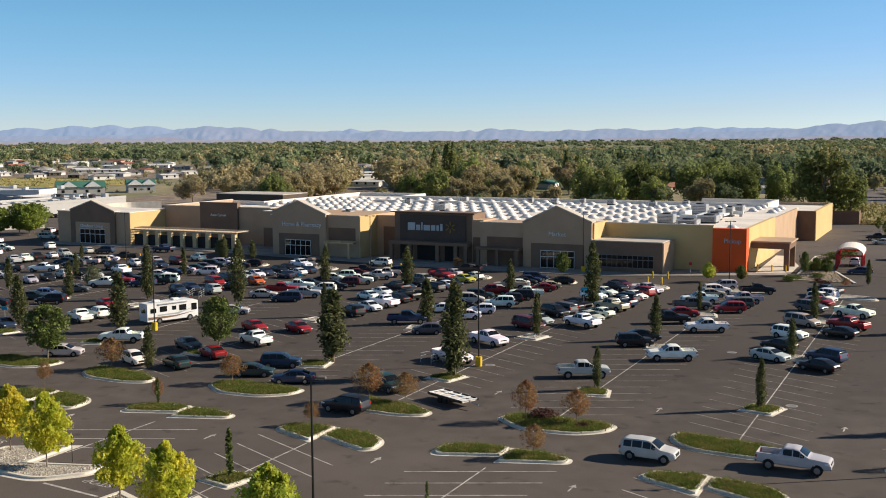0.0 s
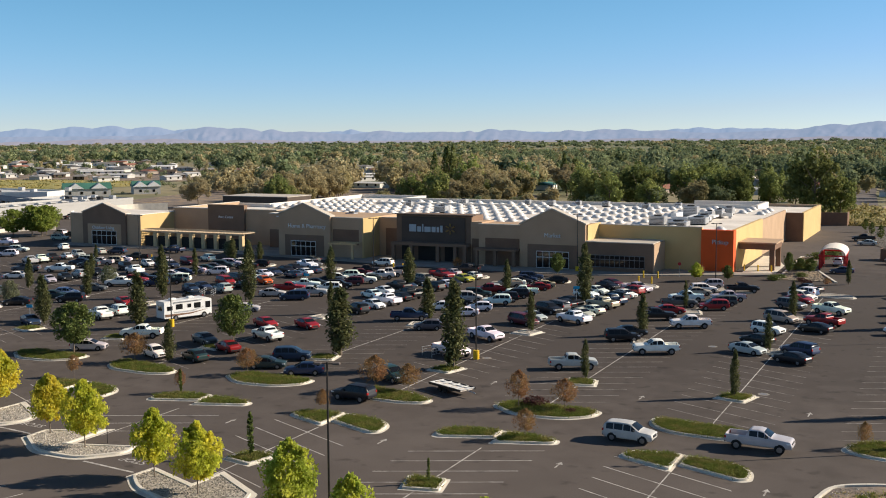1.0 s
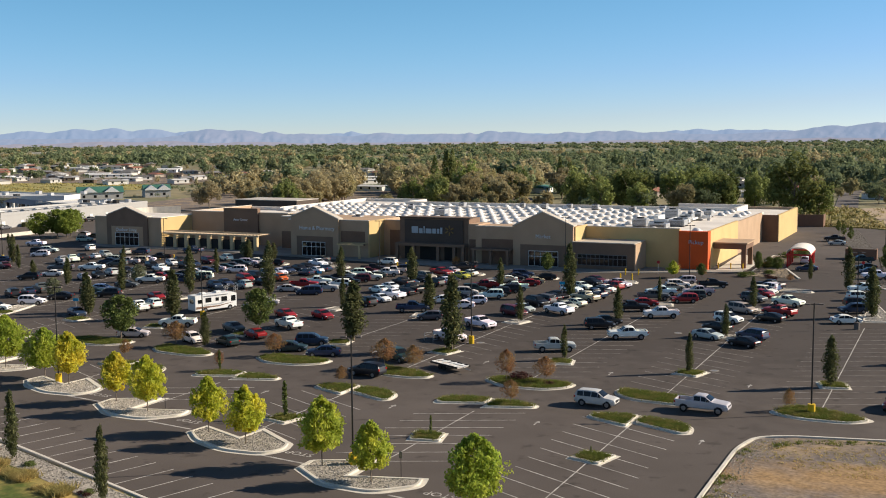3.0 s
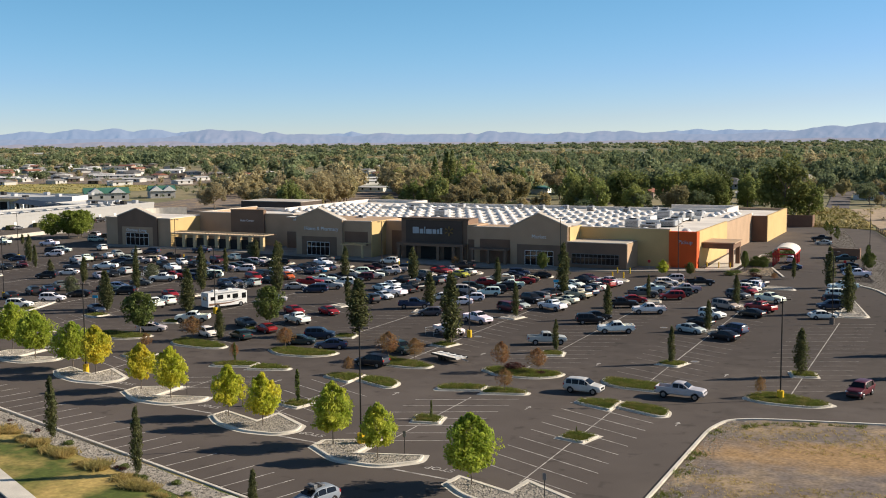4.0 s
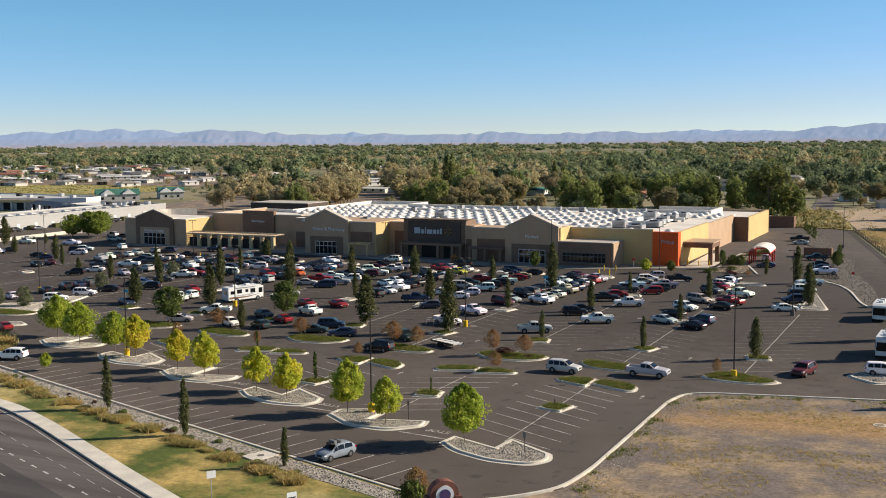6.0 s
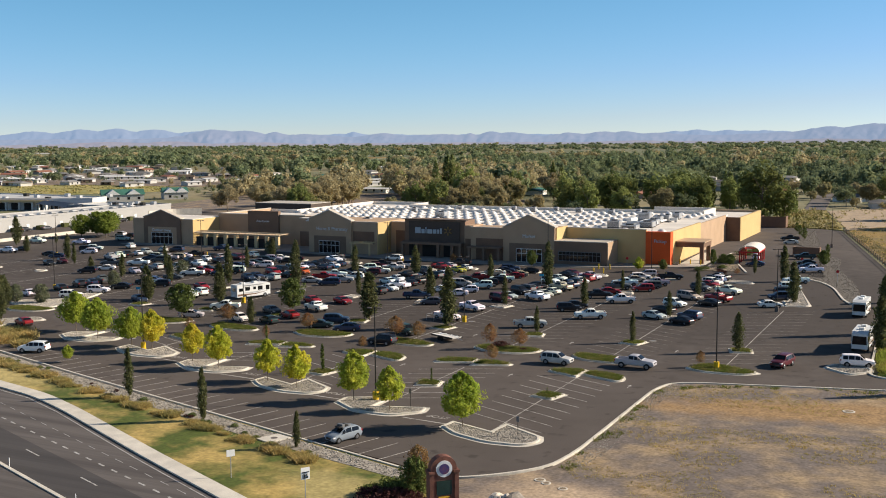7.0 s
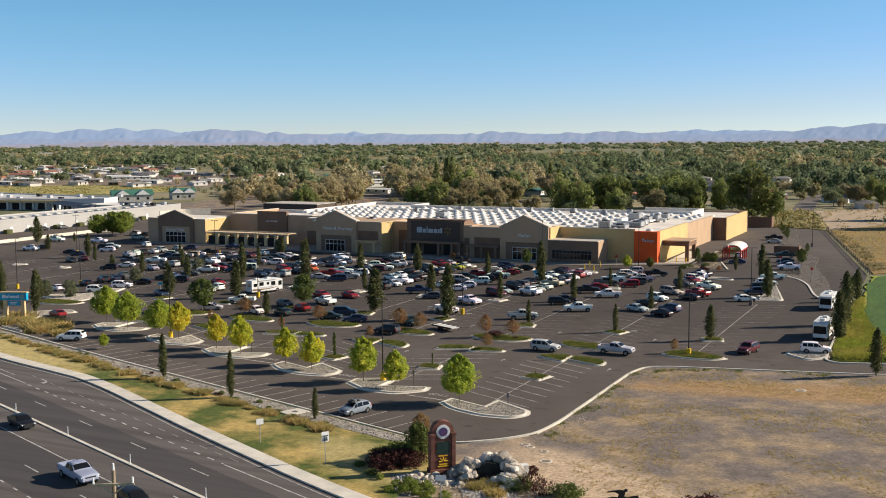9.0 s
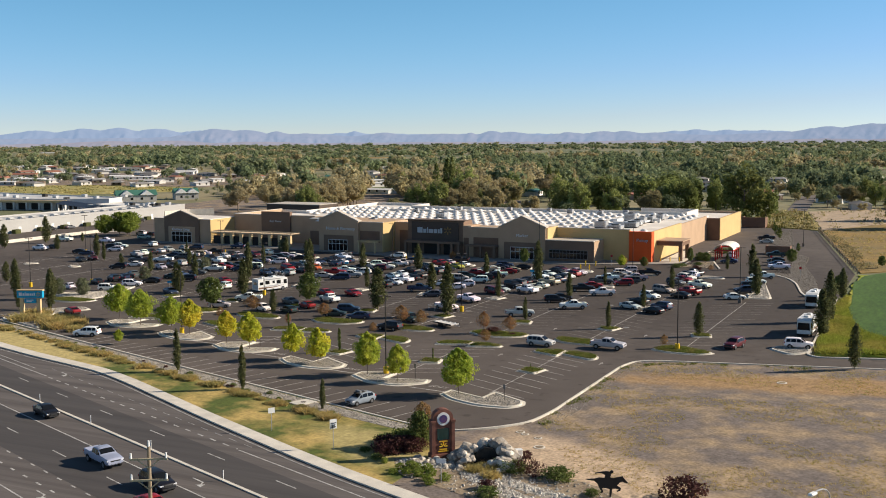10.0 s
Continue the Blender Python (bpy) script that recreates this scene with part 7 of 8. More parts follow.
for x, y, h in ((-37.3, 177.2, 3.4),):
    lime.at(x, y, h)

green_bush = Stand("shrub", "spreading dark green juniper shrub", "shrubs", 1.1, 1.15, "round", "leaf_green", 91, 1700, 0.12, 0.0, category="shrub")
purple_bush = Stand("shrub", "purple-leaved barberry shrub in the garden", "shrubs", 1.2, 1.1, "round", "leaf_purple", 92, 1700, 0.11, 0.0, category="shrub")


class GrassClump(Stand):
    """An ornamental grass of arching blades, built once and then copied."""

    def __init__(self, label, h, seed):
        t = thing("grass_clump", pose(0, 0, 0), label, "grass", "grass clumps")
        tufts_mesh("foliage", [(0.0, 0.0)], 0.0, h, np.random.default_rng(seed), "straw", t, 0.55, 620, 0.42)
        del t.children[0]["kind"]
        self.tree, self.fresh, self.h = t, True, h


straw_bush = GrassClump("dry straw-coloured ornamental grass clump", 0.9, 93)
for x, y, h, w in ((-16.4, 20.8, 0.9, 1.3), (-15.2, 22.0, 1.2, 1.3), (-14.0, 21.4, 1.4, 1.2), (-13.2, 22.6, 1.6, 1.0), (-14.4, 15.4, 0.5, 1.5), (-16.8, 17.2, 0.45, 1.5), (-1.4, 17.6, 1.1, 1.4), (-0.3, 17.2, 1.0, 1.3), (4.2, 16.9, 1.1, 1.5), (0.2, 9.6, 0.9, 1.2), (-20.2, 227, 1.2, 1.6), (-22.0, 221, 1.3, 1.6), (-25.4, 184.0, 0.9, 1.4), (-24.6, 187.0, 0.7, 1.4), (-21.6, 190.0, 0.8, 1.3), (-23.4, 201.0, 1.2, 1.5), (8.5, 13.8, 0.6, 1.2)):
    green_bush.at(x, y, h, 0.0, w)
for x, y, h, w in ((-15.2, 18.4, 1.5, 1.2), (-13.4, 18.6, 1.6, 1.2), (-12.2, 19.4, 1.5, 1.0), (-14.4, 17.0, 1.1, 1.2), (-0.6, 11.4, 0.9, 1.1), (16.2, 15.6, 2.1, 1.2), (-27.5, 83.2, 0.5, 1.5), (-31.5, 84.6, 0.9, 1.6), (-19.4, 179.8, 0.9, 1.2), (-20.8, 184.0, 0.7, 1.3), (-1.0, 22.0, 0.7, 1.0)):
    purple_bush.at(x, y, h, 0.0, w)
for i in range(105):                                    # clumps between rock bed and lawn, in drifts
    x = -110 + 11.5 * (i % 8) + RNG.normal(0, 3.0)
    y = 55.0 - (x + 112) * 0.335 + RNG.normal(0, 0.45)
    straw_bush.at(x, y, RNG.uniform(0.3, 0.65), 0.0, RNG.uniform(0.9, 1.5))
for i in range(26):
    x = RNG.uniform(-105, -20)
    y = 56.4 - (x + 112) * 0.335 + RNG.normal(0, 0.4)
    (purple_bush if i % 4 == 0 else green_bush).at(x, y, RNG.uniform(0.25, 0.45), 0.0, RNG.uniform(0.9, 1.3))
dwarf = Stand("shrub", "low rounded yellow-green shrub in the rock garden", "garden shrubs", 0.8, 0.55, "round", "leaf_mid", 94, 900, 0.085, 0.0, category="shrub")
for x, y, h, w in ((-10.6, 13.2, 0.7, 1.1), (-9.7, 13.8, 0.9, 1.0), (-8.8, 13.3, 0.9, 1.0), (-8.0, 13.9, 0.8, 1.1), (-9.4, 12.3, 0.7, 1.2), (-8.1, 12.2, 0.8, 1.1), (-7.0, 12.8, 0.8, 1.0), (-10.6, 11.8, 0.6, 1.2), (-6.8, 11.4, 0.7, 1.2), (-5.2, 12.0, 0.8, 1.1), (-13.0, 14.4, 0.6, 1.0), (-6.0, 10.4, 0.7, 1.2)):
    dwarf.at(x, y, h, 0.0, w)
twiggy = Stand("shrub", "bare twiggy brown shrub in the rock garden", "garden shrubs", 1.5, 1.1, "round", "leaf_purple", 95, 800, 0.07, 0.05, 0.02, category="shrub", blade=3.0)
for x, y, h, w in ((0.9, 17.4, 1.6, 1.1), (2.0, 16.6, 1.5, 1.0)):
    twiggy.at(x, y, h, 0.0, w)
for x, y, h, w in ((-2.9, 16.4, 0.8, 1.0), (-3.8, 15.6, 0.7, 1.0), (-1.6, 14.6, 0.7, 1.1), (-104, 60, 1.4, 1.2), (-107, 62, 1.4, 1.2), (-110, 63, 1.2, 1.2), (-101, 58, 1.2, 1.3), (-112, 61, 1.4, 1.4), (-100, 61.5, 1.2, 1.2), (-96, 57.4, 1.0, 1.3), (-104, 64, 1.3, 1.2), (-114, 66, 1.4, 1.3)):
    straw_bush.at(x, y, h, 0.0, w)
# brush on the rough ground past the service road
for poly, mname, dens, h in (([(-32, 313), (-8, 308), (-12, 330), (-23, 396), (-39, 394)], "weed_gold", 0.35, 0.9), ([(17, 192), (40, 216), (90, 270), (20, 330), (-4, 303)], "straw", 0.10, 0.5), ([(-32, 313), (-8, 308), (-12, 330), (-23, 396), (-39, 394)], "wood_olive", 0.05, 1.6), ([(16, 190), (14, 200), (-5, 300), (-2, 302), (17.5, 205)], "wood_olive", 0.25, 0.75), ([(-5, 306), (13, 348), (100, 395), (100, 440), (0, 424), (-22, 398), (-10, 334)], "wood_olive", 0.012, 1.2)):
    pts = scatter(poly, dens, RNG)
    c = np.concatenate([np.array((*p, h * 0.35)) + RNG.normal(size=(14, 3)) * np.array((h * 0.6, h * 0.6, h * 0.28)) for p in pts])
    c[:, 2] = np.abs(c[:, 2])
    tagged(quads_mesh("brush", c, RNG.uniform(0.3, 0.6, len(c)) * h, mname, RNG), "dry brush on rough open ground", "brush", kind="stuff")
# weeds and dry grass on the open ground
tagged(tufts_mesh("weeds", scatter([(18.8, 87.5), (26, 90), (40, 95), (40, 104), (28, 103), (23.5, 107.5), (20.8, 117), (18.6, 130), (17.0, 150), (16.8, 140), (17.4, 120)], 16, RNG), 0.04, 0.7, RNG, "weeds", None, 0.7, 7), "tall green weeds beside the field", "weeds", kind="stuff")
dry = [p for p in scatter([(-4, 34), (-4, 70), (0, 72), (60, 86), (70, 30), (20, 5), (6, 18)], 3.4, RNG) if noise.noise(Vector((p[0] * 0.11, p[1] * 0.11, 0))) > 0.02]
tagged(tufts_mesh("dry_grass", dry, 0.03, 0.15, RNG, "straw", None, 0.9, 6), "sparse dry grass tufts on the vacant lot", "grass", kind="stuff")
kerb_weeds = scatter([(-4.5, 34), (-4.4, 67), (-3.4, 71), (-0.8, 72.6), (30, 80), (30, 78.6), (0, 71), (-2.4, 66), (-2.8, 40), (-3.4, 34)], 5, RNG)
kerb_weeds = [p for p in kerb_weeds if noise.noise(Vector((p[0] * 0.25, p[1] * 0.25, 8))) > 0.02]
tagged(tufts_mesh("weeds", kerb_weeds, 0.04, 0.26, RNG, "grass_blade", None, 0.7, 7), "green weeds growing along the kerb", "weeds", kind="stuff")
pts = scatter([(-560, 345), (-471, 376), (-432, 402), (-404, 450), (-430, 497), (-526, 499), (-590, 450)], 0.014, RNG)
c = np.concatenate([np.array((*p, 0.2)) + RNG.normal(size=(12, 3)) * np.array((1.6, 1.6, 0.16)) for p in pts])
c[:, 2] = np.abs(c[:, 2])
tagged(quads_mesh("brush", c, RNG.uniform(0.4, 0.9, len(c)), "weed_gold", RNG), "golden-green weeds of a field behind the shops", "brush", kind="stuff")
# ---- lamps, signs, rocks, small things ----


def lot_lamp(h=10.8):
    t = thing("street_lamp", pose(0, 0, 0), "tall dark bronze lot lamp on a yellow concrete base", "street lamp", "lot lamps")
    b = bmesh.new()
    tube(b, (0, 0, -0.1), (0, 0, 1.0), 0.36, None, 14)
    part("base", b, "safety_yellow", t, "yellow-painted concrete base")
    b = bmesh.new()
    tube(b, (0, 0, 1.0), (0, 0, h), 0.085, 0.06, 8)
    part("pole", b, "metal_dark", t)
    b = bmesh.new()
    tube(b, (-0.5, 0, h - 0.12), (0.5, 0, h - 0.12), 0.035, None, 6)
    part("arm", b, "metal_dark", t)
    for s in (-1, 1):
        b = bmesh.new()
        box(b, s * 0.36, s * 0.86, -0.16, 0.16, h - 0.18, h - 0.03, bevel=0.04)
        part("lamp_head", b, "old_asphalt", t, "grey flat lamp head")
    return t


lamp = lot_lamp()
spots = ((-32.4, 49.8), (-0.5, 82.2), (-45.3, 101.9), (-91.2, 104.5), (-32.6, 170.4), (-77.9, 62.6), (-0.7, 132.4), (-137.5, 104), (-145.6, 94.1), (-91.5, 160), (-137, 150), (-186, 152), (-4.2, 248), (-60.5, 182))
for i, (x, y) in enumerate(spots):
    m = pose(x, y, 0, 0, 0, 20)
    t = copy_thing(lamp, m) if i else lamp
    t.matrix_basis = m
    if (x, y) in ((-0.7, 132.4), (-4.2, 248), (-91.5, 160)):
        o = next(c for c in t.children if c.name.startswith("base"))
        o.data = o.data.copy()
        o.data.materials[0] = M["old_asphalt"]
        o["label"] = "grey concrete base"
        tagged(t, "tall dark bronze lot lamp on a grey concrete base")


def street_sign(x, y, h, w, hh, material, label, face, yaw=-21.0, text_on=""):
    t = thing("road_sign", pose(x, y, 0, 0, 0, yaw), label, "sign", "street signs")
    b = bmesh.new()
    tube(b, (0, 0, -0.1), (0, 0, h), 0.04, None, 6)
    part("post", b, "metal_grey", t)
    b = bmesh.new()
    prism(b, rounded([(-w / 2, -hh / 2), (w / 2, -hh / 2), (w / 2, hh / 2), (-w / 2, hh / 2)], 0.06, 2), 0.0, 0.03)
    bmesh.ops.transform(b, matrix=pose(0, -0.05, h - hh / 2, 90, 0, 0), verts=b.verts)
    p = part("plate", b, material, t, face)
    if text_on:
        for i, (s, z) in enumerate(text_on):
            text(s, z, pose(0, -0.13, h - hh * (0.42 if i == 0 else 0.88), 90, 0, 0), "sign_black", p)
    return t


street_sign(-20.1, 16.4, 3.2, 0.78, 1.0, "sign_white", "white speed limit sign on a steel post in the grass", "white plate", 56, (("SPEED LIMIT", 0.11), ("35", 0.5)))
street_sign(-30.0, 19.6, 2.6, 0.75, 0.6, "sign_white", "small white street sign on a steel post", "white plate", 52)
for x, y, h in ((-5.2, 11.2, 2.4), (-111, 98.8, 2.6), (-47.4, 143.0, 3.0), (-92.8, 140, 3.0)):
    street_sign(x, y, h, 0.9, 0.45, "sign_blue" if x != -5.2 else "sign_white", "blue parking row sign on a post" if x != -5.2 else "white sign by the rock garden", "blue plate" if x != -5.2 else "white plate", 15)
for x, y in ((-41.5, 182.5), (-5.0, 196), (4.7, 175)):
    t = thing("stop_sign", pose(x, y, 0, 0, 0, 10), "red octagonal stop sign on a post", "sign", "stop signs")
    b = bmesh.new()
    tube(b, (0, 0, -0.1), (0, 0, 2.6), 0.04, None, 6)
    part("post", b, "metal_grey", t)
    b = bmesh.new()
    tube(b, (0, -0.06, 2.3), (0, -0.03, 2.3), 0.32, None, 8)
    part("plate", b, "sign_red", t, "red octagon plate")

# shop's road sign on two posts
t = thing("shop_sign", pose(-114.2, 64.8, 0, 0, 0, 22), "blue shop sign on two cream posts by the street", "sign")
for s in (-1, 1):
    b = bmesh.new()
    box(b, s * 2.2 - 0.45, s * 2.2 + 0.45, -0.4, 0.4, -0.1, 4.4)
    part("post", b, "cream", t, "cream stucco post")
b = bmesh.new()
box(b, -3.3, 3.3, -0.5, 0.5, 4.402, 6.0, bevel=0.05)
p = part("main_panel", b, "sign_blue", t, "bright blue panel")
b = bmesh.new()
x = -2.75
for w, h in ((0.85, 0.72), (0.5, 0.52), (0.17, 0.78), (0.75, 0.52), (0.5, 0.52), (0.32, 0.52), (0.3, 0.68)):
    box(b, x, x + w, -0.56, -0.502, 4.9, 4.9 + h, bevel=0.02)
    x += w + 0.13
part("name_bar", b, "sign_white", p)
b = bmesh.new()
for i in range(6):
    a = math.pi / 2 + i * math.pi / 3
    tube(b, (2.2 + math.cos(a) * 0.2, -0.53, 5.2 + math.sin(a) * 0.2), (2.2 + math.cos(a) * 0.5, -0.53, 5.2 + math.sin(a) * 0.5), 0.06, 0.08, 6)
part("burst", b, "sign_yellow", p, "yellow six-rayed burst")
b = bmesh.new()
box(b, -1.5, 1.5, -0.35, 0.35, 3.2, 4.2, bevel=0.04)
p = part("lower_panel", b, "sign_blue", t, "smaller blue panel")
b = bmesh.new()
for i in range(2):
    box(b, -0.9, 0.9 - 0.4 * i, -0.41, -0.352, 3.8 - 0.3 * i, 3.95 - 0.3 * i)
part("name_bar", b, "sign_white", p)
b = bmesh.new()
box(b, -3.4, 3.4, -0.55, 0.55, 6.002, 6.25)
part("cap", b, "cream", t)
t.scale = (0.72, 0.72, 0.80)

# brick monument sign with an arched top
t = thing("monument_sign", pose(-8.7, 18.6, 0, 0, 0, 43), "red-brown arched monument sign with round emblem and screen", "sign")
b = bmesh.new()
arc = [(1.05 * math.cos(a * math.pi / 12), 4.1 + 0.95 * math.sin(a * math.pi / 12)) for a in range(13)]
wall_profile(b, [(-1.05, -0.1), (1.05, -0.1)] + arc, -0.38, 0.38)
part("body", b, "brick_red", t, "red-brown masonry body")
b = bmesh.new()
for s in (-1, 1):
    box(b, s * 1.02 - 0.17, s * 1.02 + 0.17, -0.5, 0.5, -0.1, 3.7)
    box(b, s * 1.02 - 0.24, s * 1.02 + 0.24, -0.56, 0.56, 3.702, 3.9)
box(b, -1.3, 1.3, -0.6, 0.6, -0.1, 0.5)
part("pier", b, "brick_red", t, "side piers and plinth")
b = bmesh.new()
tube(b, (0, -0.46, 4.05), (0, -0.383, 4.05), 0.66, None, 24)
e = part("emblem_ring", b, "sign_white", t, "white emblem ring")
b = bmesh.new()
tube(b, (0, -0.50, 4.05), (0, -0.463, 4.05), 0.42, None, 20)
part("emblem", b, "sign_navy", e, "deep blue emblem")
b = bmesh.new()
box(b, -0.62, 0.62, -0.44, -0.383, 1.95, 3.1)
part("screen", b, "screen", t, "dark display screen")
b = bmesh.new()
for i in range(5):
    a = math.pi * i / 4
    tube(b, (0.08 * math.cos(a), -0.42, 1.25 + 0.08 * math.sin(a)), (0.42 * math.cos(a), -0.42, 1.25 + 0.42 * math.sin(a)), 0.05, 0.07, 6)
box(b, -0.55, 0.55, -0.43, -0.383, 0.72, 0.82)
box(b, -0.40, 0.40, -0.43, -0.383, 0.90, 1.02)
box(b, -0.45, 0.45, -0.43, -0.383, 1.72, 1.82)
part("symbol", b, "sign_yellow", t, "gold symbol and bars")

# rock garden with a dry waterfall, its hollow painted near black


def boulder(x, y, z, s, seed):
    rng = np.random.default_rng(seed)
    b = bmesh.new()
    bmesh.ops.create_icosphere(b, subdivisions=2, radius=1.0)
    k = rng.uniform(0.7, 1.3, 3)
    cuts = [(Vector(rng.normal(size=3)).normalized(), rng.uniform(0.52, 0.85)) for _ in range(11)]       # broken faces
    for v in b.verts:
        p = v.co.copy()
        for d, h in cuts:
            p -= d * max(0.0, p.dot(d) - h) * 0.85
        n = noise.noise(v.co * 1.3 + Vector((seed * 3.1, 0, 0))) * 0.22 + noise.noise(v.co * 4.0 + Vector((seed, 5, 0))) * 0.09
        v.co = Vector((p.x * k[0], p.y * k[1], p.z * 0.75 * k[2])) * (1 + n) * s
    o = link("boulder", b, "boulder")
    o.location = (x, y, z)
    o.rotation_euler = (0, 0, rng.uniform(0, 6.28))
    return tagged(o, "rounded tan-grey boulder of the rock garden", "boulder", "rock garden boulders")


rb = np.random.default_rng(77)
for i in range(84):                                    # a horseshoe mound open towards the street
    a = radians(rb.uniform(-60, 235))
    q = rb.uniform(0.45, 1.0)
    x, y = -3.6 + math.cos(a) * q * 3.7, 18.0 + math.sin(a) * q * 2.5
    top = 1.9 * (1 - abs(q - 0.62) / 0.55) * (0.65 + 0.35 * math.sin(a))
    boulder(x, y, 0.1 + max(0.0, top), rb.uniform(0.32, 0.66) if top > 0.4 else rb.uniform(0.25, 0.5), 100 + i)
for x, y, z, s in ((-4.6, 19.6, 1.6, 0.85), (-3.2, 19.9, 1.9, 0.95), (-2.0, 19.2, 1.5, 0.9), (-1.4, 17.6, 0.7, 0.95), (-5.6, 18.6, 0.9, 0.8), (-0.9, 18.6, 0.9, 0.8), (-2.9, 16.6, 0.3, 0.7)):
    boulder(x, y, z, s, 300 + int(10 * (x + 9)))
for i in range(40):
    boulder(-8.7 + rb.uniform(-2.4, 3.2), 16.8 + rb.uniform(-1.2, 0.6), 0.12, rb.uniform(0.25, 0.5), 200 + i)
# slab standing in for the shade at the back of the hollow
b = bmesh.new()
wall_profile(b, [(-1.5, 0.0), (1.3, 0.0), (1.15, 0.9), (0.5, 1.6), (-0.4, 1.75), (-1.2, 1.0)], -0.3, 0.5)
bmesh.ops.transform(b, matrix=pose(-3.7, 18.6, 0, 0, 0, 24), verts=b.verts)
tagged(link("waterfall_niche", b, "wet_stone"), "near-black slab painted as the shade inside a dry waterfall niche", "rock garden", kind="structure")
gb = [(-13, 16.2), (-6, 17.6), (2, 18.6), (9, 16), (14, 12), (10, 6), (0, 8.2), (-10, 12)]
sheet("garden_soil", gb, 0.065, "garden_soil", "brown mulched soil of the rock garden", "garden bed", 0.3)
for course in ([(-3.0, 16.2), (-0.5, 14.4), (3.0, 13.0), (7.0, 11.6), (11.0, 9.4)], [(-4.6, 15.8), (-2.4, 13.4), (1.0, 11.2), (5.0, 9.4), (8.0, 7.4)], [(-12.0, 15.6), (-9.0, 15.6), (-6.0, 16.4)]):      # cobbled dry streams
    bm = bmesh.new()
    polyline_strip(bm, bent(course), 1.9, -0.1, 0.08)
    tagged(link("stream_bed", bm, "gravel"), "dry stream bed of crushed rock", "rock bed", kind="structure")
    cobbles = []
    for p, q in zip(course, course[1:]):
        d = (Vector(q) - Vector(p))
        side = Vector((-d.y, d.x)).normalized()
        cobbles += [tuple(Vector(p) + d * RNG.uniform(0, 1) + side * RNG.normal(0, 0.55)) for _ in range(int(d.length * 34))]
    tagged(stones_mesh("river_rock", cobbles, 0.10, 0.09, 0.21, RNG, "pale_rock"), "white cobbles of a dry stream", "rock", kind="stuff")
tagged(stones_mesh("river_rock", scatter(ccw(gb), 2.5, RNG), 0.08, 0.08, 0.18, RNG), "loose pale garden rock", "rock", kind="stuff")

# flat steel silhouette of a running horse
b = bmesh.new()
outline = [(-2.2, 1.62), (-1.75, 1.70), (-1.35, 1.72), (-0.95, 1.83), (-0.50, 1.80), (-0.42, 2.05), (-0.80, 2.22), (-1.35, 2.16), (-1.36, 2.24), (-0.78, 2.36), (-0.35, 2.42), (-0.05, 2.38), (0.10, 2.52), (0.30, 2.46), (0.26, 2.28), (0.12, 2.22), (0.02, 1.86),
           (0.30, 1.80), (0.62, 1.90), (0.95, 1.95), (1.10, 2.00), (1.14, 1.90), (1.55, 1.42), (1.45, 1.34), (1.05, 1.48), (0.82, 1.38), (0.62, 1.12), (0.95, 0.92), (0.92, 0.66), (0.62, 0.55), (0.58, 0.64), (0.78, 0.78), (0.42, 0.84),
           (0.22, 0.82), (0.10, 0.10), (-0.06, 0.10), (-0.04, 0.78), (-0.42, 0.88), (-0.72, 0.86), (-0.58, 0.52), (-0.72, 0.40), (-0.86, 0.46), (-0.76, 0.58), (-0.98, 0.92), (-1.14, 1.30), (-1.40, 1.50), (-1.80, 1.55)]
wall_profile(b, outline, -0.02, 0.02)
tube(b, (0.02, 0, -0.1), (0.02, 0, 0.14), 0.04, None, 6)
bmesh.ops.triangulate(b, faces=[f for f in b.faces if len(f.verts) > 4])
t = tagged(link("horse_silhouette", b, "sign_black"), "flat black steel cut-out of a galloping horse and rider", "sculpture")
t.matrix_basis = pose(10.1, 14.0, 0, 0, 0, 20)

t = thing("utility_box", pose(-1.4, 20.6, 0.0, 0, 0, 40), "small white metal utility box on the bare soil", "utility box")
b = bmesh.new()
box(b, -0.45, 0.45, -0.3, 0.3, -0.05, 1.15, bevel=0.04)
part("cabinet", b, "metal_white", t)
b = bmesh.new()
box(b, -0.5, 0.5, -0.35, 0.35, 1.152, 1.2)
part("lid", b, "metal_white", t)
for x, y, r in ((-5.0, 30.4, 0.5), (-4.2, 29.8, 0.42), (-2.4, 29.0, 0.42), (-1.1, 25.9, 0.62), (17.0, 66.3, 0.66)):
    t = thing("manhole", pose(x, y, 0.03), "concrete manhole collar with an iron lid in the soil", "manhole", "manholes")
    b = bmesh.new()
    tube(b, (0, 0, -0.1), (0, 0, 0.05), r, None, 18)
    part("collar", b, "concrete", t)
    b = bmesh.new()
    tube(b, (0, 0, 0.052), (0, 0, 0.06), r * 0.70, None, 16)
    part("lid", b, "garden_soil", t, "rusty lid covered with dust")
for x, y in ((-44.4, 102.8), (-13.0, 98), (-22.5, 120)):
    t = thing("manhole", pose(x, y, 0.0), "iron manhole lid in the asphalt", "manhole", "manholes")
    b = bmesh.new()
    tube(b, (0, 0, -0.05), (0, 0, 0.012), 0.55, None, 18)
    part("collar", b, "old_concrete", t)
    b = bmesh.new()
    tube(b, (0, 0, 0.014), (0, 0, 0.02), 0.36, None, 16)
    part("lid", b, "frame_grey", t, "iron lid")

for x, y in ((-229.5, 480.0), (-213.2, 460.7)):
    t = thing("utility_pole", pose(x, y, -0.2, 0, 0, 50), "far brown timber utility pole among the trees", "utility pole", "far utility poles")
    b = bmesh.new()
    tube(b, (0, 0, 0), (0, 0, 8.6), 0.2, 0.14, 7)
    part("pole", b, "pole_wood", t)
    b = bmesh.new()
    box(b, -1.4, 1.4, -0.08, 0.08, 7.7, 7.9)
    part("cross_arm", b, "arm_wood", t)
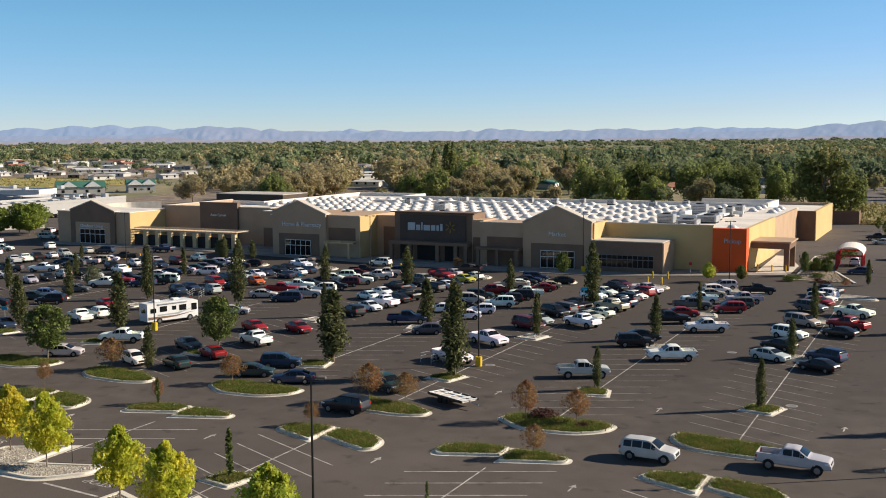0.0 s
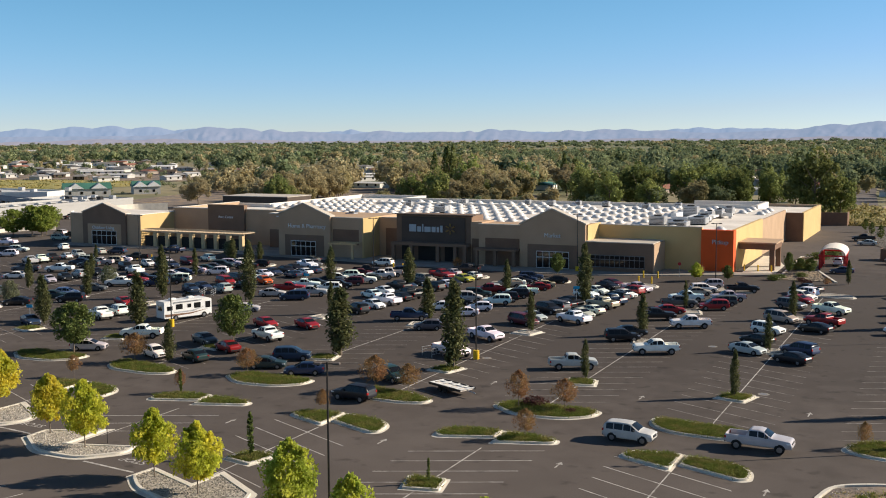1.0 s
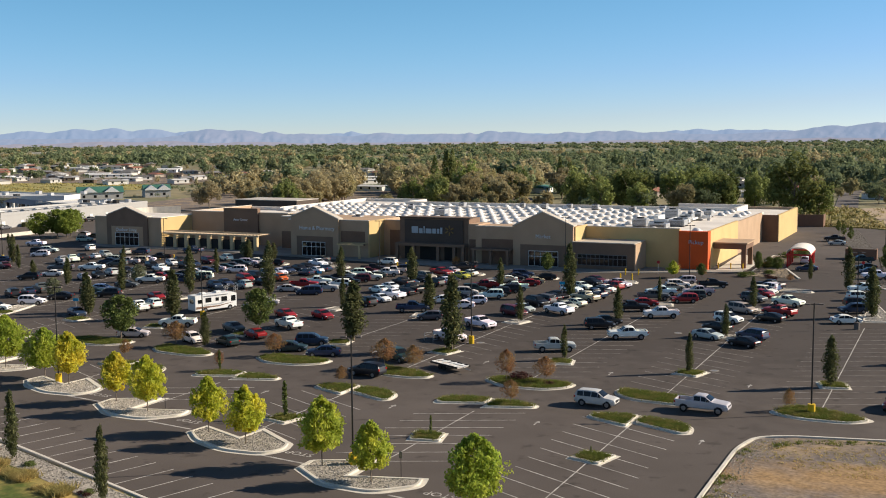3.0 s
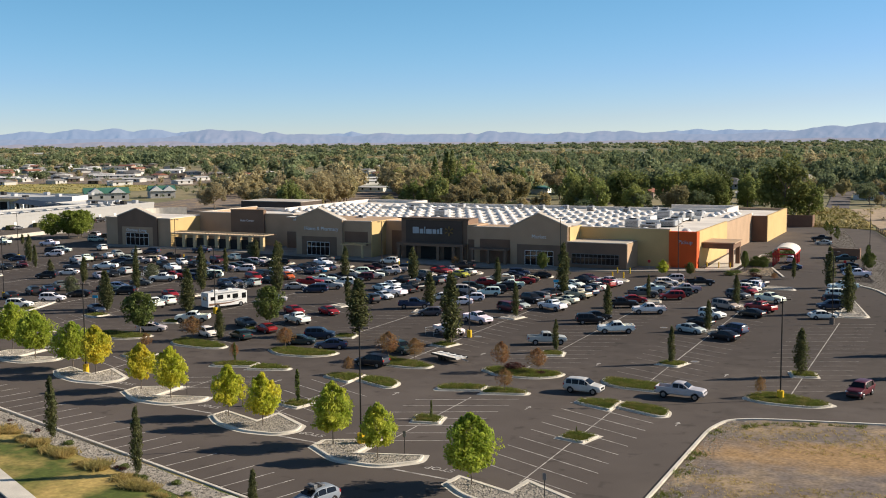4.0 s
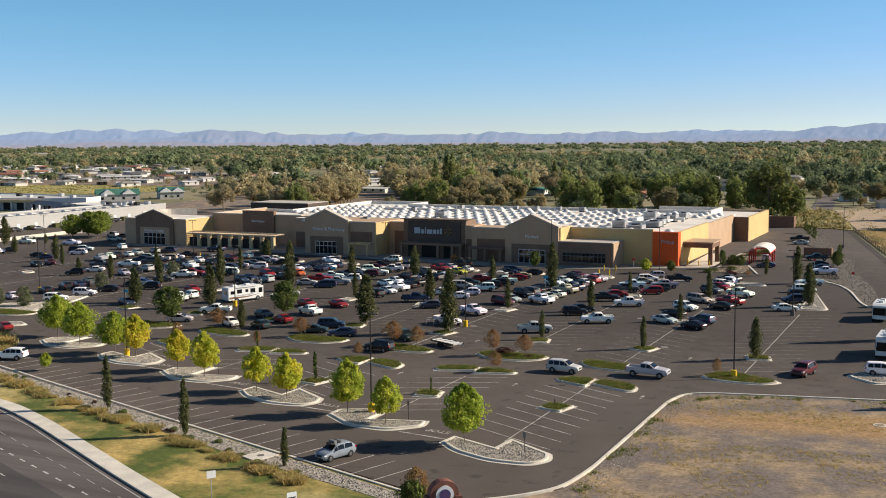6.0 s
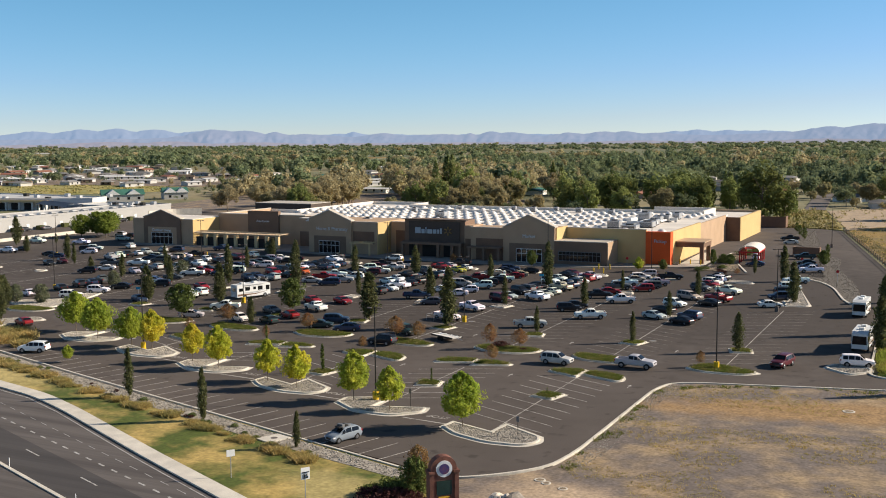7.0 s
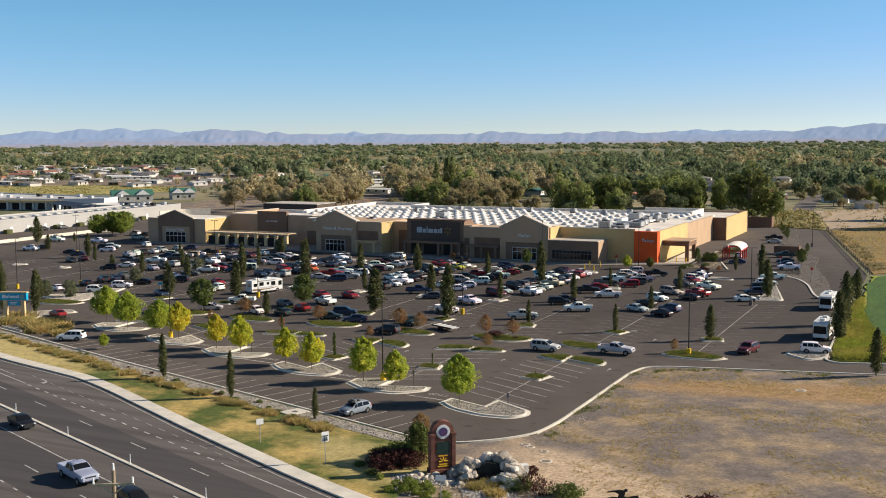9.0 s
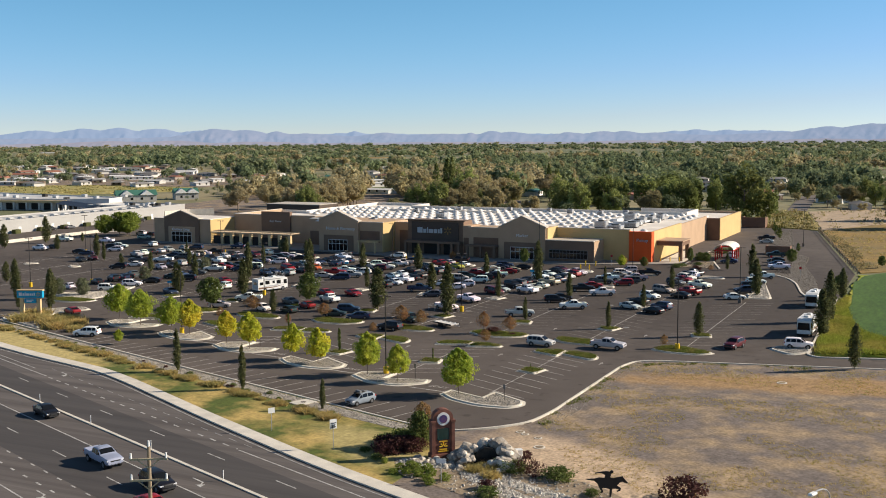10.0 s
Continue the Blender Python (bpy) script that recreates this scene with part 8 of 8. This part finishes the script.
# timber utility pole with two cross-arms beside the street
t = thing("utility_pole", pose(-9.5, -23.0, 0, 0, 0, 30), "weathered timber utility pole with cross-arms and insulators", "utility pole")
b = bmesh.new()
tube(b, (0, 0, -0.2), (0, 0, 12.1), 0.17, 0.11, 10)
part("pole", b, "pole_wood", t)
for z, w in ((11.3, 1.2), (9.9, 1.2)):
    b = bmesh.new()
    box(b, -w, w, -0.14 - 0.09, -0.14 + 0.02, z - 0.06, z + 0.06)
    a = part("cross_arm", b, "arm_wood", t, "pale timber cross-arm")
    for x in (-w + 0.08, w - 0.08):
        b = bmesh.new()
        tube(b, (x, -0.18, z + 0.062), (x, -0.18, z + 0.42), 0.075, 0.06, 8)
        part("insulator", b, "sign_white", a, "white insulator")
    b = bmesh.new()
    for s in (-1, 1):
        tube(b, (s * w * 0.6, -0.2, z - 0.03), (0, -0.2, z - 0.6), 0.04, None, 5)
    part("brace", b, "arm_wood", a)
b = bmesh.new()
tube(b, (0, 0, 12.102), (0, 0, 12.5), 0.075, 0.06, 8)
part("insulator", b, "sign_white", t, "white insulator on the pole top")

# street lamp with a curved arm over the kerb
t = thing("curved_street_lamp", pose(30.5, -6.1, 0, 0, 0, -111), "grey steel street lamp with a curved arm and white head", "street lamp")
b = bmesh.new()
tube(b, (0, 0, -0.1), (0, 0, 9.2), 0.11, 0.06, 10)
part("pole", b, "metal_grey", t)
b = bmesh.new()
curve = [(1.5 * (1 - math.cos(a)), 9.2 + 0.85 * math.sin(a)) for a in (0, 0.4, 0.8, 1.2, 1.6, 1.85)]
for (x0, z0), (x1, z1) in zip(curve, curve[1:]):
    tube(b, (x0, 0, z0), (x1, 0, z1), 0.05, 0.045, 7)
part("arm", b, "metal_grey", t, "curved arm")
b = bmesh.new()
box(b, 1.85, 2.55, -0.16, 0.16, 9.88, 10.06, bevel=0.05)
part("lamp_head", b, "sign_white", t, "white lamp head")

# delineator posts on the median
for i in range(9):
    p = rp(-66 + i * 14, 9.4)
    t = thing("delineator", pose(p[0], p[1], 0.06), "thin white delineator post on the median", "post", "delineators")
    b = bmesh.new()
    tube(b, (0, 0, -0.02), (0, 0, 0.95), 0.045, None, 6)
    part("tube", b, "sign_white", t)

# pickup shelter: red frame under a pale barrel canopy
t = thing("pickup_shelter", pose(-18.0, 207.5, 0, 0, 0, 2), "red steel shelter with a pale curved fabric canopy", "shelter")
b = bmesh.new()
n = 12
up = [(2.4 * math.cos(math.pi * i / n), 3.1 + 1.5 * math.sin(math.pi * i / n)) for i in range(n + 1)]
dn = [(x * 0.97, z - 0.08) for x, z in up]
wall_profile(b, up + dn[::-1], -6.5, 6.5)
part("canopy", b, "membrane", t, "cream fabric canopy")
for s in (-1, 1):
    for y in (-6, -2, 2, 6):
        b = bmesh.new()
        box(b, s * 2.15 - 0.14, s * 2.15 + 0.14, y - 0.14, y + 0.14, -0.05, 3.1)
        part("post", b, "sign_red", t, "red post")
b = bmesh.new()
for s in (-1, 1):
    box(b, s * 2.3 - 0.1, s * 2.3 + 0.1, -6.4, 6.4, 2.75, 3.08)
for y in (-6.4, 6.4):
    box(b, -2.3, 2.3, y - 0.1, y + 0.1, 2.75, 3.07)
part("beam", b, "sign_red", t, "red beam")
t.scale = (1.0, 0.82, 0.92)

# yellow bollards and cart corrals
for x, y in ((-47, 178.6), (-44.5, 179.0), (-45.8, 171.2), (-43.6, 171.4), (-27.6, 195.5), (-32.5, 195.5), (-30, 195.5), (-152, 166), (-148, 166), (-92, 172), (-94, 172)):
    t = thing("bollard", pose(x, y, 0.0), "yellow steel safety bollard on asphalt", "bollard", "bollards")
    b = bmesh.new()
    tube(b, (0, 0, -0.05), (0, 0, 1.2), 0.13, None, 10)
    part("tube", b, "safety_yellow", t)
for x, y, yaw in ((-50.0, 103, 65), (-44, 153, 65), (-105, 130, 115), (-134, 138, 115)):
    t = thing("cart_corral", pose(x, y, 0, 0, 0, yaw), "grey steel shopping cart corral on the asphalt", "cart corral", "cart corrals")
    for s in (-1, 1):
        b = bmesh.new()
        for z in (0.35, 0.7, 1.0):
            tube(b, (-2.4, s * 0.9, z), (2.4, s * 0.9, z), 0.03, None, 5)
        for xx in (-2.4, -0.8, 0.8, 2.4):
            tube(b, (xx, s * 0.9, -0.05), (xx, s * 0.9, 1.05), 0.03, None, 5)
        part("rail", b, "metal_grey", t)
# trash enclosure and service yard behind the store
for x0, x1, y0, y1, h, m_, lab in ((-10.8, -4.4, 223, 226, 2.3, "red_brown", "brown masonry trash enclosure"), (-33, -25, 309, 314, 3.6, "red_brown", "brown service yard wall with a dark gate")):
    t = thing("enclosure", pose((x0 + x1) / 2, (y0 + y1) / 2, 0), lab, "enclosure", "enclosures")
    w, d = (x1 - x0) / 2, (y1 - y0) / 2
    for a0, a1, c0, c1 in ((-w, w, -d, -d + 0.25), (-w, -w + 0.25, -d + 0.25, d), (w - 0.25, w, -d + 0.25, d)):
        b = bmesh.new()
        box(b, a0, a1, c0, c1, -0.1, h)
        part("wall", b, m_, t)
# stop lettering and bars where the aisles meet the perimeter drive
for k in range(1, 5):
    x, y = -7.0 - 15.6 * k, 41.2 + 4.65 * k
    t = thing("stop_marking", pose(x, y, 0.0), "faded white stop lettering on the asphalt", "road marking", "stop markings", "structure")
    text("STOP", 1.15, pose(0.0, 0.6, 0.006, 0, 0, 176), "paint_faded", t).data.extrude = 0.003
    b = bmesh.new()
    polyline_strip(b, [(-3.6, -1.4), (2.0, -2.0)], 0.22, 0.0, 0.007)
    part("stop_bar", b, "paint_faded", t)
for x, y in ((-27.4, 48.8), (-59.2, 58.3), (-12.0, 42.6)):
    t = thing("sign_post", pose(x, y, 0.1), "small grey sign on a thin post in a rock island", "sign", "island signs")
    b = bmesh.new()
    tube(b, (0, 0, -0.1), (0, 0, 1.9), 0.03, None, 6)
    part("post", b, "metal_dark", t)
    b = bmesh.new()
    box(b, -0.15, 0.15, -0.04, -0.02, 1.4, 1.95)
    part("plate", b, "frame_grey", t)
sheet("concrete_pad", [(-35.2, 30.6), (-33.2, 29.9), (-32.3, 32.4), (-34.3, 33.0)], 0.16, "concrete", "small concrete pad in the rock bed", "pad", 0.3)
t = thing("manhole", pose(-33.7, 31.5, 0.16), "iron manhole lid in a concrete pad", "manhole", "manholes")
b = bmesh.new()
tube(b, (0, 0, -0.05), (0, 0, 0.012), 0.35, None, 18)
part("lid", b, "old_asphalt", t)
# ---- neighbouring buildings ----


def big_shed(name, label, corners, h, wall_m, roof_m, vents=0):
    t = thing(name, pose(0, 0, 0), label, "building", "neighbouring shops")
    pts = ccw(corners)
    b = bmesh.new()
    prism(b, pts, -0.2, h)
    part("wall", b, wall_m, t)
    b = bmesh.new()
    prism(b, inset(pts, 0.5), h - 0.1, h + 0.02)
    part("roof", b, roof_m, t)
    b = bmesh.new()
    ring(b, inset(pts, -0.06), inset(pts, 0.4), h - 0.35, h + 0.55)
    part("parapet", b, wall_m, t)
    return t


W = big_shed("warehouse", "long white flat-roofed shop building with roof vents", [(-257.5, 150), (-257.5, 269), (-277, 269), (-277, 150)], 4.25, "white_wall", "roof_pale")
for i in range(18):                                    # hooded vents along the roof edge
    y = 177 + 5.0 * i
    b = bmesh.new()
    wall_profile(b, [(-261.6, 4.26), (-259.5, 4.26), (-259.3, 5.0), (-260.3, 5.35), (-261.6, 5.0)], y, y + 2.0)
    v = part("roof_vent", b, "roof_pale", W, "pale hooded roof vent")
    b = bmesh.new()
    box(b, -259.55, -259.25, y + 0.15, y + 1.85, 4.3, 4.85)
    part("opening", b, "metal_dark", v, "dark vent opening")
for i in range(11):
    b = bmesh.new()
    box(b, -257.6, -257.42, 186 + 7.5 * i, 187.3 + 7.5 * i, -0.1, 2.1)
    part("door", b, "metal_white", W, "white steel door")
for i in range(7):
    b = bmesh.new()
    box(b, -256.8, -255.0, 190 + 11 * i, 192.5 + 11 * i, -0.05, 1.4, bevel=0.05)
    tagged(link("dumpster", b, "leaf_dark"), "dark green steel dumpster beside the warehouse", "dumpster", "dumpsters")
kerb("low_wall", [(-228, 150), (-231, 166), (-232, 206), (-226, 216)], "low pale retaining wall", 0.5, 1.0)
kerb("low_wall", [(-257.6, 269.3), (-258.5, 284), (-250, 292)], "pale masonry yard wall", 0.4, 2.6)
B = big_shed("back_shops", "low pale shop wing crowded with roof machinery", [(-264, 270), (-264, 290), (-300, 292), (-300, 270)], 3.9, "white_wall", "roof_pale")
for i in range(9):
    b = bmesh.new()
    x, y = -267 - 3.6 * (i % 5), 273 + 7.5 * (i // 5) + 1.2 * (i % 3)
    box(b, x - 1.0, x + 1.0, y - 0.8, y + 0.8, 3.93, 5.2 + 0.3 * (i % 2), bevel=0.06)
    part("roof_unit", b, "metal_grey" if i % 3 else "metal_dark", B)
A = big_shed("arcade_shops", "tan strip mall with a pale roof and dark arcade", [(-440, 266), (-358, 285), (-331, 291), (-316, 300), (-320, 313), (-396, 322), (-440, 330)], 4.6, "roof_pale", "roof_pale")
front = [Vector((-440, 262.6)), Vector((-357.6, 282.2)), Vector((-331.5, 288.2))]
for p, q in zip(front, front[1:]):
    u = (q - p).normalized()
    side = Vector((u.y, -u.x))
    b = bmesh.new()
    prism(b, ccw([tuple(p), tuple(q), tuple(q - side * 2.4), tuple(p - side * 2.4)]), 3.5, 4.5)
    part("canopy", b, "cream", A, "cream stucco canopy")
    for i in range(int((q - p).length / 6.5) + 1):
        c = p + u * (0.6 + 6.5 * i) - side * 0.5
        b = bmesh.new()
        box(b, c.x - 0.45, c.x + 0.45, c.y - 0.45, c.y + 0.45, -0.1, 3.5)
        part("pillar", b, "house_wall", A)
        # near-black slab paints the shade behind the arcade pillars
        d = p + u * (1.6 + 6.5 * i) - side * 2.36
        e = d + u * 4.4
        b = bmesh.new()
        prism(b, ccw([tuple(d), tuple(e), tuple(e - side * 0.1), tuple(d - side * 0.1)]), 0.1, 3.1)
        part("shopfront", b, "shadow_gap", A)
b = bmesh.new()                                         # dark standing-seam awning that turns the corner
vs = [b.verts.new(p) for p in ((-331.5, 288.0, 4.6), (-292.0, 270.0, 4.6), (-293.0, 266.0, 3.2), (-333.0, 284.0, 3.2), (-331.5, 288.0, 3.1), (-292.0, 270.0, 3.1))]
for f in ((0, 3, 2, 1), (3, 4, 5, 2), (0, 1, 5, 4), (0, 4, 3), (1, 2, 5)):
    b.faces.new([vs[i] for i in f])
bmesh.ops.recalc_face_normals(b, faces=b.faces)
part("awning", b, "metal_blue", A, "dark blue-grey metal awning")
for i in range(8):
    c = Vector((-332.0, 284.8)).lerp(Vector((-293.5, 267.2)), i / 7)
    b = bmesh.new()
    box(b, c.x - 0.3, c.x + 0.3, c.y - 0.3, c.y + 0.3, -0.1, 3.15)
    part("pillar", b, "house_wall", A)
for i in range(15):
    b = bmesh.new()
    x = -422 + 7.0 * i
    y = 276 + (x + 420) * 0.22 + 10 * (i % 3)
    box(b, x, x + 2.2, y, y + 1.8, 4.63, 5.6 + 0.2 * (i % 3), bevel=0.05)
    part("roof_vent", b, "metal_dark" if i % 4 == 0 else "metal_grey", A)


def house(x, y, w, d, h, rise, yaw, wall_m, roof_m, label, hip=False):
    t = thing("house", pose(x, y, -0.2, 0, 0, yaw), label, "house", "far houses")
    b = bmesh.new()
    box(b, -w / 2, w / 2, -d / 2, d / 2, 0, h)
    part("wall", b, wall_m, t)
    b = bmesh.new()
    o, e = 0.5, (w * 0.3 if hip else 0.0)
    a = [(-w / 2 - o, -d / 2 - o, h), (w / 2 + o, -d / 2 - o, h), (w / 2 + o, d / 2 + o, h), (-w / 2 - o, d / 2 + o, h)]
    r = [(-w / 2 - o + e, 0, h + rise), (w / 2 + o - e, 0, h + rise)]
    vs = [b.verts.new(p) for p in a + r]
    for f in ((0, 1, 5, 4), (2, 3, 4, 5), (1, 2, 5), (3, 0, 4), (3, 2, 1, 0)):
        b.faces.new([vs[i] for i in f])
    part("roof", b, roof_m, t)
    n = max(2, int(w / 5))
    for i in range(n):
        b = bmesh.new()
        xx = -w / 2 + w * (i + 0.5) / n
        box(b, xx - 0.6, xx + 0.6, -d / 2 - 0.05, -d / 2 + 0.02, 1.0, 2.2)
        part("window", b, "glass", t)
    return t


GREEN = "low shop with a green metal roof and cream gables"
for x, y, w, yaw in ((-354.0, 360, 20, 48), (-342.5, 386, 12, 48)):
    g = house(x, y, w, 12, 3.4, 2.6, yaw, "white_wall", "roof_green", GREEN)
    for i in range(2):
        b = bmesh.new()
        xx = -w * 0.25 + w * 0.5 * i
        vs = [b.verts.new(p) for p in ((xx - 3.5, -6.6, 3.5), (xx + 3.5, -6.6, 3.5), (xx, -6.6, 6.0), (xx, 0, 6.0))]
        for f in ((0, 1, 2), (1, 3, 2), (0, 2, 3)):
            b.faces.new([vs[j] for j in f])
        part("gable", b, "barn_white", g, "white gable")
for lab, (wm, rm, line) in HOUSES.items():
    for w in line.split():
        x, y, wd = (float(v) for v in w.split(","))
        house(x, y, wd, 7 + wd * 0.1, 2.4, 1.25 if rm != "roof_pale" else 0.7, 22 + (x * 37 + y * 11) % 130 - 50, wm, rm, lab, rm == "roof_grey")
rh = random.Random(12)
far_kinds = [(lab, wm, rm) for lab, (wm, rm, _) in HOUSES.items() if rm != "roof_green"]
placed = [tuple(float(v) for v in w.split(",")[:2]) for _, _, line in HOUSES.values() for w in line.split()]
for _ in range(120):                                     # the rest of the far housing
    a = rh.uniform(640, 1180)
    x, y = far_place(a, -a * rh.uniform(0.25, 0.47))
    if min((x - p) ** 2 + (y - q) ** 2 for p, q in placed) < 420 or (-640 < x < -395 and y < 505):
        continue
    placed.append((x, y))
    lab, wm, rm = rh.choice(far_kinds[:1] * 5 + far_kinds[1:2] + far_kinds[2:3] * 7 + far_kinds[3:])
    wd = rh.uniform(10, 22)
    house(x, y, wd, 7 + wd * 0.1, rh.uniform(2.1, 2.6), 0.8 if rm == "roof_pale" else 1.4, rh.choice((20, 110)) + rh.uniform(-12, 12), wm, rm, lab, rm == "roof_grey")
# post and wire fence along the service road
t = thing("fence", pose(0, 0, 0), "weathered timber post fence along the service road", "fence")
f0, f1 = Vector((15.6, 188)), Vector((-6.4, 302))
for i in range(28):
    p = f0.lerp(f1, i / 27)
    b = bmesh.new()
    box(b, p.x - 0.12, p.x + 0.12, p.y - 0.12, p.y + 0.12, -0.1, 1.3)
    part("post", b, "pole_wood", t)
b = bmesh.new()
for z in (0.5, 1.0):
    for p, q in ((f0, f1),):
        tube(b, (p.x, p.y, z), (q.x, q.y, z), 0.05, None, 5)
part("rail", b, "pole_wood", t)

# ---- the plan's units to metres ----
VEHICLES = ("sedan", "hatchback", "suv", "minivan", "pickup_truck", "motorhome", "flatbed_trailer")
for o in list(scene.objects):
    if o.parent is None and o.type in {"MESH", "EMPTY"}:
        if o.name.split(".")[0] in VEHICLES:
            o.location = o.location * K
        else:
            o.location, o.scale = o.location * K, o.scale * K
